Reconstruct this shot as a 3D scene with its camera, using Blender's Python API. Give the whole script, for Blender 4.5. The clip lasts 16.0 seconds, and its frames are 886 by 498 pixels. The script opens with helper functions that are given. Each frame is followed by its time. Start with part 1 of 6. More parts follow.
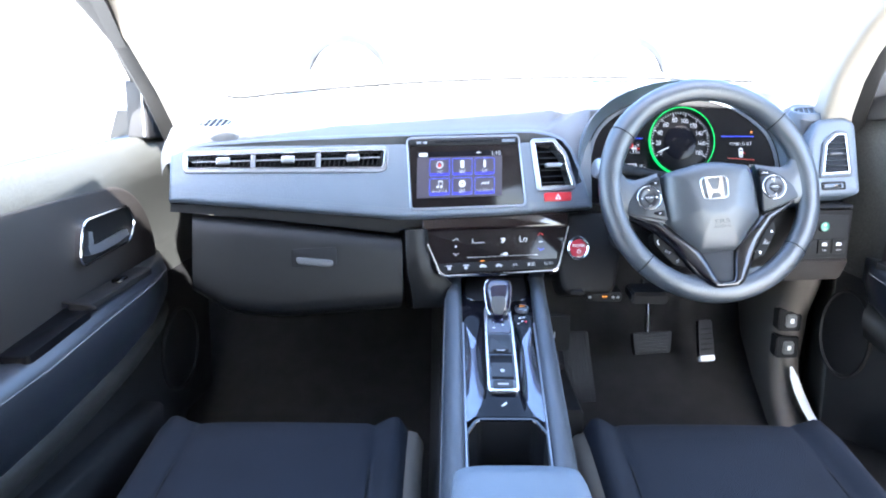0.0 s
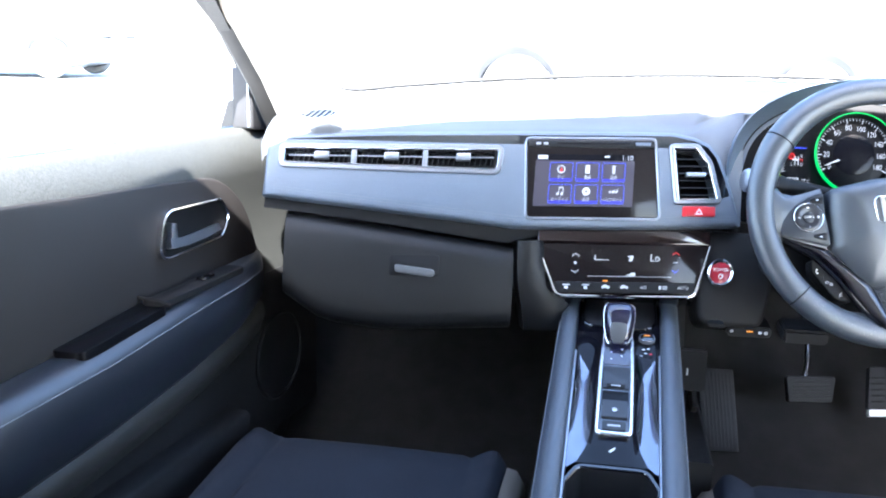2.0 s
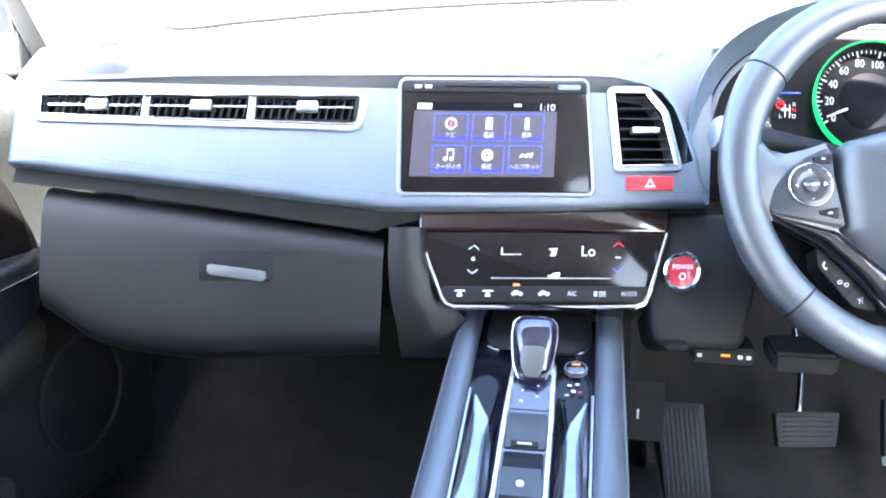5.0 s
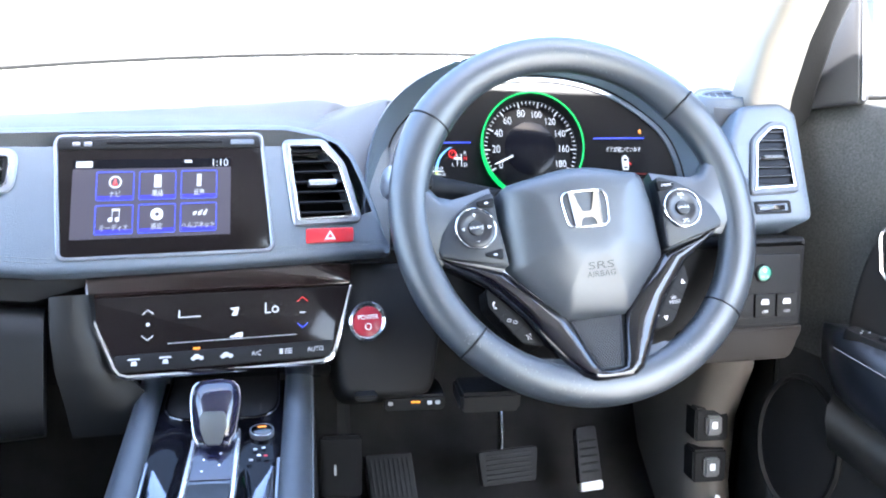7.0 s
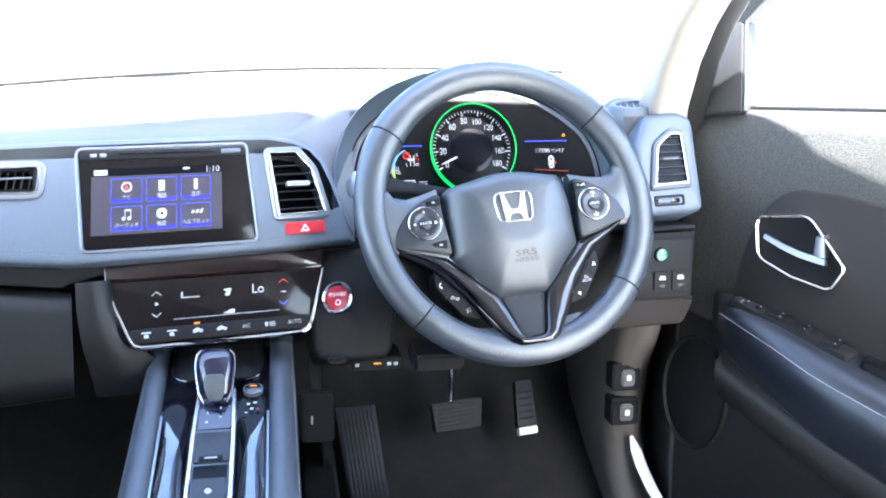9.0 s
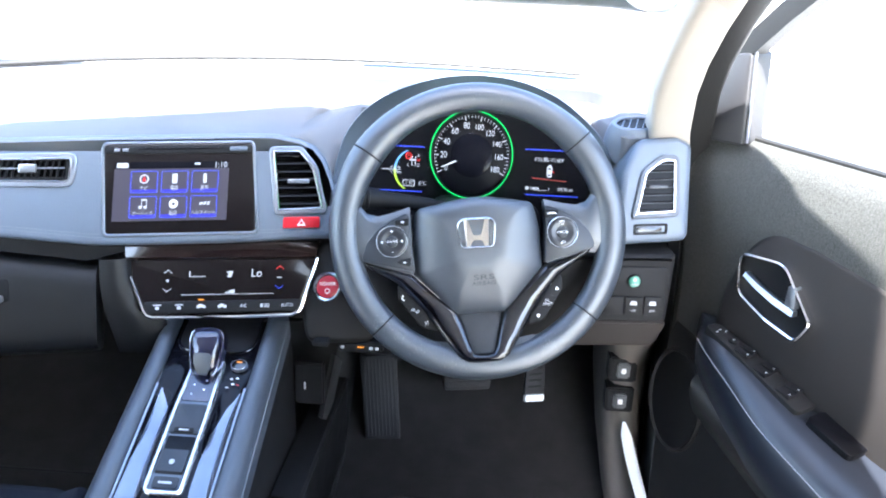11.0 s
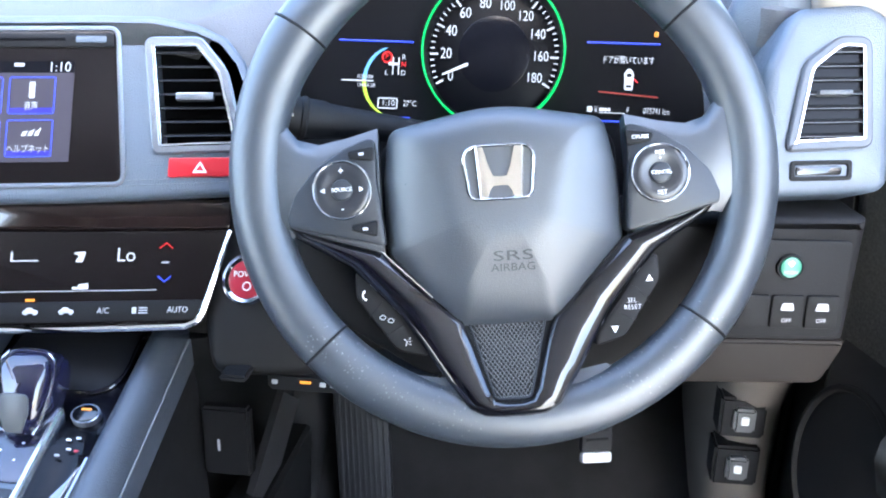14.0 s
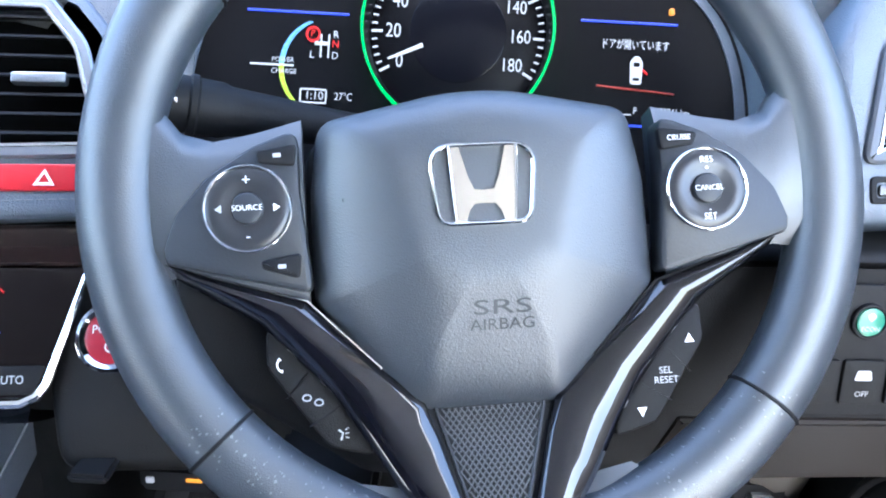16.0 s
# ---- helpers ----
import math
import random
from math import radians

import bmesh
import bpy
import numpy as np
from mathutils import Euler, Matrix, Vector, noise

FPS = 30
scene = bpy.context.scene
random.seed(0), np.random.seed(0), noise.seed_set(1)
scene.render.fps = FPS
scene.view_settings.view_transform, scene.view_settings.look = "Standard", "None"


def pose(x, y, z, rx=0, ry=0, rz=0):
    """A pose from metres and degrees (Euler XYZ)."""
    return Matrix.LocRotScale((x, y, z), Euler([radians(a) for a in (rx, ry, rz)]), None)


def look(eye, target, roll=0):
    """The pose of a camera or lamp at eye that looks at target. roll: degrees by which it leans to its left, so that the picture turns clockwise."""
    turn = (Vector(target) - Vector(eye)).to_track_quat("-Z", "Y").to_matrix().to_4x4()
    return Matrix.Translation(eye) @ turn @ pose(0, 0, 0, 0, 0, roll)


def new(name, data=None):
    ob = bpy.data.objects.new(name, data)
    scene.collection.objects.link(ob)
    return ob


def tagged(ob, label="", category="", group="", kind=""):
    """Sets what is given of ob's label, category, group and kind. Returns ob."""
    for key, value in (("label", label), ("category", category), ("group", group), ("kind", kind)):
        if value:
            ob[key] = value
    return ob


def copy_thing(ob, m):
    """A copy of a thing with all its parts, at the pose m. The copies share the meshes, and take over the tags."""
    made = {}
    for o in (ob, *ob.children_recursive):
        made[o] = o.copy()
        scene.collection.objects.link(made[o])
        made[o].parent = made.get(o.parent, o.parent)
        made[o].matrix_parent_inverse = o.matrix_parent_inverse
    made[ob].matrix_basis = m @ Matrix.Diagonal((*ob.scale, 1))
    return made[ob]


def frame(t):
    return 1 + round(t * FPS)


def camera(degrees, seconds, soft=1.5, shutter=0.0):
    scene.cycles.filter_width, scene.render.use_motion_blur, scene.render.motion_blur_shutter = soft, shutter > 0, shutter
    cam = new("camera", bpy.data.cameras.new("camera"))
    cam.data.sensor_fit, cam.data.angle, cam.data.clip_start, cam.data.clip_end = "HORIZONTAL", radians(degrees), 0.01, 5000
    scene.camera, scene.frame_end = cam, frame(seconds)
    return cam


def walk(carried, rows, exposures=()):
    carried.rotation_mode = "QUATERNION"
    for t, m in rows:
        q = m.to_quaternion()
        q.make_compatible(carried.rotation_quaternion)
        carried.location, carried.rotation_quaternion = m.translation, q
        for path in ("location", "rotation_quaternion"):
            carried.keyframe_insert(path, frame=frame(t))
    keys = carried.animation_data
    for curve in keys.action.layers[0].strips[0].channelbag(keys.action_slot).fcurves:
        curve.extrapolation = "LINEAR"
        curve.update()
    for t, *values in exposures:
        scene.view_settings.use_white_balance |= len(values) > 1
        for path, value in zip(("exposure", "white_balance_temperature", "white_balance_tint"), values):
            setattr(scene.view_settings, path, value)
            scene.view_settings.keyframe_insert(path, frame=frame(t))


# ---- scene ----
cam = camera(51.0, 16.0, soft=2.0)
PATH = [
    (0, (-0.1068, -1.5647, 1.2199), (-0.1047, 0.3778, 0.7437), 0.35),
    (0.5, (-0.0679, -1.5650, 1.2124), (-0.3369, 0.3610, 0.7454), 0.77),
    (1, (-0.0121, -1.5623, 1.2428), (-0.3936, 0.3404, 0.7590), 0.91),
    (1.5, (-0.0282, -1.5446, 1.2242), (-0.3435, 0.3741, 0.7557), 1.47),
    (2, (-0.0217, -1.3814, 1.1701), (-0.3848, 0.5344, 0.7250), 1.10),
    (2.5, (-0.0839, -1.1883, 1.1216), (-0.4021, 0.7365, 0.6811), 1.35),
    (3, (-0.0585, -1.0405, 1.1070), (-0.4305, 0.8580, 0.5996), 1.00),
    (3.2, (-0.0905, -0.9791, 1.0699), (-0.3970, 0.9418, 0.6050), 1.33),
    (5.3, (0.0562, -0.9124, 1.0435), (-0.2445, 1.0225, 0.6361), 0.68),
    (5.5, (0.0617, -0.9051, 1.0416), (-0.1835, 1.0393, 0.6427), 0.59),
    (6, (0.0734, -0.9002, 1.0411), (-0.0551, 1.0625, 0.6788), 0.07),
    (6.5, (0.0903, -0.8984, 1.0400), (0.1316, 1.0736, 0.7094), -0.11),
    (7, (0.1075, -0.8979, 1.0372), (0.3431, 1.0679, 0.7542), 0.02),
    (7.5, (0.1146, -0.8932, 1.0299), (0.4864, 1.0506, 0.7417), -0.05),
    (8, (0.1126, -0.8925, 1.0255), (0.5053, 1.0499, 0.7557), -0.41),
    (8.5, (0.0807, -0.9997, 1.0558), (0.4634, 0.9384, 0.7441), -0.29),
    (8.7, (0.0744, -1.0619, 1.0740), (0.4396, 0.8760, 0.7403), -0.22),
    (10.8, (0.3835, -1.1755, 1.3709), (0.2819, 0.6863, 0.6475), 1.58),
    (11, (0.3871, -1.1358, 1.3692), (0.2732, 0.7231, 0.6401), 2.04),
    (11.5, (0.3701, -1.1672, 1.3686), (0.2418, 0.6839, 0.6224), 2.78),
    (12, (0.3879, -1.1421, 1.3521), (0.2206, 0.7118, 0.6208), 1.86),
    (12.5, (0.4060, -0.9939, 1.2751), (0.1963, 0.8659, 0.5703), 0.66),
    (13, (0.4189, -0.8510, 1.2044), (0.1757, 1.0269, 0.5606), 0.40),
    (13.5, (0.4224, -0.7326, 1.1452), (0.1570, 1.1471, 0.5156), 0.09),
    (14, (0.3915, -0.6164, 1.1191), (0.1846, 1.2476, 0.4242), 0.99),
    (14.5, (0.3589, -0.5218, 1.0763), (0.2195, 1.3611, 0.4165), 1.73),
    (15, (0.3388, -0.4263, 1.0341), (0.2728, 1.4629, 0.3811), 2.22),
    (15.5, (0.3456, -0.4240, 1.0356), (0.3127, 1.4615, 0.3696), 2.79),
    (16, (0.3492, -0.4184, 1.0493), (0.3234, 1.4854, 0.4371), 3.09),
]
walk(cam, [(t, look(eye, target, roll)) for t, eye, target, roll in PATH], exposures=[(0.0, 4.1, 5950, 10), (1.0, 4.15, 5950, 10), (2.0, 4.0, 5950, 10), (3.0, 4.38, 6000, 10), (5.3, 4.85, 6150, 10), (6.0, 4.75, 6150, 10), (7.0, 4.25, 6100, 10), (8.5, 4.22, 6050, 10), (11.0, 4.0, 6050, 10), (12.0, 4.08, 6050, 10), (13.0, 4.22, 6080, 10), (14.0, 4.25, 6050, 10), (15.0, 4.2, 5880, 10), (16.0, 4.1, 5800, 10)])

# ---- light ----
SUN_EL, SUN_AZ = 49.0, 170.0      # degrees above the horizon, and from straight ahead towards the right
world = bpy.data.worlds.new("sky")
world.use_nodes = True
scene.world = world
wn = world.node_tree.nodes
sky = wn.new("ShaderNodeTexSky")
sky.sky_type, sky.sun_disc = "NISHITA", False
sky.dust_density, sky.air_density = 2.0, 1.2
sky.sun_elevation, sky.sun_rotation = radians(SUN_EL), radians(SUN_AZ)
wn["Background"].inputs["Strength"].default_value = 0.14
world.node_tree.links.new(sky.outputs[0], wn["Background"].inputs["Color"])
sun = new("sun", bpy.data.lights.new("sun", "SUN"))
sun.data.energy, sun.data.angle, sun.data.color = 4.8, radians(0.6), (1.0, 0.95, 0.88)
SUN_DIR = Vector((math.sin(radians(SUN_AZ)) * math.cos(radians(SUN_EL)), math.cos(radians(SUN_AZ)) * math.cos(radians(SUN_EL)), math.sin(radians(SUN_EL))))
sun.matrix_world = look(SUN_DIR * 30, (0, 0, 0))


# ---- materials ----
def mat(name, color, rough=0.5, metal=0.0, grain=0.0, grain_scale=400.0, vary=0.15, vary_scale=6.0, coat=0.0, spec=0.5, kind="noise", stretch=(1, 1, 1), rough_vary=0.0, sheen=0.0):
    """A surface with a slow change of tone and fine relief. grain: depth of the relief; kind: noise, voronoi or weave."""
    m = bpy.data.materials.new(name)
    m.use_nodes = True
    t = m.node_tree
    n, l = t.nodes, t.links
    b = n["Principled BSDF"]
    b.inputs["Roughness"].default_value, b.inputs["Metallic"].default_value = rough, metal
    b.inputs["Coat Weight"].default_value, b.inputs["Coat Roughness"].default_value = coat, 0.05
    b.inputs["Specular IOR Level"].default_value = spec
    b.inputs["Sheen Weight"].default_value = sheen
    co = n.new("ShaderNodeTexCoord")
    slow = n.new("ShaderNodeTexNoise")
    slow.inputs["Scale"].default_value, slow.inputs["Detail"].default_value = vary_scale, 6
    l.new(co.outputs["Object"], slow.inputs["Vector"])
    ramp = n.new("ShaderNodeValToRGB")
    lo, hi = 1 - vary, 1 + vary
    ramp.color_ramp.elements[0].color = (*[min(1, c * lo) for c in color], 1)
    ramp.color_ramp.elements[1].color = (*[min(1, c * hi) for c in color], 1)
    ramp.color_ramp.elements[0].position, ramp.color_ramp.elements[1].position = 0.3, 0.7
    l.new(slow.outputs["Fac"], ramp.inputs["Fac"])
    l.new(ramp.outputs["Color"], b.inputs["Base Color"])
    if rough_vary:
        rr = n.new("ShaderNodeMapRange")
        rr.inputs["To Min"].default_value, rr.inputs["To Max"].default_value = max(0.02, rough - rough_vary), rough + rough_vary
        fine = n.new("ShaderNodeTexNoise")
        fine.inputs["Scale"].default_value, fine.inputs["Detail"].default_value = vary_scale * 5, 5
        l.new(co.outputs["Object"], fine.inputs["Vector"])
        l.new(fine.outputs["Fac"], rr.inputs["Value"])
        l.new(rr.outputs["Result"], b.inputs["Roughness"])
    if grain:
        mp = n.new("ShaderNodeMapping")
        mp.inputs["Scale"].default_value = stretch
        l.new(co.outputs["Object"], mp.inputs["Vector"])
        if kind == "voronoi":
            g = n.new("ShaderNodeTexVoronoi")
            g.inputs["Scale"].default_value = grain_scale
            out = g.outputs["Distance"]
        elif kind == "weave":
            g = n.new("ShaderNodeTexWave")
            g.inputs["Scale"].default_value, g.inputs["Distortion"].default_value = grain_scale, 1.5
            out = g.outputs["Fac"]
        else:
            g = n.new("ShaderNodeTexNoise")
            g.inputs["Scale"].default_value, g.inputs["Detail"].default_value = grain_scale, 3
            out = g.outputs["Fac"]
        l.new(mp.outputs["Vector"], g.inputs["Vector"])
        bump = n.new("ShaderNodeBump")
        bump.inputs["Strength"].default_value, bump.inputs["Distance"].default_value = grain, 0.001
        l.new(out, bump.inputs["Height"])
        l.new(bump.outputs["Normal"], b.inputs["Normal"])
    return m


def glow(name, color, strength):
    m = bpy.data.materials.new(name)
    m.use_nodes = True
    b = m.node_tree.nodes["Principled BSDF"]
    b.inputs["Base Color"].default_value = (*[c * 0.2 for c in color], 1)
    b.inputs["Emission Color"].default_value, b.inputs["Emission Strength"].default_value = (*color, 1), strength
    b.inputs["Roughness"].default_value = 0.3
    return m


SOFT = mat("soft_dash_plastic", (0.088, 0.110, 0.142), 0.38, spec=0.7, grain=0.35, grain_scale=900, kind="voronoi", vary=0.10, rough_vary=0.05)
DECK = mat("dash_top_plastic", (0.105, 0.11, 0.118), 0.5, grain=0.4, grain_scale=700, kind="voronoi", vary=0.08)
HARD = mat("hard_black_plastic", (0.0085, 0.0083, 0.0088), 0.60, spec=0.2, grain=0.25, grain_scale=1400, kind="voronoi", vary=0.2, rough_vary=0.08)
KICK = mat("beige_grey_plastic", (0.11, 0.095, 0.082), 0.5, grain=0.4, grain_scale=700, vary=0.12)
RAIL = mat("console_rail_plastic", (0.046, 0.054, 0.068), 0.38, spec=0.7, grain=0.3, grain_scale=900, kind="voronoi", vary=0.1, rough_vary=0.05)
BAGD = mat("airbag_lettering", (0.020, 0.024, 0.030), 0.45, vary=0.1)
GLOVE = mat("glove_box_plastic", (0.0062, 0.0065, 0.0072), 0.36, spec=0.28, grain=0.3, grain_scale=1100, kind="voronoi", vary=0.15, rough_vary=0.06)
KNEE = mat("warm_grey_plastic", (0.014, 0.0105, 0.0085), 0.6, spec=0.2, grain=0.2, grain_scale=1400, kind="voronoi", vary=0.12, rough_vary=0.06)
MATT = mat("matt_black_plastic", (0.007, 0.007, 0.008), 0.6, spec=0.2, vary=0.2, grain=0.2, grain_scale=600)
PIANO = mat("piano_black_gloss", (0.004, 0.004, 0.006), 0.05, spec=0.6, coat=0.35, vary=0.3, vary_scale=20, rough_vary=0.02)
# Mirror-like inlay standing for sky glare on black gloss.
SHEEN = mat("sky_sheen_inlay", (0.17, 0.18, 0.21), 0.09, metal=0.85, vary=0.12, vary_scale=30, rough_vary=0.03)
CONSB = mat("console_black_gloss", (0.004, 0.004, 0.006), 0.06, spec=0.14, vary=0.3, vary_scale=20, rough_vary=0.02)
BROWN = mat("dark_brown_gloss", (0.018, 0.011, 0.010), 0.10, coat=0.5, vary=0.3, rough_vary=0.03)
CHROME = mat("chrome", (0.80, 0.81, 0.83), 0.13, metal=1.0, vary=0.05, rough_vary=0.04)
EMBLEM = mat("warm_chrome", (0.72, 0.66, 0.58), 0.16, metal=1.0, vary=0.06, rough_vary=0.04)
SATIN = mat("satin_silver", (0.36, 0.38, 0.42), 0.34, metal=0.9, vary=0.06, rough_vary=0.05)
LEATHER = mat("wheel_leather", (0.030, 0.036, 0.045), 0.37, spec=1.0, grain=0.15, grain_scale=1300, kind="voronoi", vary=0.08, vary_scale=25)
ARML = mat("armrest_leather", (0.014, 0.0165, 0.023), 0.32, spec=0.65, grain=0.2, grain_scale=1100, vary=0.10, rough_vary=0.015)
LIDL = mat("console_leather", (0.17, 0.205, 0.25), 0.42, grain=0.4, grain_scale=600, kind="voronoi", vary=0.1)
BAG = mat("airbag_cover", (0.030, 0.035, 0.043), 0.42, spec=1.0, grain=0.14, grain_scale=1100, kind="voronoi", vary=0.10)
PADM = mat("switch_pad", (0.020, 0.023, 0.028), 0.42, spec=0.4, grain=0.15, grain_scale=900, vary=0.1)
FABRIC = mat("seat_fabric", (0.0125, 0.0155, 0.023), 0.85, grain=0.5, grain_scale=260, kind="weave", vary=0.15, spec=0.25)
FABRIC_L = mat("pale_seat_side", (0.13, 0.115, 0.095), 0.85, grain=0.6, grain_scale=500, vary=0.12)
CARPET = mat("carpet", (0.012, 0.0112, 0.011), 0.95, grain=1.0, grain_scale=900, vary=0.35, vary_scale=30)
RIBM = mat("ribbed_rubber", (0.013, 0.013, 0.015), 0.6, spec=0.3, grain=0.5, grain_scale=500, vary=0.2)
# Door insert set darker than the lining, standing in for shade.
DOORP = mat("shaded_insert_plastic", (0.020, 0.0175, 0.0165), 0.6, spec=0.3, grain=0.35, grain_scale=900, vary=0.12)
DOORT = mat("door_top_plastic", (0.045, 0.046, 0.043), 0.5, grain=1.0, grain_scale=600, vary=0.5, vary_scale=420)
TRIM = mat("pillar_cloth", (0.36, 0.32, 0.27), 0.8, grain=0.3, grain_scale=900, vary=0.05)
SAIL = mat("sail_plastic", (0.024, 0.0235, 0.025), 0.5, grain=0.3, grain_scale=700, vary=0.08)
HEAD = mat("headliner", (0.40, 0.41, 0.43), 0.9, grain=0.3, grain_scale=700, vary=0.05)
GASKET = mat("door_gasket", (0.007, 0.0065, 0.006), 0.5, grain=0.4, grain_scale=500, vary=0.2)
RUBBER = mat("rubber_seal", (0.010, 0.010, 0.010), 0.6, vary=0.2)
RED = mat("red_plastic", (0.55, 0.02, 0.03), 0.30, vary=0.08)
REDBTN = mat("red_button", (0.30, 0.02, 0.035), 0.25, coat=0.3, vary=0.08)
WHITE = mat("white_print", (0.80, 0.80, 0.80), 0.5, vary=0.03)
GREYP = mat("grey_print", (0.42, 0.43, 0.45), 0.5, vary=0.03)
BLUEG = mat("shift_gate_gloss", (0.010, 0.010, 0.026), 0.07, coat=0.6, vary=0.4, vary_scale=25)
GREEN = mat("green_button", (0.015, 0.16, 0.10), 0.3, coat=0.3, vary=0.1)
GRIPM = mat("dull_grey_grip", (0.075, 0.078, 0.082), 0.4, vary=0.08)
SCUFF = mat("worn_leather_fleck", (0.16, 0.17, 0.18), 0.7, vary=0.2)
# Duller copy of the silver trim, toned down where glare falls.
VTRIM = mat("dulled_vent_trim", (0.07, 0.077, 0.09), 0.45, vary=0.06)
BRIGHT = mat("bright_silver_trim", (0.74, 0.76, 0.79), 0.24, metal=0.85, vary=0.05)
METAL = mat("bright_steel", (0.62, 0.62, 0.62), 0.25, metal=1.0, vary=0.1)
STITCH = mat("grey_thread", (0.16, 0.17, 0.19), 0.8, vary=0.1)
BEZEL = mat("gauge_black", (0.003, 0.003, 0.004), 0.35, vary=0.2, spec=0.12)
SCREEN = mat("screen_glass", (0.005, 0.005, 0.007), 0.10, vary=0.2, spec=0.12)
TOUCH = mat("touch_panel_gloss", (0.010, 0.008, 0.008), 0.09, vary=0.2, spec=0.22)
G_WHITE, G_BLUE, G_GREEN = glow("lit_white", (0.85, 0.9, 1.0), 0.075), glow("lit_blue", (0.05, 0.10, 1.0), 0.09), glow("lit_green", (0.02, 0.75, 0.14), 0.085)
G_RED, G_AMBER, G_SCREEN, G_CYAN = glow("lit_red", (1.0, 0.03, 0.03), 0.07), glow("lit_amber", (1.0, 0.36, 0.04), 0.08), glow("lit_screen", (0.10, 0.09, 0.125), 0.045), glow("lit_pale_blue", (0.18, 0.5, 1.0), 0.08)
G_TILE, G_LIME = glow("lit_tile", (0.07, 0.06, 0.75), 0.040), glow("lit_lime", (0.55, 0.9, 0.05), 0.07)
G_TICK = glow("lit_tick", (0.80, 0.85, 0.95), 0.06)
MESHW = mat("mesh_wire_plastic", (0.06, 0.062, 0.066), 0.4, vary=0.1)
DIAL = mat("dial_gloss", (0.018, 0.019, 0.022), 0.3, spec=0.5, coat=0.12, vary=0.2)


# ---- building helpers ----
def finish(bm, name, material, angle=38):
    bmesh.ops.recalc_face_normals(bm, faces=bm.faces)
    me = bpy.data.meshes.new(name)
    bm.to_mesh(me)
    bm.free()
    me.materials.append(material)
    me.shade_smooth()
    me.set_sharp_from_angle(angle=radians(angle))
    return me


def thing(name, base, label, category, group="", kind=""):
    root = new(name)
    root.empty_display_size = 0.02
    root.location = base
    return tagged(root, label, category, group, kind)


def part(name, bm, material, parent=None, label="", angle=38):
    ob = new(name, finish(bm, name, material, angle) if isinstance(bm, bmesh.types.BMesh) else bm)
    if parent is not None:
        ob.parent = parent
        ob.matrix_parent_inverse = Matrix.Translation(-parent.location)
    if label:
        ob["label"] = label
    return ob


def lone(name, bm, material, label, category, kind="", group="", angle=38):
    return tagged(part(name, bm, material, angle=angle), label, category, group, kind)


def planar(y0, bx, cz, z0):
    """A slanted face y = y0 + bx x + cz (z - z0); its own normal points to the cabin."""
    nn = Vector((bx, -1, cz)).normalized()
    return lambda a, b, o=0.0: Vector((a, y0 + bx * a + cz * (b - z0), b)) + o * nn


def axes(origin, e1, e2):
    o_, a_, b_ = Vector(origin), Vector(e1).normalized(), Vector(e2).normalized()
    c_ = a_.cross(b_)
    return lambda a, b, o=0.0: o_ + a * a_ + b * b_ + o * c_


def rpoly(pts, r=0.005, seg=4):
    """A closed outline with rounded corners; r: one radius or one for each corner."""
    out = []
    k = len(pts)
    rs = r if isinstance(r, (list, tuple)) else [r] * k
    for i in range(k):
        p, a, b = Vector(pts[i]), Vector(pts[i - 1]), Vector(pts[(i + 1) % k])
        da, db = (a - p), (b - p)
        la, lb = da.length, db.length
        if rs[i] <= 0 or la < 1e-6 or lb < 1e-6:
            out.append(tuple(p))
            continue
        da, db = da / la, db / lb
        half = max(0.05, math.acos(max(-1, min(1, da.dot(db)))) / 2)
        d = min(rs[i] / math.tan(half), la * 0.48, lb * 0.48)
        p0, p1 = p + da * d, p + db * d
        for s in range(seg + 1):
            f = s / seg
            out.append(tuple(p0 * (1 - f) ** 2 + p * 2 * f * (1 - f) + p1 * f ** 2))
    return out


def rrect(x0, z0, x1, z1, r=0.004, seg=4):
    return rpoly([(x0, z0), (x1, z0), (x1, z1), (x0, z1)], r, seg)


def circle(cx, cz, r, n=32, r2=None):
    return [(cx + r * math.cos(2 * math.pi * i / n), cz + (r2 or r) * math.sin(2 * math.pi * i / n)) for i in range(n)]


def shrink(pts, d):
    """The outline moved inwards by d (outwards if negative)."""
    k = len(pts)
    area = sum(pts[i - 1][0] * pts[i][1] - pts[i][0] * pts[i - 1][1] for i in range(k))
    sg = 1 if area > 0 else -1
    out = []
    for i in range(k):
        p, a, b = Vector(pts[i]), Vector(pts[i - 1]), Vector(pts[(i + 1) % k])
        e = (b - a)
        e = e / e.length if e.length > 1e-9 else Vector((1, 0))
        out.append((p.x - sg * e.y * d, p.y + sg * e.x * d))
    return out


def prism(surf, pts, o0, o1, ch=0.0015, bm=None):
    """A plate with the outline pts on a face, from o0 to o1 above it, with a rounded upper edge."""
    bm = bm or bmesh.new()
    levels = [(pts, o0)]
    if ch:
        levels += [(pts, o1 - ch), (shrink(pts, ch * 0.3), o1 - ch * 0.3), (shrink(pts, ch), o1)]
    else:
        levels += [(pts, o1)]
    rings = [[bm.verts.new(surf(a, b, o)) for a, b in ps] for ps, o in levels]
    k = len(pts)
    for r0, r1 in zip(rings, rings[1:]):
        for i in range(k):
            bm.faces.new((r0[i - 1], r0[i], r1[i], r1[i - 1]))
    bm.faces.new(rings[-1])
    bm.faces.new(rings[0][::-1])
    return bm


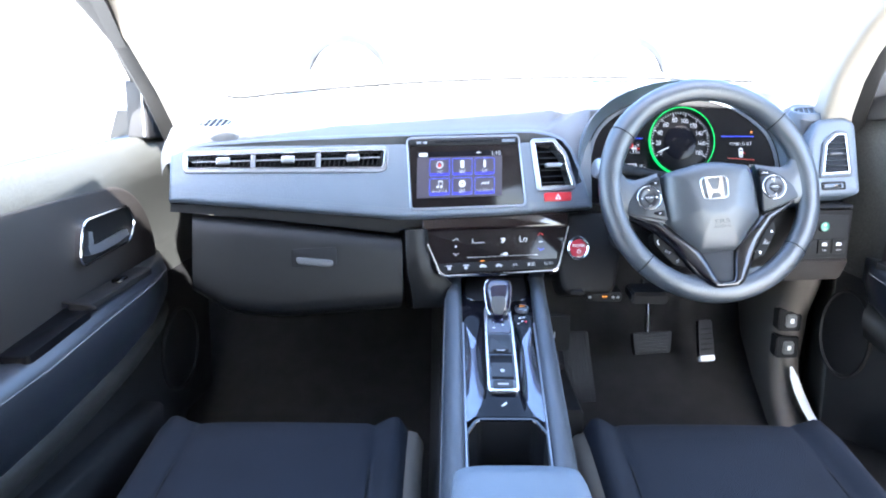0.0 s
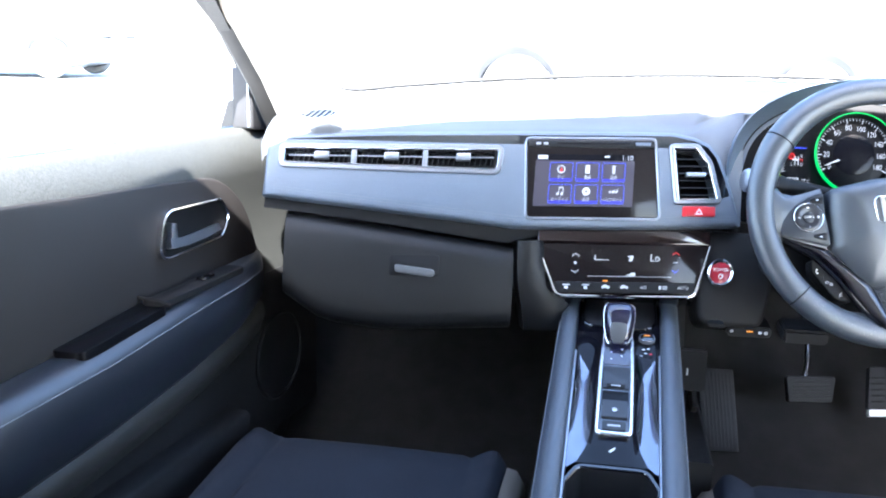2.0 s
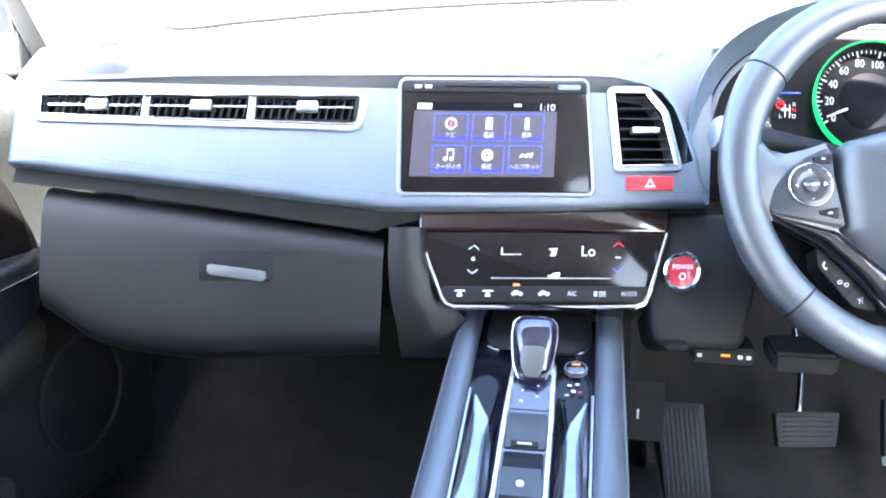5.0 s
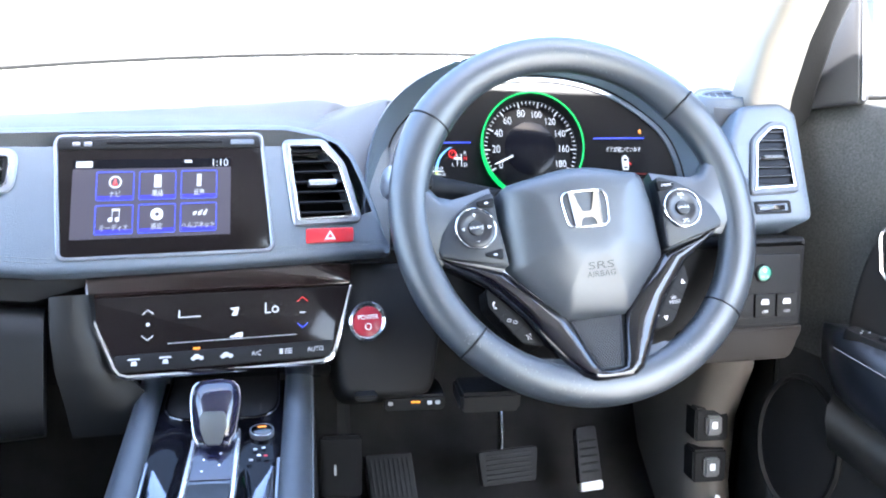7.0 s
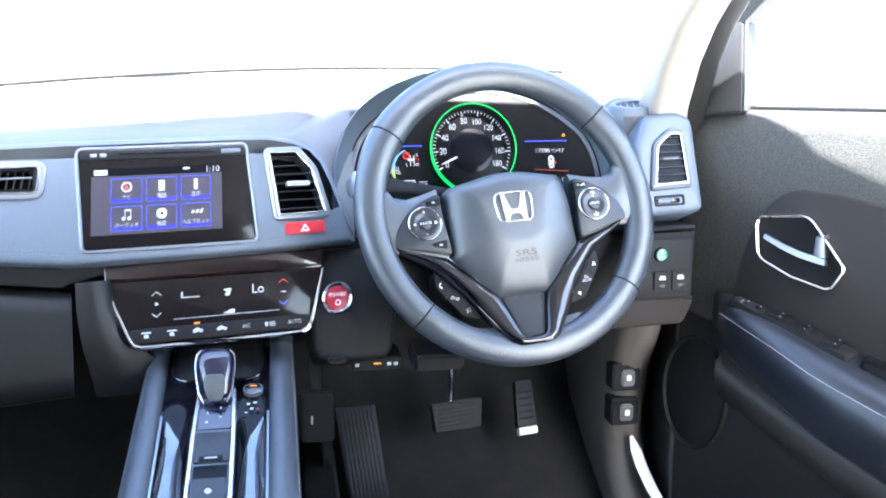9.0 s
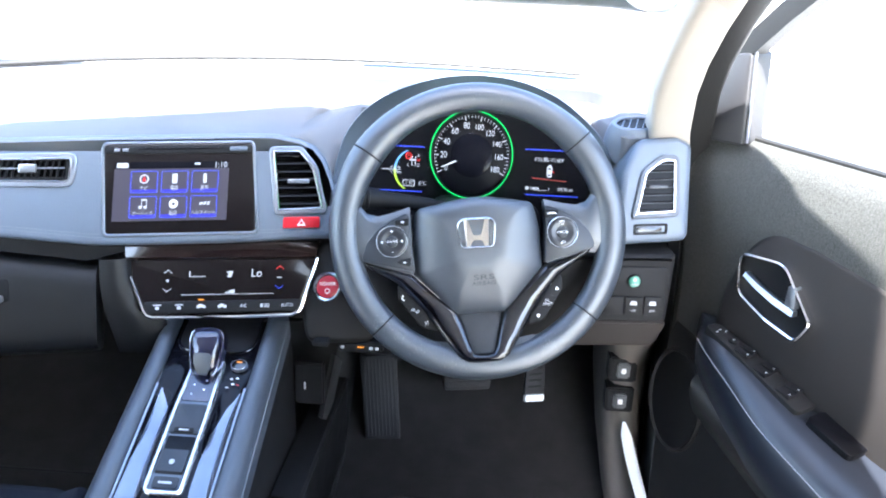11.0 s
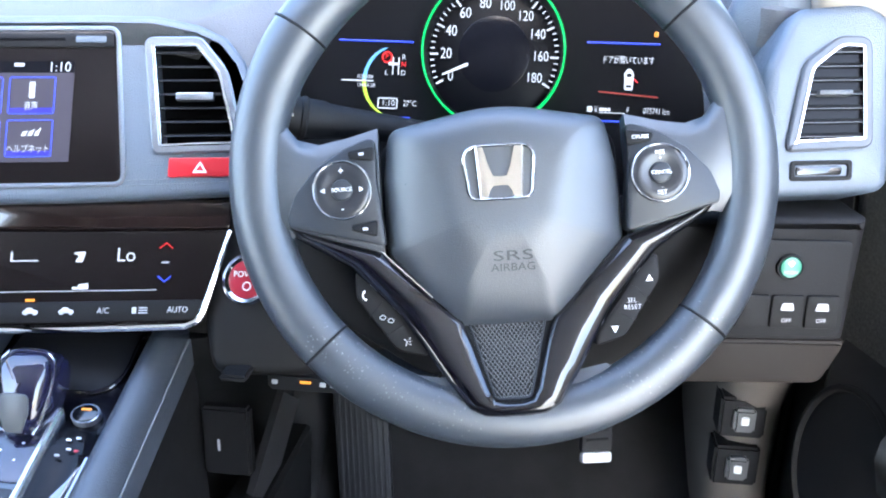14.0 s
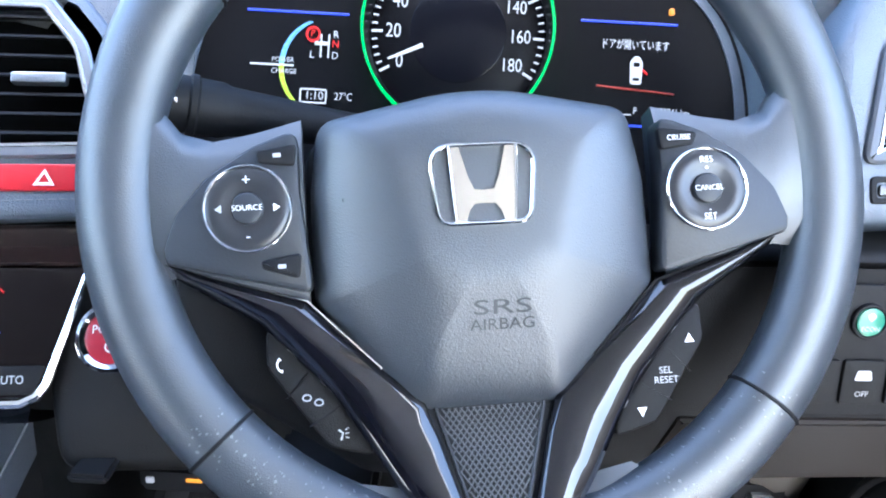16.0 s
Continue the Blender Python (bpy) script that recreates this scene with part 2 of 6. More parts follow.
def frame_ring(surf, outer, inner, o0, o1, ch=0.001, bm=None):
    """A raised frame between two outlines that have the same number of points."""
    bm = bm or bmesh.new()
    levels = [(outer, o0), (outer, o1 - ch), (shrink(outer, ch), o1), (shrink(inner, -ch), o1), (inner, o1 - ch), (inner, o0)]
    rings = [[bm.verts.new(surf(a, b, o)) for a, b in ps] for ps, o in levels]
    k = len(outer)
    for r0, r1 in zip(rings, rings[1:] + rings[:1]):
        for i in range(k):
            bm.faces.new((r0[i - 1], r0[i], r1[i], r1[i - 1]))
    return bm


def loft(rings, close=True, cap=True, bm=None):
    """Skins a row of rings of points. close: each ring is closed."""
    bm = bm or bmesh.new()
    vs = [[bm.verts.new(p) for p in r] for r in rings]
    k = len(vs[0])
    for r0, r1 in zip(vs, vs[1:]):
        for i in range(0 if close else 1, k):
            bm.faces.new((r0[i - 1], r0[i], r1[i], r1[i - 1]))
    if cap and close:
        bm.faces.new(vs[0][::-1])
        bm.faces.new(vs[-1])
    return bm


def tube(points, r, n=10, close=False, cap=True, bm=None, squash=1.0):
    """A round bar along a line of points; r: one radius or one for each point."""
    pts = [Vector(p) for p in points]
    k = len(pts)
    rs = r if isinstance(r, (list, tuple)) else [r] * k
    rings, ref = [], None
    for i, p in enumerate(pts):
        a = pts[i - 1] if (i or close) else p
        b = pts[(i + 1) % k] if (i < k - 1 or close) else p
        d = (b - a).normalized()
        if ref is None:
            ref = d.orthogonal().normalized()
        ref = (ref - d * ref.dot(d)).normalized()
        side = d.cross(ref)
        rings.append([p + (ref * math.cos(2 * math.pi * j / n) + side * math.sin(2 * math.pi * j / n) * squash) * rs[i] for j in range(n)])
    if close:
        rings.append(rings[0])
        bm = loft(rings, True, False, bm)
        bmesh.ops.remove_doubles(bm, verts=bm.verts, dist=1e-6)
        return bm
    return loft(rings, True, cap, bm)


def box(p0, p1, bev=0.003, seg=2, bm=None):
    own = bmesh.new()
    bmesh.ops.create_cube(own, size=1)
    for v in own.verts:
        v.co = Vector([p0[i] + (v.co[i] + 0.5) * (p1[i] - p0[i]) for i in range(3)])
    if bev:
        bmesh.ops.bevel(own, geom=own.edges[:], offset=bev, segments=seg, affect="EDGES")
    return own


def text_mesh(body, surf, a, b, o, size, align="CENTER", thick=0.0002, spacing=1.0, squeeze=1.0):
    """Flat letters of the built-in font, laid on a face at (a, b)."""
    cu = bpy.data.curves.new("letters", "FONT")
    cu.body, cu.size, cu.align_x, cu.align_y, cu.space_character = body, size, align, "CENTER", spacing
    cu.resolution_u = 3
    ob = new("letters", cu)
    me = bpy.data.meshes.new_from_object(ob.evaluated_get(bpy.context.evaluated_depsgraph_get()))
    bpy.data.objects.remove(ob)
    for v in me.vertices:
        v.co = surf(a + v.co.x * squeeze, b + v.co.y, o + thick)
    return me


def letters(name, body, surf, a, b, o, size, material, parent, align="CENTER", squeeze=1.0):
    me = text_mesh(body, surf, a, b, o, size, align, squeeze=squeeze)
    me.materials.clear()
    me.materials.append(material)
    return part(name, me, material, parent)


def lerp(a, b, f):
    return a + (b - a) * f


def table(x, rows):
    """The value at x, straight between rows of (x, value)."""
    if x <= rows[0][0]:
        return rows[0][1]
    for (x0, v0), (x1, v1) in zip(rows, rows[1:]):
        if x <= x1:
            return lerp(v0, v1, (x - x0) / (x1 - x0))
    return rows[-1][1]


def prism_holes(surf, pts, holes, o0, o1, ch, wall):
    """A plate like prism(), with openings whose walls reach down to the height wall."""
    bm = bmesh.new()
    levels = [(pts, o0), (pts, o1 - ch), (shrink(pts, ch * 0.12), o1 - ch * 0.5), (shrink(pts, ch * 0.45), o1 - ch * 0.13), (shrink(pts, ch), o1)]
    rings = [[bm.verts.new(surf(a, b, o)) for a, b in ps] for ps, o in levels]
    k = len(pts)
    for r0, r1 in zip(rings, rings[1:]):
        for i in range(k):
            bm.faces.new((r0[i - 1], r0[i], r1[i], r1[i - 1]))
    edges = [e for e in bm.edges if e.verts[0] in set(rings[-1]) and e.verts[1] in set(rings[-1])]
    for h in holes:
        up = [bm.verts.new(surf(a, b, o1)) for a, b in h]
        dn = [bm.verts.new(surf(a, b, wall)) for a, b in h]
        for i in range(len(h)):
            bm.faces.new((up[i - 1], up[i], dn[i], dn[i - 1]))
            edges.append(bm.edges.get((up[i - 1], up[i])))
    bmesh.ops.triangle_fill(bm, edges=edges, use_beauty=True)
    return bm


# faces of the dashboard, the wheel and the console
S = planar(0.1033, 0.2292, 0.4064, 0.95)       # upper pad
K = planar(0.0759, 0.1893, 0.4115, 0.82)       # climate panel
end_face = planar(-0.046, 0.25, 0.45, 0.96)    # driver's outer end
knee_face = planar(0.010, 0.1, 0.05, 0.86)     # panel below it
glove_face = planar(0.075, 0.2292, 0.2, 0.82)   # glove box
dial_face = planar(0.178, 0.0, 0.35, 0.981)    # gauges


def G(a, b, o=0.0):
    return glove_face(-0.02 + 0.933 * (a + 0.02), 1.17 + 0.933 * (b - 1.17), o)


def R(a, b, o=0.0):
    return end_face(0.573 + 1.05 * (a - 0.546), b - 0.0125, o)


def Q(a, b, o=0.0):
    return knee_face(0.538 + 1.09 * (a - 0.512), 0.865 + 1.09 * (b - 0.893), o)


def D(a, b, o=0.0):
    return dial_face(a + 0.010, b - 0.006, o)


WHEEL_SIZE = 1.07
wheel_face = axes((0.3625, 0.0413, 0.9374), (0.98621, 0.15027, 0.06941), (-0.12192, 0.37583, 0.91864))


def WH(a, b, o=0.0):
    """The steering wheel's face, about its centre."""
    return wheel_face(a * WHEEL_SIZE, b * WHEEL_SIZE, o * WHEEL_SIZE)


HUB = WH


COWL_Y = 0.285


def cowl_z(x):
    return 1.1095 + 0.036 * x - 0.082 * x * x


def con(x, y, o=0.0):
    """The console's sloping top at x and y."""
    return Vector((x, y, 0.7146 + 0.42 * y)) + o * Vector((0, -0.3872, 0.9220))


# ---- the surroundings ----
ASPH = mat("pale_concrete", (0.36, 0.36, 0.35), 0.9, grain=0.8, grain_scale=120, vary=0.2, vary_scale=1.5)
bm = bmesh.new()
prof = [(-400, 0.0), (-30, 0.0), (2.2, 0.0), (4.5, 0.25), (6.0, 0.38), (30, 0.42), (400, 0.42), (2500, 0.42)]
loft([[(x, y, z) for x in (-2500, -300, -30, -5, 5, 30, 300, 2500)] for y, z in prof], close=False, bm=bm)
lone("ground", bm, ASPH, "pale sunlit concrete of a car park", "ground", "structure")

PAINTS = [mat("white_car_paint", (0.78, 0.78, 0.78), 0.25, coat=0.6, vary=0.02), mat("silver_car_paint", (0.60, 0.62, 0.64), 0.28, metal=0.3, coat=0.6, vary=0.03)]
ARCHM = mat("arch_shade", (0.045, 0.047, 0.053), 0.8, vary=0.2, spec=0.1)
# Tyre coloured light grey, the sun's glare put into the tone.
TYRE = mat("sunlit_tyre", (0.20, 0.20, 0.20), 0.8, vary=0.2)
RIMM = mat("wheel_alloy", (0.62, 0.62, 0.64), 0.3, metal=0.8, vary=0.05)
# Glass coloured pale so that it seems to reflect bright sky.
CARGLASS = mat("sunlit_car_glass", (0.55, 0.57, 0.58), 0.2, coat=0.5, vary=0.1)
LENS = mat("lamp_lens", (0.75, 0.75, 0.78), 0.1, coat=0.5, vary=0.05)


def parked_car(paint, label):
    """A parked car along its own x axis, 4.3 m long, standing at z = 0."""
    car = thing("parked_car", (0, 0, 0), label, "car", "cars parked outside")
    secs = [(-2.15, 0.45, 0.74, 0.74), (-2.05, 0.30, 0.86, 0.87), (-1.5, 0.14, 0.98, 1.02), (-1.0, 0.12, 1.00, 1.42), (-0.4, 0.12, 0.98, 1.55), (0.4, 0.12, 0.96, 1.54), (0.95, 0.12, 0.95, 1.20), (1.3, 0.14, 0.93, 0.98), (1.9, 0.28, 0.82, 0.86), (2.12, 0.42, 0.68, 0.70)]
    rings = []
    for x, z0, belt, top in secs:
        w = 0.86 - 0.10 * abs(x / 2.15) ** 3
        wt = w - 0.30 * max(0.0, (top - belt)) / 0.6
        rings.append([(x, -w + 0.05, z0), (x, -w, z0 + 0.15), (x, -w, belt - 0.1), (x, -w + 0.04, belt), (x, -wt, top - 0.05), (x, -wt + 0.12, top), (x, wt - 0.12, top), (x, wt, top - 0.05), (x, w - 0.04, belt), (x, w, belt - 0.1), (x, w, z0 + 0.15), (x, w - 0.05, z0)])
    part("body", loft(rings), paint, car, angle=30)
    for x0, x1 in ((-0.95, -0.05), (0.05, 0.85)):
        for s in (-1, 1):
            f = axes((0, s * 0.815, 1.0), (1, 0, 0), (0, -s * 0.42, 1)) if s < 0 else axes((0, s * 0.815, 1.0), (-1, 0, 0), (0, -s * 0.42, 1))
            a0, a1 = (x0, x1) if s < 0 else (-x1, -x0)
            part("side_window", prism(f, rrect(a0, 0.03, a1, 0.42, 0.08), -0.03, 0.012, 0.004), CARGLASS, car)
    for wx in (-1.35, 1.30):
        for s in (-1, 1):
            # Dark crescent tube standing in for the shade inside the arch.
            arch = tube([(wx + 0.375 * math.cos(a), s * 0.825, 0.33 + 0.375 * math.sin(a)) for a in [0.12 + (math.pi - 0.24) * i / 16 for i in range(17)]], [0.025 + 0.075 * math.sin(math.pi * i / 16) for i in range(17)], 8)
            part("arch_shadow", arch, ARCHM, car)
            ty = tube([(wx + 0.25 * math.cos(a * math.pi / 14), s * 0.87, 0.325 + 0.25 * math.sin(a * math.pi / 14)) for a in range(28)], 0.075, 8, close=True)
            tyre = part("tyre", ty, TYRE, car)
            rim = prism(axes((wx, s * 0.93, 0.325), (1, 0, 0), (0, 0, 1)), circle(0, 0, 0.20, 24), -0.05, 0.01, 0.01)
            part("rim", rim, RIMM, tyre)
    for y in (-0.55, 0.55):
        part("headlight", box((2.02, y - 0.18, 0.60), (2.12, y + 0.18, 0.70), 0.03), LENS, car)
    return car


car_a = parked_car(PAINTS[1], "silver hatchback parked side-on across the lot")
car_a.matrix_basis = pose(0.33, 8.26, 0.386)
copy_thing(car_a, pose(-10.5, 13.0, 0.400, 0, 0, 8))
car_b = parked_car(PAINTS[0], "white hatchback parked beside the open car park lane")
car_b.matrix_basis = pose(-9.5, 5.0, 0, 0, 0, 80)
copy_thing(car_b, pose(4.6, 1.6, 0, 0, 0, 96))

# ---- the car's shell ----
floor_bm = bmesh.new()
loft([[(-0.74, y, z + 0.05), (-0.66, y, z), (-0.13, y, z), (-0.11, y, z + 0.16), (0.11, y, z + 0.16), (0.13, y, z), (0.66, y, z), (0.74, y, z + 0.05)] for y, z in ((-2.3, 0.36), (-0.6, 0.36), (0.10, 0.36), (0.30, 0.38), (0.48, 0.52), (0.62, 0.78))], close=False, bm=floor_bm)
lone("floor", floor_bm, CARPET, "black carpeted footwell floor of the car", "floor", "structure")
lone("bulkhead", box((-0.74, 0.62, 0.30), (0.74, 0.66, 1.02), 0.01), MATT, "dark bulkhead behind the dashboard", "bulkhead", "structure")
# Solid back wall added out of view, keeping out light from behind.
lone("rear_wall", box((-0.80, -2.36, 0.30), (0.80, -2.30, 1.45), 0.02), HARD, "unseen dark panel closing the back of the cabin", "wall", "structure")
# Unseen roof, its edges shaped to throw the shadows on the doors.
rings = []
for k in range(13):
    u = k / 12
    rings.append([])
    for x in (-1.0, -0.93, -0.86, -0.75, -0.4, 0.0, 0.4, 0.75, 0.93, 1.0, 0.9, 0.4, 0.0, -0.4, -0.9):
        low = len(rings[-1]) < 10
        y = lerp(-2.25, table(x, [(-1.0, -0.455), (-0.93, -0.43), (-0.86, -0.36), (-0.75, -0.295), (-0.4, -0.245), (0.0, -0.225), (0.4, -0.10), (0.9, -0.09), (1.0, -0.10)]), u)
        w = table(y, [(-2.25, 0.72), (-1.1, 0.706), (-0.85, 0.640), (-0.57, 0.611), (-0.46, 0.604), (-0.285, 0.592), (-0.1, 0.585)])
        # Overhang added on the right to shade the driver's door.
        if x > 0.7:
            w = table(y, [(-2.25, 1.0), (-0.9, 0.99), (-0.5, 0.94), (-0.404, 0.890), (-0.372, 0.866), (-0.34, 0.850), (-0.30, 0.838), (-0.246, 0.822), (-0.1, 0.76)])
        z = table(y, [(-2.25, 1.42), (-1.4, 1.50), (-0.8, 1.50), (-0.43, 1.455), (-0.3, 1.43)]) - 0.045 * x * x - 0.02 * x ** 6
        rings[-1].append((x * w, y, z if low else z + 0.03))
roof_bm = loft(rings)
lone("ceiling", roof_bm, HEAD, "pale grey cloth headliner, widened on the right to shade the door", "ceiling", "structure")
for s in (-1, 1):
    lone("sill_%d" % (1 if s < 0 else 2), box((min(s * 0.66, s * 0.76), -2.3, 0.28), (max(s * 0.66, s * 0.76), 0.55, 0.42), 0.015), HARD, "black plastic door sill along the floor", "sill", "structure")
    for y in (-1.15, -2.1):
        lone("pillar_%d" % (3 if s < 0 else 4), loft([[(s * (0.70 - 0.14 * f), y + dy - 0.1 * f * (y < -2), 0.95 + 0.50 * f) if k else (s * (0.74 - 0.14 * f), y + dy, 0.95 + 0.50 * f) for k, dy in ((0, -0.06), (1, -0.06), (1, 0.06), (0, 0.06))] for f in (0, 0.5, 1)]), TRIM, "pale grey pillar trim between the side windows", "pillar", "structure")

# Windowless side panels added behind the view to stop the sun.
for s in (-1, 1):
    lone("rear_sun_block_%d" % (1 if s < 0 else 2), box((min(s * 0.68, s * 0.76), -2.32, 0.40), (max(s * 0.68, s * 0.76), -1.25, 1.46), 0.03), HARD, "unseen dark panel added to keep the sun out at the rear side", "trim", "structure")

# windscreen pillars: a pale padded trim, with the dark window gasket on its outer side
def pillar(s):
    line = [(0.632, 0.22, 0.985), (0.622, 0.17, 1.066), (0.615, 0.12, 1.13), (0.617, 0.08, 1.18), (0.622, 0.02, 1.235), (0.632, -0.12, 1.335), (0.625, -0.30, 1.42), (0.60, -0.42, 1.445)]
    if s < 0:
        line = [(0.550, 0.15, 0.985), (0.566, 0.12, 1.048), (0.585, 0.10, 1.108), (0.6135, 0.05, 1.195), (0.640, 0.0, 1.25), (0.680, -0.10, 1.335), (0.705, -0.24, 1.41), (0.70, -0.45, 1.445)]
    pts = [Vector((s * x, y, z)) for x, y, z in line]
    shape = rpoly([(-0.034, -0.026), (0.020, -0.026), (0.030, 0.020), (-0.030, 0.028)], 0.013, 4)
    band = rpoly([(0.019, -0.020), (0.058, -0.012), (0.058, 0.012), (0.022, 0.016)], 0.006, 3)
    rings, gask = [], []
    for i, p in enumerate(pts):
        d = (pts[min(i + 1, len(pts) - 1)] - pts[max(i - 1, 0)]).normalized()
        side = Vector((s, 0, 0))
        side = (side - d * side.dot(d)).normalized()
        up = d.cross(side) * s
        wide = 1.25 if i == 0 else 1.0
        rings.append([p + side * a * wide - up * b for a, b in shape])
        gask.append([p + side * a - up * b for a, b in band])
    lone("pillar_%d" % (1 if s < 0 else 2), loft(rings), TRIM, "pale beige cloth windscreen pillar trim", "pillar", "structure")
    lone("window_seal", loft(gask), GASKET, "dark rubber door seal along the windscreen pillar", "seal", "structure")


for s in (-1, 1):
    pillar(s)

for s in (-1, 1):
    lone("footwell_side_%d" % (1 if s < 0 else 2), box((min(s * 0.665, s * 0.76), 0.30, 0.30), (max(s * 0.665, s * 0.76), 0.66, 1.0), 0.01), HARD, "black trim closing the side of the footwell", "trim", "structure")

for s in (-1, 1):
    lone("hinge_post_%d" % (1 if s < 0 else 2), loft([[(s * x0, 0.205, z), (s * x1, 0.235, z), (s * x1, 0.30, z), (s * x0, 0.30, z)] for z, x0, x1 in ((0.40, 0.668, 0.775), (0.75, 0.668, 0.770), (1.0, 0.662, 0.752), (1.05, 0.660, 0.735))]), GASKET, "dark hinge post between dashboard and door", "post", "structure")

GLASS = bpy.data.materials.new("windscreen_glass")
GLASS.use_nodes = True
gt = GLASS.node_tree
gt.nodes.remove(gt.nodes["Principled BSDF"])
g_tr, g_gl, g_mx = gt.nodes.new("ShaderNodeBsdfTransparent"), gt.nodes.new("ShaderNodeBsdfGlossy"), gt.nodes.new("ShaderNodeMixShader")
g_tr.inputs["Color"].default_value, g_gl.inputs["Roughness"].default_value = (0.96, 0.96, 0.96, 1), 0.02
g_mx.inputs[0].default_value = 0.04
gt.links.new(g_tr.outputs[0], g_mx.inputs[1])
gt.links.new(g_gl.outputs[0], g_mx.inputs[2])
gt.links.new(g_mx.outputs[0], gt.nodes["Material Output"].inputs["Surface"])
ws = loft([[(x * (1 - 0.12 * f), lerp(COWL_Y + 0.05, -0.42, f) + 0.06 * (1 - abs(x / 0.68) ** 2), lerp(1.06, 1.44, f)) for x in (-0.68, -0.4, 0, 0.4, 0.68)] for f in (0, 0.33, 0.66, 1)], close=False)
pane = lone("window_1", ws, GLASS, "clear raked windscreen glass over the dashboard", "windscreen", "structure")
pane.visible_shadow = False
cowl = tube([(-0.551, COWL_Y, 1.086), (-0.538, COWL_Y, 1.076), (-0.518, COWL_Y, 1.0735), (-0.495, COWL_Y, 1.0735)] + [(x, COWL_Y, cowl_z(x) + 0.003) for x in (-0.43, -0.3, -0.2, -0.1, 0.0, 0.1, 0.2, 0.3, 0.4, 0.5)], [0.0015, 0.003] + [0.0045] * 12, 8)
lone("windscreen_seal", cowl, RUBBER, "black rubber seal along the windscreen's lower edge", "seal", "structure")
BONNET = mat("bonnet_paint", (0.72, 0.72, 0.70), 0.3, coat=0.5, vary=0.03)
lone("bonnet", loft([[(-0.78, y, z - 0.14), (-0.70, y, z - 0.02), (-0.35, y, z + 0.02), (0, y, z + 0.03), (0.35, y, z + 0.02), (0.70, y, z - 0.02), (0.78, y, z - 0.14)] for y, z in ((0.70, 0.99), (1.0, 0.975), (1.3, 0.93), (1.55, 0.84), (1.65, 0.70))], close=False), BONNET, "pale painted bonnet in front of the windscreen", "bonnet", "structure")


# ---- the dashboard ----
dash = thing("dashboard", (0, 0.3, 0.9), "dark grey soft-touch dashboard spanning the car", "dashboard")


def pad_top(x):
    return table(x, [(-0.565, 1.016), (-0.40, 1.024), (-0.18, 1.028), (0.05, 1.030), (0.10, 1.020), (0.135, 0.992), (0.155, 0.94), (0.17, 0.892)])


def pad_low(x):
    return table(x, [(-0.565, 0.927), (-0.37, 0.906), (-0.176, 0.884), (0.0, 0.884), (0.17, 0.888)])


def slab(xs, surf, low, top, depth, roll):
    """A padded strip along x with rolled upper and lower edges, open towards the bulkhead."""
    rings = []
    for x in xs:
        zl, zt = low(x), top(x)
        r = min(roll, (zt - zl) * 0.45)
        ring = [surf(x, zl, -depth), surf(x, zl, -r), surf(x, zl + r * 0.12, -r * 0.45), surf(x, zl + r * 0.45, -r * 0.12), surf(x, zl + r, 0)]
        ring += [surf(x, lerp(zl + r, zt - r, f), 0) for f in (0.33, 0.66)]
        ring += [surf(x, zt - r, 0), surf(x, zt - r * 0.45, -r * 0.12), surf(x, zt - r * 0.12, -r * 0.45), surf(x, zt, -r), surf(x, zt, -depth)]
        rings.append(ring)
    return loft(rings)


xs = [-0.567, -0.562, -0.55] + [-0.53 + 0.03 * i for i in range(21)] + [0.09, 0.10, 0.11, 0.12, 0.13, 0.14, 0.15, 0.158]
pad_line = [(x, pad_low(x)) for x in [-0.565 + 0.035 * i for i in range(22)]] + [(0.172, 0.889), (0.158, 0.935), (0.146, 0.968), (0.134, 0.994), (0.118, 1.012), (0.095, 1.022), (0.06, 1.029)] + [(x, pad_top(x)) for x in [0.02 - 0.04 * i for i in range(15)]] + [(-0.566, 1.012)]
vent_a = rpoly([(-0.545, 0.968), (-0.205, 0.960), (-0.201, 1.005), (-0.547, 1.003)], [0.012, 0.016, 0.014, 0.010], 5)
vent_b = rpoly([(0.066, 0.919), (0.141, 0.921), (0.122, 0.985), (0.099, 1.011), (0.053, 1.011)], [0.008, 0.008, 0.03, 0.012, 0.008], 5)
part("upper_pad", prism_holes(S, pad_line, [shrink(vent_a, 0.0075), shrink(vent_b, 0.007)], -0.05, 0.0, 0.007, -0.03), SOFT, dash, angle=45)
for dz in (0.0105, 0.0145):
    bm = bmesh.new()
    for i in range(115):
        x = -0.55 + i * 0.0062
        tube([S(x, pad_low(x) + dz, 0.0003), S(x + 0.0043, pad_low(x + 0.0043) + dz, 0.0003)], 0.00045, 5, bm=bm)
    part("stitching", bm, STITCH, dash, "fine grey stitched seam along the pad")
def deck_edge(x):
    return table(x, [(0.0, 1.0295), (0.06, 1.029), (0.095, 1.022), (0.118, 1.012), (0.134, 0.994), (0.146, 0.968), (0.158, 0.935), (0.172, 0.889)])


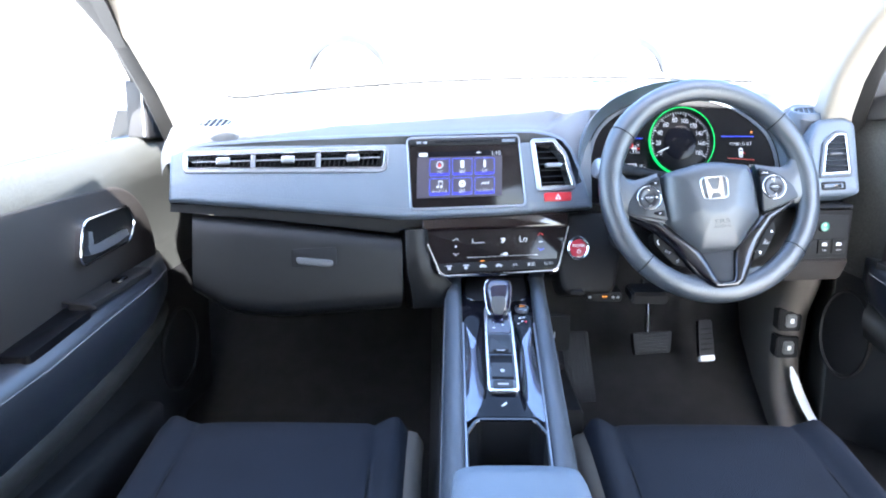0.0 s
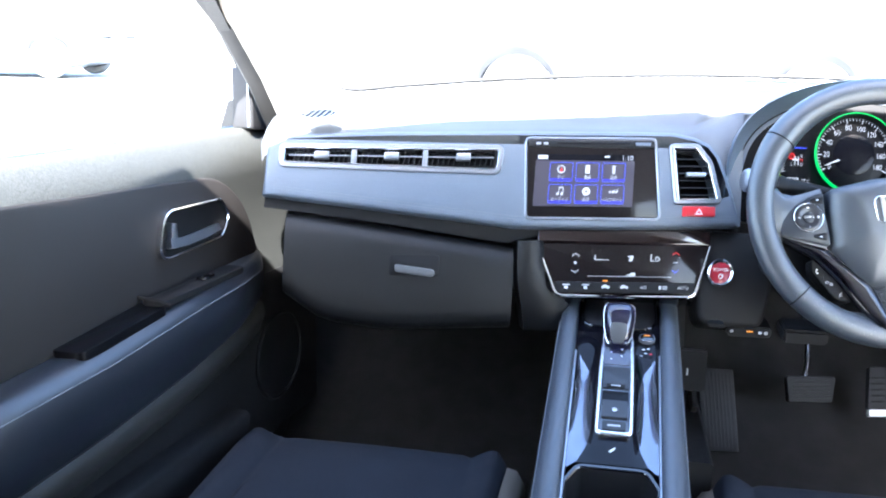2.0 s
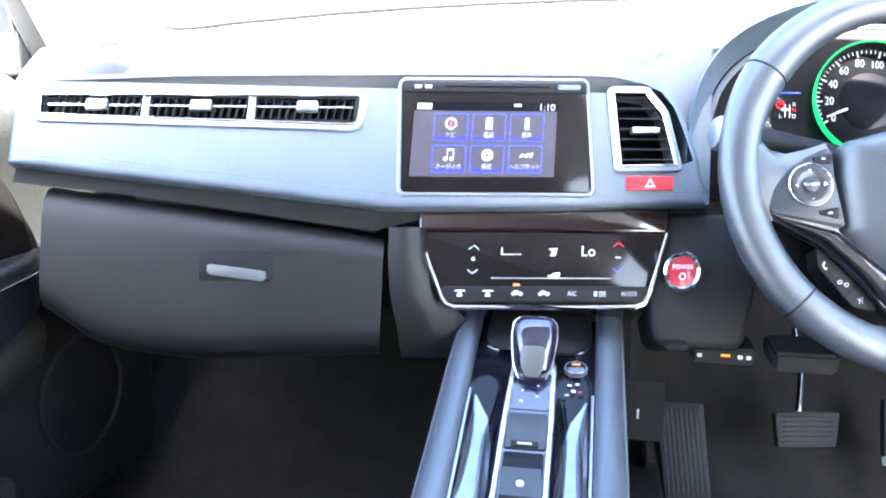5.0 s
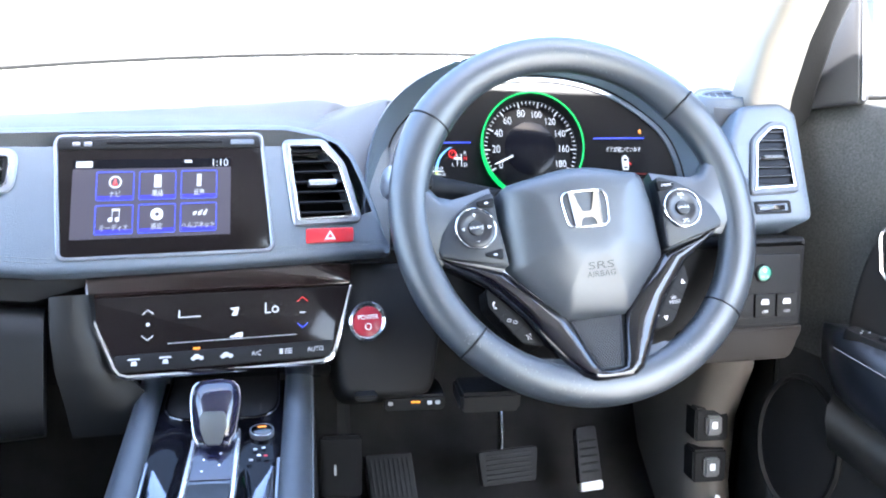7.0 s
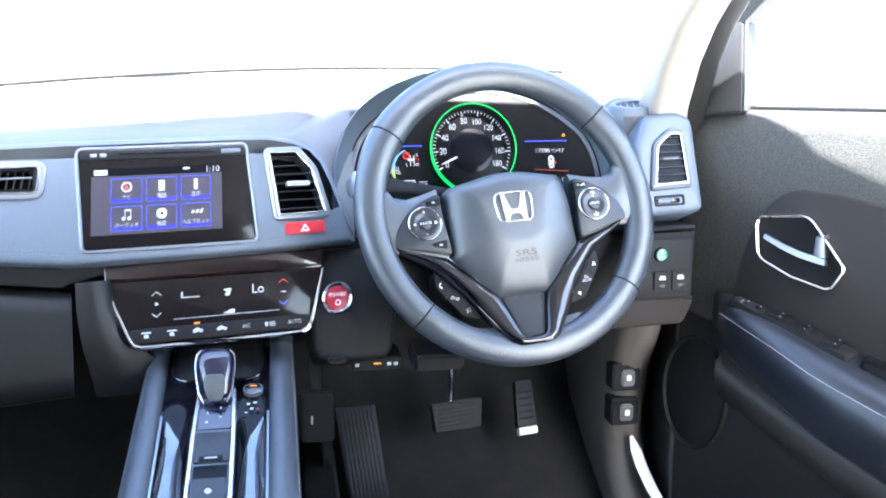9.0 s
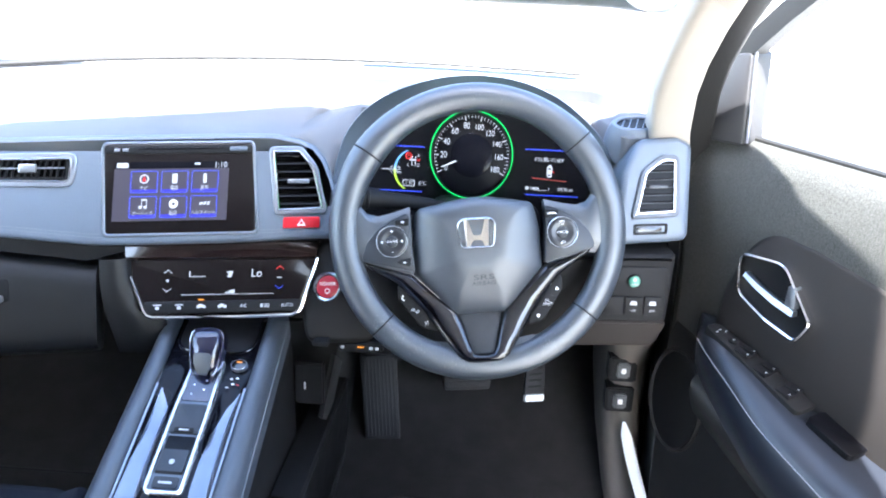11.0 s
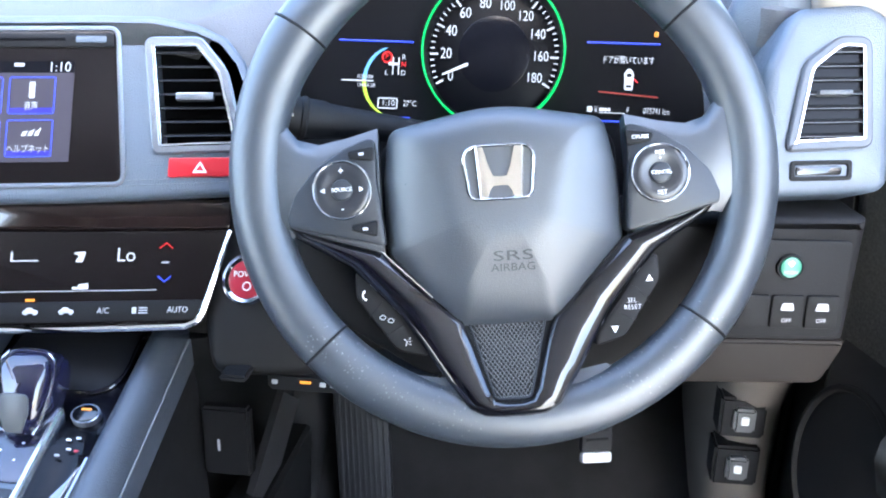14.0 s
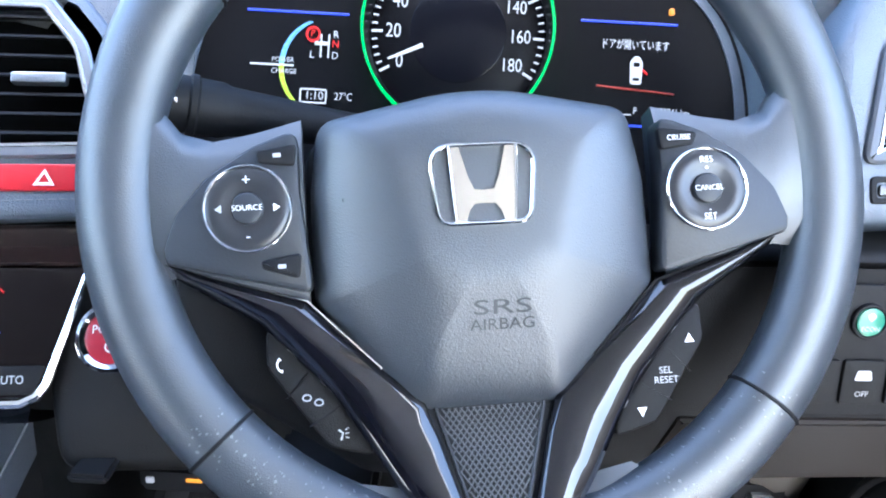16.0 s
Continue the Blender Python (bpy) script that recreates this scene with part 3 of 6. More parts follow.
# the deck from the pad's upper edge to the windscreen
rings = []
for x in [-0.606, -0.595, -0.58, -0.567] + [-0.53 + 0.06 * i for i in range(10)] + [0.04, 0.07, 0.09, 0.11, 0.125, 0.138, 0.150, 0.160, 0.172, 0.176, 0.2, 0.3, 0.4, 0.5, 0.515, 0.525, 0.535, 0.545, 0.555, 0.565, 0.60, 0.645]:
    if x < 0.175:
        p = S(max(x, -0.567), max(1.016, pad_top(x)) if x < 0 else deck_edge(x), -0.007)
    else:
        k = max(0.0, min(1.0, (x - 0.515) / 0.05))
        p = Vector((x, 0.23, 1.055)).lerp(R(x, 1.062, -0.008), k * k * (3 - 2 * k))
    y0, z0 = p.y, p.z
    if x < -0.57:
        y0 += 1.6 * (x + 0.567) ** 2 / 0.04 + 0.003
        z0 -= 24.0 * (x + 0.567) ** 2
    if 0.09 < x < 0.175:
        p = S(0.09, deck_edge(0.09), -0.007)
        y0, z0 = lerp(p.y, 0.23, (x - 0.09) / 0.085), lerp(p.z, 1.055, (x - 0.09) / 0.085)
    ear = max(0.0, min(1.0, (-0.40 - x) / 0.06)) * max(0.0, min(1.0, (x + 0.61) / 0.05))
    foot = S(x, deck_edge(x), -0.007) if 0.09 < x < 0.175 else Vector((x, y0 + 0.002, z0 - 0.03))
    rings.append([tuple(foot), (x, y0, z0), (x, y0 + 0.012, z0 + 0.006 + 0.008 * ear), (x, y0 + 0.04, z0 + 0.014 + 0.019 * ear), (x, lerp(y0, COWL_Y, 0.5), lerp(z0, cowl_z(x), 0.6) + 0.004 + 0.010 * ear), (x, max(COWL_Y, y0 + 0.07), cowl_z(x) - 0.005), (x, max(COWL_Y, y0 + 0.07) + 0.03, cowl_z(x) - 0.012), (x, max(COWL_Y, y0 + 0.07) + 0.07, cowl_z(x) - 0.05), (x, 0.64, 1.0)])
part("deck", loft(rings, close=False), DECK, dash, "sunlit dash top below the windscreen", angle=50)

part("core", box((-0.555, 0.21, 0.72), (0.10, 0.50, 0.985), 0.01), MATT, dash)

# recess under the pad and the lower panels
def fold_low(x):
    return table(x, [(-0.57, 0.885), (-0.19, 0.829), (0.17, 0.862), (0.2, 0.862)])


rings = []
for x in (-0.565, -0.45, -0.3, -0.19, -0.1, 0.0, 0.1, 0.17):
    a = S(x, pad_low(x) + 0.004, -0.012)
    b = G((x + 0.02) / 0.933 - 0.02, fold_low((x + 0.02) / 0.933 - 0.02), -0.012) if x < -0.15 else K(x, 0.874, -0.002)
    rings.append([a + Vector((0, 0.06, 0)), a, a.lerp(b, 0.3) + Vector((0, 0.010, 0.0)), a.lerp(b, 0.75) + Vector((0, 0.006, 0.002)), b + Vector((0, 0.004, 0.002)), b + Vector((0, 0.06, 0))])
# Fold in black plastic; the dark under the pad is put into its colour.
part("recess_panel", loft(rings), HARD, dash, "fold beneath the pad, its shade put in as black")

glove = thing("glove_box", (-0.37, 0.1, 0.7), "closed black plastic glove box with a silver grip", "glove box")


def glove_low(x):
    return table(x, [(-0.565, 0.745), (-0.50, 0.70), (-0.40, 0.685), (-0.185, 0.69)])


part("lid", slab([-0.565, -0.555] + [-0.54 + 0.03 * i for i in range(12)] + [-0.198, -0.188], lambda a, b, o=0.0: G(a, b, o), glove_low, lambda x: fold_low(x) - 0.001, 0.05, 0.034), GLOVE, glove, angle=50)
part("recess", prism(G, rrect(-0.392, 0.778, -0.310, 0.812, 0.006), -0.006, 0.0012, 0.001), MATT, glove)
part("grip", prism(G, [(-0.383, 0.789), (-0.379, 0.784), (-0.322, 0.776), (-0.317, 0.780), (-0.318, 0.787), (-0.322, 0.789), (-0.379, 0.797), (-0.383, 0.795)], -0.004, 0.005, 0.002), GRIPM, glove, "silver pull grip")
rings = []
for z, dx, dy in ((0.838, 0.0, 0.0), (0.80, 0.004, 0.0), (0.76, 0.02, 0.004), (0.72, 0.055, 0.015), (0.68, 0.075, 0.03)):
    a0, a1 = -0.183 + dx * 0.2, -0.140 + dx
    rings.append([G(a0, z, 0.0) + Vector((0, dy, 0)), G(lerp(a0, a1, 0.3), z, 0.006) + Vector((0, dy, 0)), G(lerp(a0, a1, 0.7), z, 0.003) + Vector((0, dy, 0)), G(a1, z, -0.006) + Vector((0, dy, 0)), G(a1, z, -0.06) + Vector((0, dy, 0)), G(a0, z, -0.06) + Vector((0, dy, 0))])
part("centre_cheek", loft(rings), GLOVE, dash, "black plastic cheek beside the climate panel", angle=60)


# long air vent before the passenger
vent = thing("air_vent", (-0.375, 0.02, 0.97), "long slim air vent with a bright silver surround", "air vent", "dashboard air vents")
vo = rpoly([(-0.545, 0.968), (-0.205, 0.960), (-0.201, 1.005), (-0.547, 1.003)], [0.012, 0.016, 0.014, 0.010], 5)
vi = shrink(vo, 0.0075)
part("surround", frame_ring(S, vo, vi, -0.004, 0.0035, 0.0012), SATIN, vent)
part("rim", frame_ring(S, shrink(vo, 0.0062), shrink(vo, 0.0085), -0.004, 0.0045, 0.0005), CHROME, vent)
part("cavity", prism(S, shrink(vi, -0.001), -0.024, -0.0215, 0), BEZEL, vent)
for x0, x1 in ((-0.531, -0.437), (-0.427, -0.328), (-0.318, -0.217)):
    part("vent_slat", loft([[S(x, 0.9845, 0.003), S(x, 0.9862, 0.003), S(x, 0.9862, 0.001), S(x, 0.9845, 0.001)] for x in (x0, (x0 + x1) / 2, x1)]), SATIN, vent)
    for z in (0.972, 0.996):
        part("vent_slat", loft([[S(x, z - 0.0015, 0.0012), S(x, z + 0.0008, 0.002), S(x, z + 0.0032, -0.012), S(x, z + 0.001, -0.012)] for x in (x0, (x0 + x1) / 2, x1)]), HARD, vent)
    for i in range(12):
        xx = lerp(x0 + 0.004, x1 - 0.006, i / 11)
        part("louvre", prism(S, [(xx, 0.968), (xx + 0.0016, 0.968), (xx + 0.006, 0.999), (xx + 0.0044, 0.999)], -0.012, -0.004, 0.0003), RIBM, vent)
    xm = lerp(x0, x1, 0.42)
    part("tab", prism(S, rrect(xm, 0.9795, xm + 0.022, 0.9905, 0.002), 0.002, 0.008, 0.0015), SATIN, vent)
    part("divider", prism(S, rrect(x1 + 0.001, 0.966, x1 + 0.009, 1.0, 0.001), -0.02, 0.001, 0.0006), SATIN if x1 < -0.3 else HARD, vent)

# centre vent
vent = thing("air_vent", (0.1, 0.12, 0.965), "upright air vent with black slats and silver surround", "air vent", "dashboard air vents")
vo = rpoly([(0.066, 0.919), (0.141, 0.921), (0.122, 0.985), (0.099, 1.011), (0.053, 1.011)], [0.008, 0.008, 0.03, 0.012, 0.008], 5)
vi = shrink(vo, 0.007)
part("surround", frame_ring(S, vo, vi, -0.003, 0.004, 0.0014), SATIN, vent)
part("rim", frame_ring(S, shrink(vo, 0.0058), shrink(vo, 0.0082), -0.003, 0.0048, 0.0005), CHROME, vent)
part("cavity", prism(S, shrink(vi, -0.001), -0.032, -0.0295, 0), BEZEL, vent)


def cx(z):
    return (lerp(0.0725, 0.0615, (z - 0.926) / 0.078), table(z, [(0.926, 0.1335), (0.95, 0.127), (0.98, 0.117), (1.004, 0.095)]))


for k in range(7):
    z = 0.933 + k * 0.0108
    a, b = cx(z)
    part("vent_slat", loft([[S(x, z, 0.0015), S(x, z + 0.0016, 0.0005), S(x, z + 0.005, -0.017), S(x, z + 0.0035, -0.017)] for x in (a, (a + b) / 2, b)]), HARD, vent)
part("tab", prism(S, rrect(0.082, 0.961, 0.112, 0.967, 0.0015), -0.004, 0.0055, 0.001), SATIN, vent, "silver adjusting tab")
hz = part("hazard_button", prism(S, rrect(0.079, 0.9015, 0.130, 0.9165, 0.0025), -0.004, 0.0022, 0.001), RED, dash, "red hazard warning button")
part("triangle_mark", frame_ring(S, [(0.0985, 0.9045), (0.1105, 0.9045), (0.1045, 0.9138)], [(0.1012, 0.9062), (0.1078, 0.9062), (0.1045, 0.9112)], 0.002, 0.0026, 0.0001), WHITE, hz)

# driver's outer end: pad, vent, slot, switches and knee panel
end_o = rpoly([(0.520, 0.930), (0.622, 0.932), (0.622, 1.055), (0.600, 1.066), (0.548, 1.062), (0.528, 1.02)], [0.006, 0.012, 0.016, 0.016, 0.02, 0.02], 5)
vent_c = rpoly([(0.541, 0.960), (0.606, 0.962), (0.603, 1.040), (0.578, 1.041), (0.553, 1.022)], [0.006, 0.008, 0.010, 0.02, 0.02], 5)
part("end_pad", prism_holes(R, end_o, [shrink(vent_c, 0.0068)], -0.07, 0.004, 0.009, -0.03), SOFT, dash, "padded outer end of the dashboard", angle=50)
vent = thing("air_vent", (0.575, 0.07, 1.0), "corner air vent with black slats and silver surround", "air vent", "dashboard air vents")
vo = rpoly([(0.541, 0.960), (0.606, 0.962), (0.603, 1.040), (0.578, 1.041), (0.553, 1.022)], [0.006, 0.008, 0.010, 0.02, 0.02], 5)
vi = shrink(vo, 0.0068)
part("surround", frame_ring(R, vo, vi, 0.0, 0.008, 0.0014), VTRIM, vent)
part("rim", frame_ring(R, shrink(vo, 0.0056), shrink(vo, 0.0078), 0.0, 0.0088, 0.0005), CHROME, vent)
part("cavity", prism(R, shrink(vi, -0.0005), -0.004, 0.0048, 0), BEZEL, vent)
for k in range(7):
    z = 0.970 + k * 0.0098
    a, b = table(z, [(0.967, 0.549), (1.02, 0.5595), (1.034, 0.575)]), lerp(0.599, 0.596, (z - 0.967) / 0.066)
    part("vent_slat", loft([[R(x, z, 0.0078), R(x, z + 0.0013, 0.0072), R(x, z + 0.004, 0.0035), R(x, z + 0.0030, 0.0035)] for x in (a, (a + b) / 2, b)]), HARD, vent)
    part("slat_edge", tube([R(a, z, 0.0079), R(b, z, 0.0079)], 0.0004, 5), GRIPM, vent)
part("tab", prism(R, rrect(0.563, 0.9985, 0.588, 1.002, 0.0012), -0.004, 0.011, 0.001), GRIPM, vent, "silver adjusting tab")
part("card_slot", frame_ring(R, rrect(0.546, 0.940, 0.592, 0.954, 0.003), rrect(0.5495, 0.943, 0.5885, 0.951, 0.002), 0.003, 0.0055, 0.0006), HARD, dash)
part("slot_wheel", prism(R, rrect(0.5505, 0.9438, 0.584, 0.9498, 0.002), 0.003, 0.0058, 0.0008), PIANO, dash)

knee_o = rpoly([(0.205, 0.925), (0.205, 0.86), (0.30, 0.800), (0.585, 0.803), (0.600, 0.84), (0.604, 0.928)], [0.01, 0.03, 0.03, 0.012, 0.01, 0.004], 5)
part("knee_panel", prism(Q, knee_o, -0.06, -0.004, 0.008), HARD, dash, "dark lower panel under the steering column", angle=50)
part("knee_trim", prism(Q, rpoly([(0.44, 0.801), (0.585, 0.803), (0.598, 0.83), (0.599, 0.838), (0.46, 0.838)], [0.008, 0.012, 0.008, 0.003, 0.003], 4), -0.02, -0.001, 0.004), KNEE, dash, "warm grey lower trim beside the column")
part("switch_panel", prism(Q, rrect(0.512, 0.8405, 0.594, 0.912, 0.005), -0.01, -0.001, 0.001), MATT, dash)
eco = part("round_button", prism(Q, circle(0.552, 0.893, 0.0078, 28), -0.004, 0.0025, 0.0015), GREEN, dash, "round green lit economy button")
part("button_ring", frame_ring(Q, circle(0.552, 0.893, 0.0095, 28), circle(0.552, 0.893, 0.0078, 28), -0.004, 0.002, 0.0005), MATT, eco)
letters("marking", "ECON", Q, 0.552, 0.8895, 0.0026, 0.0036, G_WHITE, eco)
part("leaf_mark", prism(Q, rpoly([(0.552, 0.893), (0.5495, 0.8965), (0.552, 0.8985), (0.5545, 0.8965)], 0.001, 2), 0.002, 0.0028, 0.0001), G_WHITE, eco)
for x in (0.518, 0.5425, 0.567):
    b = part("switch", prism(Q, rrect(x, 0.8475, x + 0.0225, 0.872, 0.002), -0.004, 0.0016, 0.001), HARD, dash)
    if x > 0.53:
        letters("marking", "OFF", Q, x + 0.0112, 0.8535, 0.0018, 0.0042, GREYP, b)
        part("symbol", prism(Q, rpoly([(x + 0.006, 0.861), (x + 0.016, 0.861), (x + 0.0145, 0.8665), (x + 0.0075, 0.8665)], 0.001, 2), 0.001, 0.002, 0.0001), GREYP, b)

# round deck vents at both ends
for s, c, tilt in ((-1, (-0.500, 0.048, 1.046), 0.0), (1, (0.577, 0.181, 1.061), 0.0)):
    f = axes(c, (1, 0.10 * s, 0.03), (0.02, 0.97, 0.24) if s > 0 else (0.02, 0.94, 0.34))
    vent = thing("demister_vent", c, "oval demister vent with slanted black slats", "air vent", "demister vents")
    oo = circle(0, 0, 0.037, 28, 0.024)
    part("surround", frame_ring(f, oo, circle(0, 0, 0.0295, 28, 0.0175), -0.004, 0.003, 0.0015), SOFT, vent)
    part("mound", loft([[f(a * k, b * k2, o) for a, b in circle(0, 0, 0.037, 28, 0.024)] for k, k2, o in ((0.99, 0.99, 0.0015), (1.10, 1.14, -0.006), (1.22, 1.35, -0.022), (1.25, 1.4, -0.05))], cap=False), SOFT if s > 0 else DECK, vent, "dash surface swelling round the vent", angle=60)
    part("cavity", prism(f, circle(0, 0, 0.031, 28, 0.019), -0.010, -0.0002, 0), BEZEL, vent)
    for k in range(5):
        x = -0.020 + k * 0.010
        h = 0.0165 * math.sqrt(max(0.05, 1 - (x / 0.031) ** 2))
        part("vent_slat", prism(f, [(x - 0.0042, -h), (x - 0.0024, -h), (x + 0.0042, h), (x + 0.0024, h)], -0.002, 0.0007, 0.0003), SOFT, vent)

# gauge hood: an arched visor over the instruments
lip = [(0.128, 0.885), (0.131, 0.94), (0.137, 0.99), (0.150, 1.03), (0.175, 1.062), (0.215, 1.088), (0.272, 1.108), (0.335, 1.116), (0.40, 1.110), (0.455, 1.090), (0.500, 1.058), (0.525, 1.03), (0.540, 0.99), (0.545, 0.94), (0.545, 0.885)]
fine = []
for i in range(len(lip) - 1):
    for f in (0, 0.25, 0.5, 0.75):
        q = [Vector(lip[max(0, min(len(lip) - 1, i + j))]) for j in (-1, 0, 1, 2)]
        fine.append(0.5 * (2 * q[1] + (q[2] - q[0]) * f + (2 * q[0] - 5 * q[1] + 4 * q[2] - q[3]) * f * f + (3 * q[1] - q[0] - 3 * q[2] + q[3]) * f ** 3))
fine.append(Vector(lip[-1]))
mid = Vector((0.337, 0.98))


def arch(scale_x, scale_z, off):
    return [D(mid.x + (p.x - mid.x) * scale_x, mid.y + (p.y - mid.y) * scale_z, off) for p in fine]


def arch_back(y, sx, zmax):
    return [(mid.x + (p.x - mid.x) * sx, y, min(zmax, p.y)) for p in fine]


hood_bm = loft([arch_back(0.40, 0.80, 1.085), arch_back(0.325, 0.92, 1.10), arch(1.0, 1.0, -0.05), arch(1.0, 1.0, 0.0), arch(0.995, 0.998, 0.022), arch(0.985, 0.985, 0.027), arch(0.97, 0.965, 0.022), arch(0.90, 0.86, -0.012)], close=False)
part("gauge_hood", hood_bm, SOFT, dash, "arched visor over the instrument cluster", angle=60)
part("gauge_surround", loft([arch(0.905, 0.868, -0.0145), arch(0.88, 0.83, -0.0105), arch(0.855, 0.80, -0.0100), arch(0.855, 0.80, -0.03)], close=False), SOFT, dash, "grey inner bezel round the instruments", angle=60)

cl = thing("instrument_cluster", (0.335, 0.2, 0.94), "lit black instrument cluster with a green-ringed speedometer", "instrument cluster")
part("face", prism(D, [(p.x, p.y) for p in [mid + Vector(((q.x - mid.x) * 0.90, (q.y - mid.y) * 0.86)) for q in fine]], -0.03, -0.012, 0), BEZEL, cl)
gc = (0.333, 1.008)
gr = part("speedometer", prism(D, circle(*gc, 0.0575, 56), -0.014, -0.008, 0.0008), BEZEL, cl)
part("lit_ring", frame_ring(D, circle(*gc, 0.0610, 64), circle(*gc, 0.0596, 64), -0.002, 0.010, 0.0003), G_GREEN, gr, "glowing green ring")
part("dial_wall", loft([[D(a, b, o) for a, b in circle(*gc, r, 64)] for r, o in ((0.0592, 0.009), (0.0580, 0.002), (0.0570, -0.0078))], cap=False), BEZEL, gr, "black wall inside the ring", angle=60)
part("dark_hub", prism(D, circle(*gc, 0.031, 40), -0.012, -0.0070, 0.0008), SCREEN, gr)


def dial(v, r):
    a = radians(208 - 236 * v / 180)
    return gc[0] + r * math.cos(a), gc[1] + r * math.sin(a)


for v in range(0, 181, 4):
    big = v % 20 == 0
    (x0, z0), (x1, z1) = dial(v, 0.0555), dial(v, 0.0485 if big else 0.052)
    dx, dz = (z1 - z0), -(x1 - x0)
    ln = math.hypot(dx, dz)
    w = 0.00075 if big else 0.0005
    dx, dz = dx / ln * w, dz / ln * w
    part("tick", prism(D, [(x0 - dx, z0 - dz), (x0 + dx, z0 + dz), (x1 + dx, z1 + dz), (x1 - dx, z1 - dz)], -0.009, -0.0072, 0.0001), G_TICK, gr)
for v in range(0, 181, 20):
    x, z = dial(v, 0.0415 if v < 100 else 0.040)
    letters("numeral", str(v), D, x, z, -0.0074, 0.0125 if v < 100 else 0.0115, G_TICK, gr, squeeze=0.82)
letters("marking", "km/h", D, gc[0], gc[1] + 0.028, -0.0074, 0.006, G_TICK, gr)
(ax, az), (bx, bz) = dial(4, 0.024), dial(4, 0.0475)
part("needle", prism(D, [(ax - 0.0004, az + 0.0012), (ax + 0.0006, az - 0.001), (bx + 0.0002, bz - 0.0003), (bx - 0.0002, bz + 0.0004)], -0.008, -0.0055, 0.0002), G_WHITE, gr)
for x0, x1, z in ((0.196, 0.262, 1.0155), (0.412, 0.474, 1.020), (0.200, 0.262, 0.953), (0.415, 0.492, 0.957)):
    part("blue_line", prism(D, [(x0, z), (x1, z), (x1, z + 0.0011), (x0, z + 0.0011)], -0.013, -0.0105, 0.0002), G_BLUE, cl)
arc = [(0.2185 + 0.03 * (1 - math.cos(a)), 0.983 + 0.030 * math.sin(a)) for a in [radians(-62 + 8 * i) for i in range(17)]]
for k in range(16):
    (x0, z0), (x1, z1) = arc[k], arc[k + 1]
    part("power_bar", prism(D, [(x0, z0), (x0 + 0.003, z0), (x1 + 0.003, z1), (x1, z1)], -0.013, -0.0105, 0.0002), G_LIME if k < 8 else G_CYAN, cl)
part("divider_line", prism(D, [(0.200, 0.9825), (0.228, 0.9825), (0.228, 0.9834), (0.200, 0.9834)], -0.013, -0.0102, 0.0001), G_TICK, cl)
letters("marking", "POWER", D, 0.221, 0.986, -0.0104, 0.0042, G_TICK, cl)
letters("marking", "CHARGE", D, 0.222, 0.979, -0.0104, 0.0042, G_TICK, cl)
part("park_lamp", frame_ring(D, circle(0.2395, 1.003, 0.0048, 20), circle(0.2395, 1.003, 0.0036, 20), -0.013, -0.0102, 0.0002), G_RED, cl)
letters("marking", "P", D, 0.2395, 1.003, -0.0104, 0.006, G_RED, cl)
for body, x, z, m in (("R", 0.2545, 1.003, G_TICK), ("N", 0.2545, 0.997, G_RED), ("D", 0.2545, 0.990, G_TICK), ("L", 0.2395, 0.990, G_TICK)):
    letters("marking", body, D, x, z, -0.0104, 0.0062, m, cl)
for x in (0.2445, 0.2495):
    part("shift_mark", prism(D, [(x, 0.989), (x + 0.0009, 0.989), (x + 0.0009, 1.003), (x, 1.003)], -0.013, -0.0102, 0.0001), G_TICK, cl)
part("shift_mark", prism(D, [(0.241, 0.9965), (0.2495, 0.9965), (0.2495, 0.9985), (0.241, 0.9985)], -0.013, -0.0102, 0.0001), G_TICK, cl)
part("clock_frame", frame_ring(D, rrect(0.233, 0.9605, 0.2505, 0.9695, 0.0015), rrect(0.2338, 0.9613, 0.2497, 0.9687, 0.001), -0.013, -0.0102, 0.0001), G_TICK, cl)
letters("clock", "1:10", D, 0.2425, 0.965, -0.0104, 0.0072, G_TICK, cl)
letters("thermometer", "27°C", D, 0.2615, 0.965, -0.0104, 0.0066, G_TICK, cl, squeeze=0.85)
letters("ready_lamp", "READY", D, 0.207, 0.9475, -0.0104, 0.0052, G_GREEN, cl)
letters("ev_lamp", "EV", D, 0.2235, 0.9475, -0.0104, 0.0056, G_GREEN, cl)
letters("message", "ドアが開いています", D, 0.4475, 1.0065, -0.0104, 0.0068, G_WHITE, cl, squeeze=0.72)
caro = part("car_symbol", prism(D, rpoly([(0.4455, 0.983), (0.4525, 0.983), (0.453, 0.9965), (0.4505, 1.0), (0.4475, 1.0), (0.445, 0.9965)], 0.0015, 3), -0.013, -0.0103, 0.0002), G_TICK, cl)
part("window_mark", prism(D, rrect(0.4470, 0.9935, 0.4510, 0.9962, 0.0008), -0.011, -0.0099, 0.0001), BEZEL, caro)
part("window_mark", prism(D, rrect(0.4468, 0.9850, 0.4512, 0.9868, 0.0006), -0.011, -0.0099, 0.0001), BEZEL, caro)
part("door_mark", prism(D, [(0.4530, 0.9915), (0.4562, 0.9890), (0.4566, 0.9897), (0.4530, 0.9928)], -0.013, -0.0102, 0.0001), G_RED, caro)
part("red_bar", prism(D, [(0.424, 0.9805), (0.474, 0.9775), (0.474, 0.9785), (0.424, 0.9817)], -0.013, -0.0105, 0.0001), mat("dim_red_bar", (0.35, 0.03, 0.02), 0.4), cl)
part("warning_lamp", prism(D, rpoly([(0.4682, 1.0265), (0.4718, 1.0265), (0.4715, 1.0305), (0.4685, 1.0305)], 0.001, 3), -0.013, -0.0102, 0.0002), G_AMBER, cl)
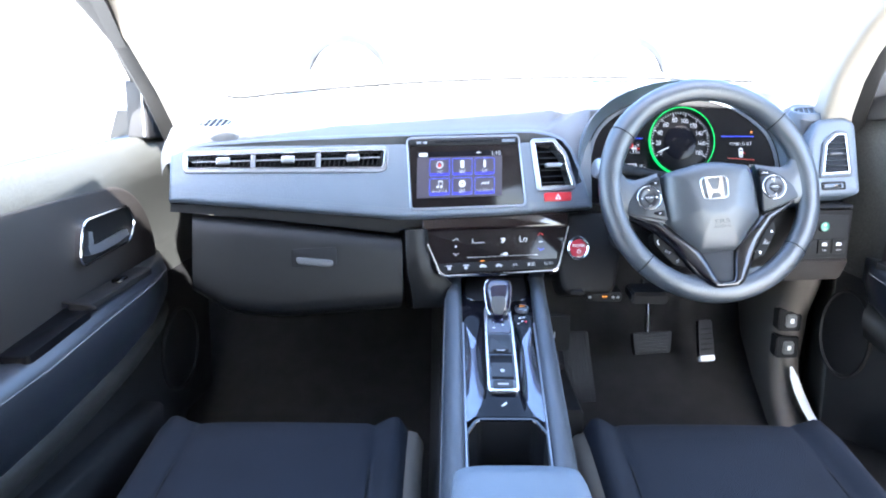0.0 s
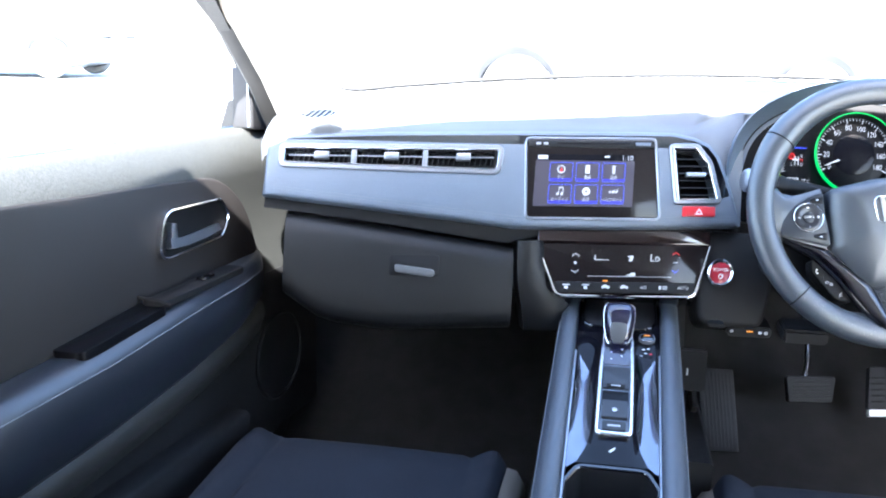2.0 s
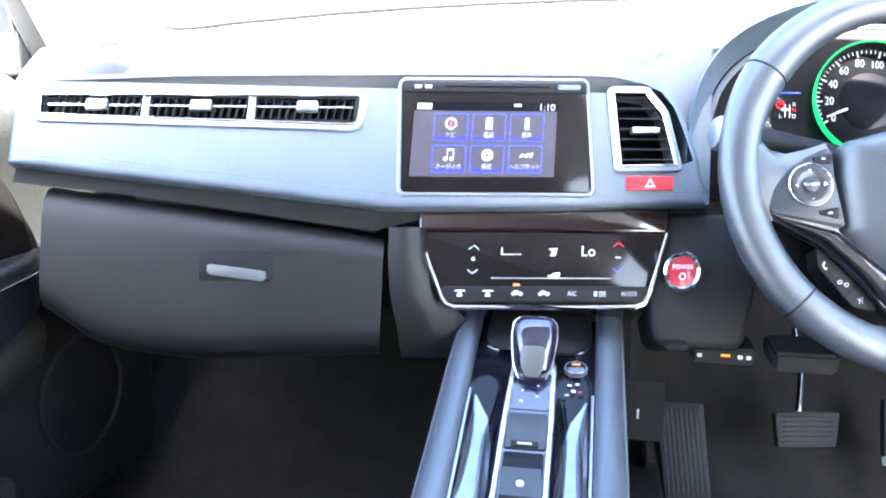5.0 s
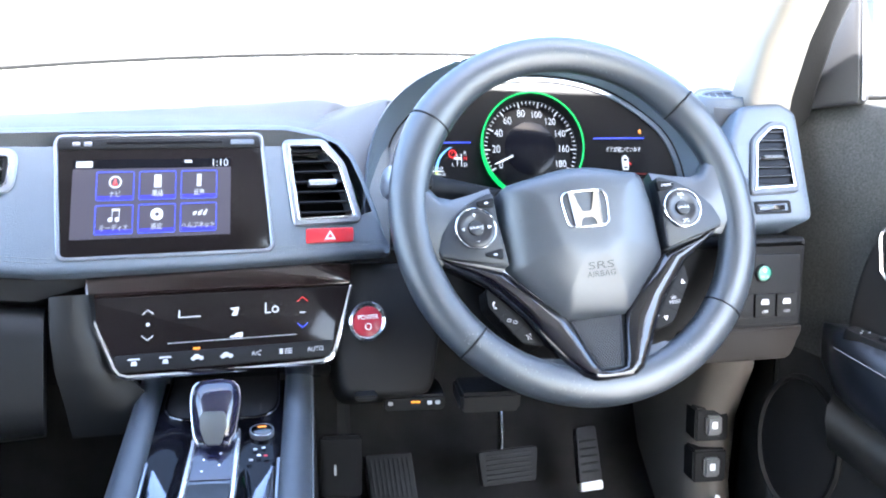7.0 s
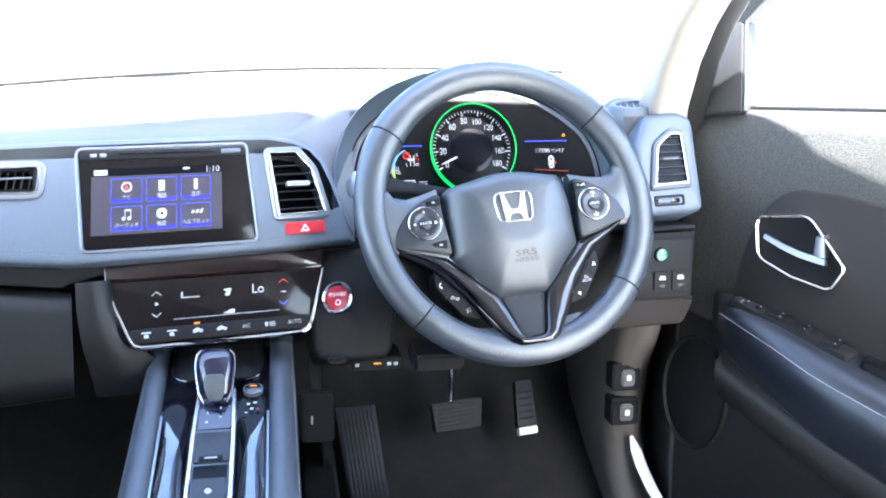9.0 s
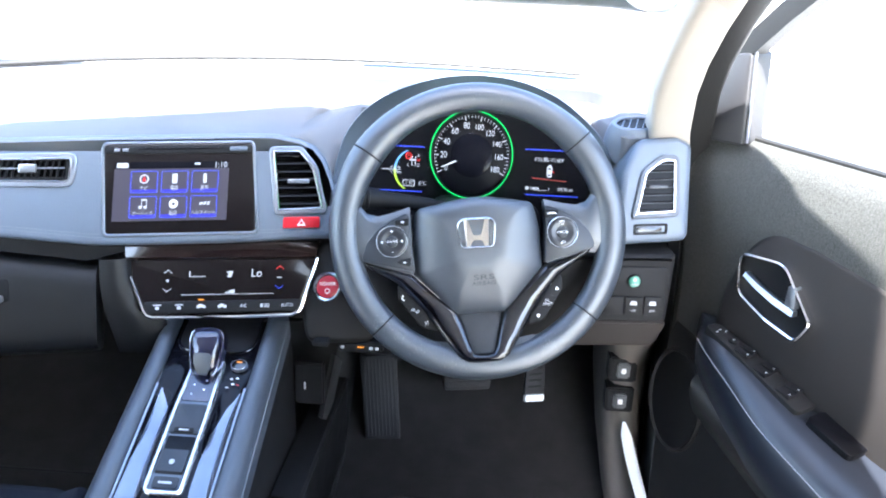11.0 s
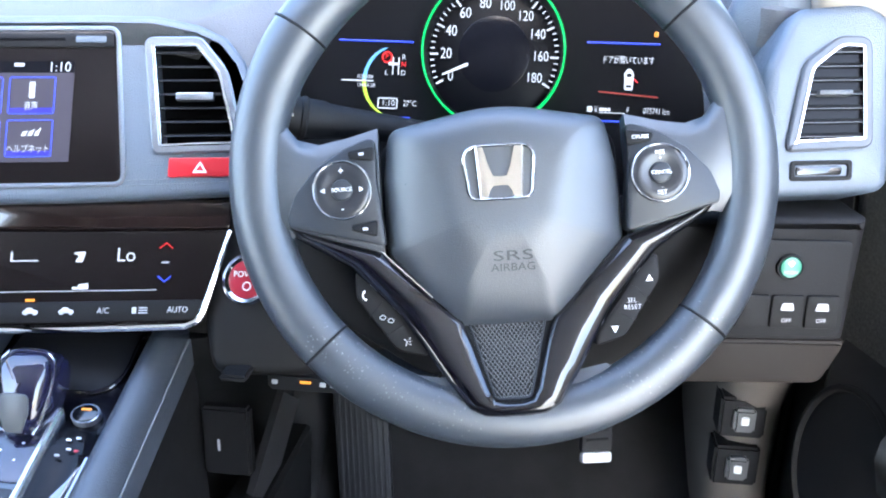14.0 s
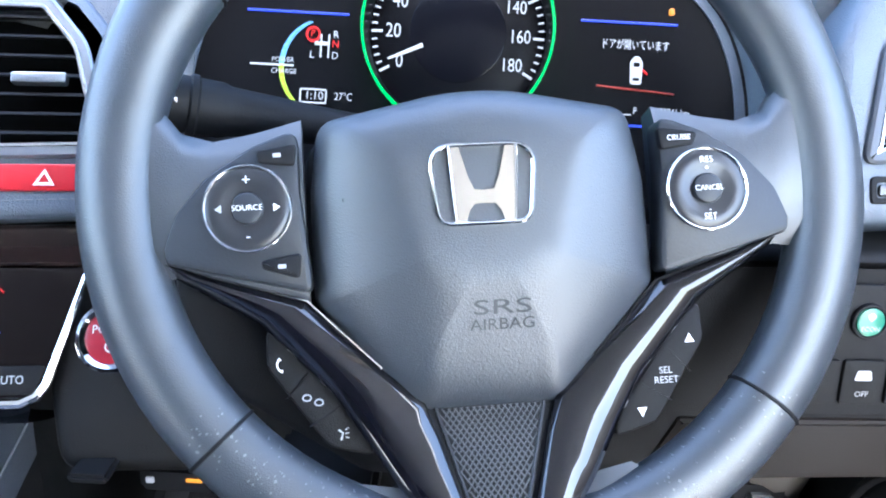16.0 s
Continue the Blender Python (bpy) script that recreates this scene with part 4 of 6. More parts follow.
letters("odometer", "075741 km", D, 0.4735, 0.9665, -0.0104, 0.0068, G_TICK, cl, squeeze=0.72)
letters("fuel_scale", "E", D, 0.4225, 0.9665, -0.0104, 0.0058, G_TICK, cl)
letters("fuel_scale", "F", D, 0.4495, 0.9665, -0.0104, 0.0058, G_TICK, cl)
part("fuel_line", prism(D, [(0.4255, 0.9640), (0.4470, 0.9640), (0.4470, 0.9645), (0.4255, 0.9645)], -0.013, -0.0102, 0.0001), G_TICK, cl)
part("pump_mark", prism(D, rpoly([(0.4150, 0.9645), (0.4190, 0.9645), (0.4200, 0.9670), (0.4185, 0.9690), (0.4150, 0.9690)], 0.0008, 2), -0.013, -0.0102, 0.0001), G_TICK, cl)
for k in range(4):
    part("fuel_segment", prism(D, [(0.4255 + k * 0.0024, 0.9655), (0.4275 + k * 0.0024, 0.9655), (0.4275 + k * 0.0024, 0.968), (0.4255 + k * 0.0024, 0.968)], -0.013, -0.0102, 0.0001), G_WHITE, cl)

# ---- display unit ----
du = thing("display_unit", (-0.065, 0.08, 0.9), "glossy black touch display with a lit blue menu", "display")
so = rpoly([(-0.160, 0.8985), (0.0425, 0.8985), (0.030, 1.0155), (-0.168, 1.0145)], 0.006, 5)
part("trim_ring", frame_ring(S, shrink(so, -0.004), so, -0.003, 0.0022, 0.001), SATIN, du)
part("housing", prism(S, so, -0.02, 0.002, 0.001), TOUCH, du)
slot = part("disc_slot_bar", prism(S, [(-0.1655, 1.0025), (0.0305, 1.0025), (0.0295, 1.0135), (-0.1665, 1.0135)], -0.002, 0.0036, 0.0012), HARD, du)
part("disc_slot", prism(S, rrect(-0.122, 1.0075, -0.008, 1.0102, 0.001), 0.002, 0.0040, 0.0003), BEZEL, slot)
for x in (-0.154, -0.143):
    part("small_key", prism(S, rrect(x, 1.0055, x + 0.0075, 1.0095, 0.001), 0.002, 0.0044, 0.0005), SATIN, slot)
part("eject_key", prism(S, rrect(0.000, 1.0060, 0.024, 1.0112, 0.0015), 0.002, 0.0044, 0.0006), SOFT, slot)


def sx(u, v):
    """A place on the lit screen: u and v from 0 to 1."""
    return lerp(-0.1525, 0.0005, u), lerp(0.9145, 0.992, v)


def srect(u0, v0, u1, v1):
    (a, b), (c, d) = sx(u0, v0), sx(u1, v1)
    return [(a, b), (c, b), (c, d), (a, d)]


lit = part("screen", prism(S, srect(0, 0, 1, 1), 0.001, 0.0024, 0), G_SCREEN, du)
part("status_bar", prism(S, srect(0, 0.885, 1, 1), 0.002, 0.0028, 0), SCREEN, lit)
part("home_key", prism(S, srect(0.02, 0.90, 0.12, 0.98), 0.002, 0.0032, 0.0002), G_TICK, lit)
part("status_mark", prism(S, srect(0.695, 0.945, 0.745, 0.98), 0.002, 0.0032, 0.0001), G_TICK, lit)
letters("clock", "1:10", S, *sx(0.925, 0.935), 0.0029, 0.0105, G_TICK, lit)
names6 = (("ナビ", "電話", "音声") , ("オーディオ", "設定", "ヘルプネット"))
for r in range(2):
    for c in range(3):
        u0, v0 = 0.145 + 0.265 * c, (0.475, 0.05)[r]
        bx = srect(u0, v0, u0 + 0.235, v0 + 0.37)
        tile = part("menu_tile", frame_ring(S, rpoly(bx, 0.002, 3), shrink(rpoly(bx, 0.002, 3), 0.0008), 0.002, 0.0032, 0.0002), G_BLUE, lit)
        part("tile_glow", prism(S, srect(u0 + 0.01, v0 + 0.01, u0 + 0.225, v0 + 0.06), 0.002, 0.0029, 0), G_TILE, tile)
        um, vm = u0 + 0.1175, v0 + 0.235
        a, b = sx(um, vm)
        if r == 0 and c == 0:
            part("icon", frame_ring(S, circle(a, b, 0.0062, 20), circle(a, b, 0.0045, 20), 0.002, 0.0034, 0.0002), G_TICK, tile)
            part("icon_mark", prism(S, [(a - 0.0025, b - 0.003), (a + 0.0025, b - 0.003), (a, b + 0.0035)], 0.002, 0.0035, 0.0002), G_RED, tile)
        elif r == 0:
            w = 0.0035 if c == 1 else 0.0022
            part("icon", prism(S, rrect(a - w, b - 0.006, a + w, b + 0.0065, 0.001), 0.002, 0.0034, 0.0003), G_TICK, tile)
        elif c == 0:
            for dx in (-0.0035, 0.003):
                part("icon", prism(S, circle(a + dx, b - 0.004, 0.0022, 12), 0.002, 0.0034, 0.0002), G_TICK, tile)
                part("icon", prism(S, [(a + dx + 0.0014, b - 0.004), (a + dx + 0.0022, b - 0.004), (a + dx + 0.0022, b + 0.006), (a + dx + 0.0014, b + 0.006)], 0.002, 0.0034, 0.0001), G_TICK, tile)
            part("icon", prism(S, [(a - 0.0021, b + 0.0045), (a + 0.0052, b + 0.0045), (a + 0.0052, b + 0.0065), (a - 0.0021, b + 0.0065)], 0.002, 0.0034, 0.0001), G_TICK, tile)
        elif c == 1:
            part("icon", frame_ring(S, circle(a, b, 0.0062, 10), circle(a, b, 0.0022, 10), 0.002, 0.0034, 0.0003), G_WHITE, tile)
        else:
            for k in range(3):
                part("icon", prism(S, [(a - 0.006 + k * 0.005, b - 0.002), (a - 0.003 + k * 0.005, b - 0.002), (a - 0.001 + k * 0.005, b + 0.002 + k * 0.001), (a - 0.005 + k * 0.005, b + 0.001)], 0.002, 0.0034, 0.0002), G_TICK, tile)
        letters("caption", names6[r][c], S, *sx(um, v0 + 0.075), 0.003, 0.0068, G_TICK, tile, squeeze=0.82)

# ---- climate panel ----
cp = thing("climate_panel", (-0.005, 0.06, 0.78), "glossy black touch climate panel with a chrome lower rim", "climate panel")
ko = rpoly([(-0.108, 0.7795), (0.103, 0.7805), (0.126, 0.853), (-0.142, 0.8535)], [0.014, 0.014, 0.003, 0.003], 6)
part("glass_face", prism(K, ko, -0.03, 0.001, 0.001), TOUCH, cp)
part("brow", prism(K, rpoly([(-0.142, 0.8545), (0.126, 0.854), (0.128, 0.878), (-0.144, 0.874)], 0.003, 2), -0.03, 0.004, 0.003), BROWN, cp, "glossy dark brown brow above the panel")
line = [(-0.1425, 0.853), (-0.127, 0.817), (-0.113, 0.786), (-0.108, 0.7795), (-0.100, 0.7765), (0.0, 0.7760), (0.094, 0.7775), (0.103, 0.781), (0.108, 0.788), (0.117, 0.819), (0.1265, 0.853)]
part("chrome_rim", tube([K(a, b, 0.0015) for a, b in line], [0.0022, 0.0026, 0.003, 0.0032, 0.0032, 0.0032, 0.0032, 0.0032, 0.003, 0.0026, 0.0022], 8), CHROME, cp)
part("button_strip", prism(K, rpoly([(-0.107, 0.7815), (0.101, 0.7825), (0.108, 0.7985), (-0.114, 0.7975)], 0.003, 3), 0, 0.0024, 0.0006), MATT, cp)
part("light_line", prism(K, [(-0.062, 0.8058), (0.068, 0.8062), (0.068, 0.8068), (-0.062, 0.8064)], 0.0005, 0.0014, 0.0001), GREYP, cp)
xs7 = [-0.094, -0.064, -0.033, -0.004, 0.026, 0.056, 0.087]
for i, x in enumerate(xs7):
    body = {4: "A/C", 6: "AUTO"}.get(i)
    if body:
        letters("marking", body, K, x, 0.7905, 0.0025, 0.0068, GREYP, cp, squeeze=0.9)
    else:
        shapes = ([[(x - 0.0062, 0.7922), (x + 0.0062, 0.7922), (x + 0.0050, 0.7938), (x - 0.0050, 0.7938)], [(x - 0.0030, 0.7870), (x + 0.0030, 0.7870), (x + 0.0022, 0.7912), (x - 0.0022, 0.7912)]] if i < 2
                  else [[(x - 0.0064, 0.7892), (x + 0.0064, 0.7892), (x + 0.0056, 0.7915), (x + 0.0026, 0.7920), (x + 0.0008, 0.7936), (x - 0.0028, 0.7936), (x - 0.0044, 0.7918), (x - 0.0062, 0.7912)]] + [[(x + q - 0.0014, 0.7880), (x + q + 0.0014, 0.7880), (x + q + 0.0014, 0.7898), (x + q - 0.0014, 0.7898)] for q in (-0.0038, 0.0038)] if i in (2, 3)
                  else [[(x - 0.0065, 0.7880), (x - 0.0030, 0.7880), (x - 0.0030, 0.7930), (x - 0.0065, 0.7930)]] + [[(x - 0.0012, z), (x + 0.0062, z), (x + 0.0062, z + 0.0009), (x - 0.0012, z + 0.0009)] for z in (0.7880, 0.7900, 0.7920)])
        for pts in shapes:
            part("symbol", prism(K, pts, 0.002, 0.0028, 0.0001), GREYP, cp)
part("lamp", prism(K, rrect(-0.0375, 0.7985, -0.0305, 0.8005, 0.0005), 0.0, 0.0028, 0.0002), G_AMBER, cp)


def chev(x, z, up, m, w=0.0055):
    h = 0.0042 * up
    t = 0.0011 * up
    part("arrow", prism(K, [(x - w, z - h / 2), (x, z + h / 2), (x + w, z - h / 2), (x + w, z - h / 2 - t), (x, z + h / 2 - t), (x - w, z - h / 2 - t)], 0.0005, 0.0014, 0.0001), m, cp)


chev(-0.082, 0.838, 1, G_TICK)
chev(-0.082, 0.812, -1, G_TICK)
part("fan_mark", prism(K, circle(-0.082, 0.8255, 0.0019, 10), 0.0005, 0.0014, 0.0001), G_TICK, cp)
chev(0.074, 0.842, 1, G_RED)
chev(0.074, 0.8145, -1, G_BLUE)
part("dash_mark", prism(K, rrect(0.071, 0.8275, 0.077, 0.8288, 0.0004), 0.0005, 0.0014, 0.0001), GREYP, cp)
part("fan_scale", prism(K, [(-0.052, 0.8300), (-0.030, 0.8300), (-0.030, 0.8309), (-0.052, 0.8309)], 0.0005, 0.0014, 0.0001), G_TICK, cp)
part("fan_scale", prism(K, [(-0.0525, 0.8300), (-0.0510, 0.8300), (-0.0510, 0.8375), (-0.0525, 0.8375)], 0.0005, 0.0014, 0.0001), G_TICK, cp)
part("flow_mark", prism(K, rpoly([(0.000, 0.829), (0.006, 0.829), (0.0085, 0.8375), (-0.003, 0.8365), (0.003, 0.834)], 0.0008, 2), 0.0005, 0.0014, 0.0001), G_TICK, cp)
letters("reading", "Lo", K, 0.0415, 0.834, 0.0012, 0.0155, G_TICK, cp)
part("flow_mark", prism(K, rpoly([(-0.001, 0.8075), (0.012, 0.8075), (0.012, 0.8125), (0.004, 0.8115), (0.004, 0.8095), (-0.001, 0.8095)], 0.0006, 2), 0.0005, 0.0016, 0.0001), G_TICK, cp)

# panel round the start button, and what hangs below it
part("start_panel", prism(K, rpoly([(0.118, 0.862), (0.108, 0.785), (0.118, 0.738), (0.215, 0.735), (0.228, 0.80), (0.222, 0.875), (0.13, 0.878)], [0.01, 0.01, 0.02, 0.02, 0.02, 0.01, 0.01], 4), -0.06, -0.004, 0.008), HARD, dash, "dark lower panel carrying the start button", angle=50)
sb = thing("start_button", tuple(K(0.1435, 0.814)), "round red start button in a chrome ring", "start button")
part("ring", frame_ring(K, circle(0.1435, 0.814, 0.0205, 36), circle(0.1435, 0.814, 0.0158, 36), -0.006, 0.008, 0.0022), CHROME, sb)
cap_ = part("cap", prism(K, circle(0.1435, 0.814, 0.0157, 36), -0.006, 0.006, 0.0018), REDBTN, sb)
letters("marking", "POWER", K, 0.1435, 0.818, 0.0061, 0.0066, WHITE, cap_)
part("power_mark", frame_ring(K, circle(0.1435, 0.8085, 0.0036, 18), circle(0.1435, 0.8085, 0.0027, 18), 0.005, 0.0064, 0.0002), WHITE, cap_)
etc = thing("toll_card_unit", (0.19, 0.1, 0.72), "small black toll card reader with an amber lamp", "card reader")
part("case", box((0.160, 0.085, 0.716), (0.228, 0.15, 0.734), 0.003), MATT, etc)
part("lamp", box((0.190, 0.0835, 0.7255), (0.200, 0.0855, 0.7275), 0.0003), G_AMBER, etc)
for x in (0.165, 0.208, 0.217):
    part("key", box((x, 0.0832, 0.7235), (x + 0.005, 0.0855, 0.7275), 0.0004), GREYP, etc)
part("card_flap", box((0.243, 0.07, 0.716), (0.310, 0.14, 0.738), 0.004), HARD, dash)
part("release_lever", box((0.128, 0.055, 0.738), (0.152, 0.09, 0.744), 0.002), HARD, dash)


# ---- the steering wheel ----
sw = thing("steering_wheel", tuple(WH(0, 0)), "dark grey leather steering wheel with gloss black V spoke", "steering wheel")
N = 96


def rim_ring(a, dr=0.0):
    r0 = 0.1690
    c, s_ = math.cos(a), math.sin(a)
    # a slightly fatter grip at ten and two
    fat = 1.0 + 0.10 * sum(math.exp(-((math.degrees(a) - q + 180) % 360 - 180) ** 2 / 200.0) for q in (38, 142))
    tr, tz = 0.0187 * fat + dr, 0.0160 * fat + dr
    return [WH((r0 + tr * math.cos(2 * math.pi * j / 16)) * c, (r0 + tr * math.cos(2 * math.pi * j / 16)) * s_, tz * math.sin(2 * math.pi * j / 16)) for j in range(16)]


rings = [rim_ring(2 * math.pi * i / N) for i in range(N)]
bm = loft(rings + [rings[0]], True, False)
bmesh.ops.remove_doubles(bm, verts=bm.verts, dist=1e-6)
rim = part("rim", bm, LEATHER, sw, "grey leather-wrapped rim, worn along its lower edge", angle=80)
for ang in (38, 142, 221, 319):
    a = radians(ang)
    g = [rim_ring(a + da, d) for da, d in ((-0.006, 0.0), (-0.003, 0.0009), (0.003, 0.0009), (0.006, 0.0))]
    part("seam", loft(g, True, True), MATT, rim)
for lo, hi, word in ((20, 160, "upper"), (225, 315, "lower")):
    bm = bmesh.new()
    for i in range(150):
        a = 2 * math.pi * i / 150
        if lo < math.degrees(a) < hi:
            r0, r1 = 0.1515, 0.1535
            tube([WH(r0 * math.cos(a), r0 * math.sin(a), 0.004), WH(r1 * math.cos(a + 0.012), r1 * math.sin(a + 0.012), 0.0085)], 0.0005, 5, bm=bm)
    part("stitching", bm, STITCH, rim, "grey cross stitches inside the %s rim" % word)

# pale scuffs where the leather is worn
rng = random.Random(7)
bm = bmesh.new()
for lo, hi, count in ((216, 262, 150), (292, 322, 70), (60, 128, 60)):
    for i in range(count):
        a, ph = radians(rng.uniform(lo, hi)), radians(rng.gauss(95, 26))
        size, ratio = rng.uniform(0.0003, 0.0010), rng.uniform(0.4, 1.0)
        quad = []
        for da, dp in ((-1, 0), (0, -1), (1, 0), (0, 1)):
            aa, pp = a + da * size * ratio / 0.169, ph + dp * size / 0.0175
            r = 0.1690 + 0.0189 * math.cos(pp)
            quad.append(bm.verts.new(WH(r * math.cos(aa), r * math.sin(aa), 0.0162 * math.sin(pp))))
        bm.faces.new(quad)
tagged(part("worn_patch", bm, SCUFF, rim, "pale scuffs on the worn leather"), kind="stuff")

# arms from the rim to the hub
for s in (-1, 1):
    rings = []
    for f, w0, w1, o in ((0.0, -0.052, 0.033, -0.004), (0.3, -0.045, 0.0265, 0.0), (0.55, -0.037, 0.023, 0.002), (0.74, -0.034, 0.027, 0.003), (0.87, -0.036, 0.040, 0.003), (1.0, -0.040, 0.058, 0.0)):
        x = s * lerp(0.085, 0.158, f)
        rings.append([WH(x, w0, o - 0.014), WH(x, w0 - 0.002, o), WH(x, lerp(w0, w1, 0.15), o + 0.007), WH(x, lerp(w0, w1, 0.85), o + 0.007), WH(x, w1 + 0.002, o), WH(x, w1, o - 0.014)])
    part("arm", loft(rings), LEATHER, sw, angle=60)
part("hub_base", prism(WH, rpoly([(-0.085, 0.030), (-0.088, -0.055), (-0.05, -0.115), (0.05, -0.115), (0.085, -0.055), (0.082, 0.030), (0, 0.042)], [0.02, 0.03, 0.02, 0.02, 0.03, 0.02, 0.1], 5), -0.07, -0.024, 0.004), MATT, sw)


# airbag cover: a domed plate with two raised creases
def dome(pts, levels):
    c = Vector((-0.003, -0.025))
    rings = []
    for k, o in levels:
        rings.append([WH(c.x + (a - c.x) * k, c.y + (b - c.y) * k, o + crease(c.x + (a - c.x) * k, c.y + (b - c.y) * k)) for a, b in pts])
    return loft(rings)


def crease(x, z):
    """Flat upper field, sides falling away past the two creases, a lower field leaning back."""
    edge = lerp(0.029, 0.047, max(0.0, min(1.2, (z + 0.046) / 0.072)))
    soft = lambda v, w: 0.5 * (v + math.sqrt(v * v + w * w)) - 0.5 * (math.sqrt(0.03 ** 2 + w * w) - 0.03)
    fall = soft(abs(x + 0.003) - edge, 0.004)
    low = soft(-0.046 - z - 0.10 * abs(x + 0.003), 0.004)
    return -0.33 * max(0.0, fall) - 0.36 * max(0.0, low)


cover = rpoly([(-0.078, 0.031), (-0.004, 0.044), (0.069, 0.032), (0.0765, 0.0), (0.079, -0.051), (0.031, -0.1065), (-0.0405, -0.1065), (-0.083, -0.051), (-0.0825, -0.002)], [0.012, 0.14, 0.012, 0.06, 0.012, 0.014, 0.014, 0.012, 0.06], 8)
levels = [(1.0, -0.045), (1.0, 0.008)] + [(k, 0.010 + 0.020 * math.sqrt(max(0.0, 1 - k ** 7))) for k in [0.995, 0.985, 0.97, 0.95, 0.92] + [0.89 - 0.03 * i for i in range(29)] + [0.01]]
bag = part("airbag_cover", dome(cover, levels), BAG, sw, "domed grained airbag cover", angle=50)
BL = lambda a, b, o=0.0: HUB(a, b, o + 0.0300 + crease(a, b))
# Flat letters toned darker than the cover to read as shaded relief.
letters("shaded_emboss", "SRS", BL, 0.0000, -0.0590, 0.0004, 0.0092, BAGD, bag, squeeze=1.95)
letters("shaded_emboss", "AIRBAG", BL, 0.0000, -0.0665, 0.0004, 0.0072, BAGD, bag, squeeze=1.18)
for x in (-0.064, 0.058):
    part("horn_mark", prism(HUB, rpoly([(x - 0.004, -0.006), (x + 0.003, -0.006), (x + 0.004, -0.009), (x - 0.004, -0.008)], 0.0008, 2), 0.010, 0.0192, 0.0002), BAGD, bag)

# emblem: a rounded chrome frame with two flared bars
EC = Vector((-0.0056, -0.0042))
em_o = rpoly([(EC.x + x, EC.y + z) for x, z in ((-0.0212, -0.0185), (0.0212, -0.0185), (0.0252, 0.0185), (-0.0252, 0.0185))], [0.008, 0.008, 0.012, 0.012], 8)
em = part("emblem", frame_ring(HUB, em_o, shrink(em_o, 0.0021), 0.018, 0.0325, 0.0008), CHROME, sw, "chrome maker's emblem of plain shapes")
for s in (-1, 1):
    bar = [(EC.x + s * x, EC.y + z) for x, z in ((0.0, -0.0088), (0.0046, -0.0090), (0.0070, -0.0120), (0.0088, -0.0172), (0.0135, -0.0172), (0.0152, 0.0168), (0.0104, 0.0168), (0.0070, 0.0035), (0.0044, -0.0026), (0.0, -0.0030))]
    part("emblem_bar", prism(HUB, bar if s > 0 else bar[::-1], 0.018, 0.0318, 0), EMBLEM, em)
    part("emblem_edge", tube([HUB(x, z, 0.0322) for x, z in (bar[4], bar[5])], 0.0007, 6), CHROME, em)

# switch pads on the arms
lp = rpoly([(-0.1480, -0.024), (-0.1425, -0.009), (-0.128, 0.0075), (-0.108, 0.0200), (-0.0862, 0.0285), (-0.0865, 0.0), (-0.0825, -0.0475), (-0.147, -0.031)], [0.004, 0.02, 0.03, 0.03, 0.006, 0.05, 0.004, 0.004], 5)
rp = [(-x - 0.004, z) for x, z in lp]
for s, outline, dc in ((-1, lp, (-0.110, -0.008)), (1, rp, (0.1035, -0.009))):
    pad = part("switch_pad", prism(WH, outline, -0.004, 0.0115, 0.0025), PADM, sw, "dark grey switch pad")
    part("dial_ring", frame_ring(WH, circle(*dc, 0.0200, 40), circle(*dc, 0.0186, 40), 0.008, 0.0150, 0.0006), CHROME, pad)
    part("dial", loft([[WH(a, b, o) for a, b in circle(*dc, r, 36)] for r, o in ((0.0186, 0.010), (0.0186, 0.0138), (0.0165, 0.0150), (0.012, 0.0142), (0.0082, 0.0132))]), DIAL, pad, "glossy black four-way dial", angle=60)
    part("dial_button", prism(WH, circle(*dc, 0.0072, 28), 0.010, 0.0158, 0.0014), PADM, pad)
    words = (("SOURCE", 0, 0, 0.0036), ("+", 0, 0.0125, 0.007), ("-", 0, -0.0125, 0.007)) if s < 0 else (("CANCEL", 0, 0, 0.0036), ("RES", 0, 0.0135, 0.0042), ("+", 0, 0.0095, 0.004), ("SET", 0, -0.0135, 0.0042), ("-", 0, -0.0100, 0.004))
    for w, dx, dz, size in words:
        letters("marking", w, WH, dc[0] + dx, dc[1] + dz, 0.0160 if dz == 0 else 0.0150, size, WHITE, pad)
    if s < 0:
        for d in (-1, 1):
            part("arrow_mark", prism(WH, [(dc[0] + d * 0.0115, dc[1] - 0.0018), (dc[0] + d * 0.0115, dc[1] + 0.0018), (dc[0] + d * 0.0145, dc[1])], 0.012, 0.0152, 0.0001), WHITE if d > 0 else GREYP, pad)
        for z0, z1, sk in ((0.0105, 0.0205, 0.003), (-0.0405, -0.0290, -0.003)):
            b = part("pad_button", prism(WH, rpoly([(-0.1045, z0 + 0.002 if sk > 0 else z0 + 0.005), (-0.0885, z0), (-0.0870, z1), (-0.1055, z1 - (0.0025 if sk > 0 else 0.003))], 0.002, 3), 0.009, 0.0135, 0.0012), MATT, pad)
            part("symbol", prism(WH, rrect(-0.0978, (z0 + z1) / 2 - 0.0009, -0.0942, (z0 + z1) / 2 + 0.0010, 0.0005), 0.012, 0.0138, 0.0001), GREYP, b)
    else:
        b = part("pad_button", prism(WH, rpoly([(0.0825, 0.0105), (0.0985, 0.0125), (0.1015, 0.0185), (0.0815, 0.0215)], 0.002, 3), 0.009, 0.0135, 0.0012), MATT, pad)
        letters("marking", "CRUISE", WH, 0.0915, 0.0158, 0.0136, 0.0036, WHITE, b)

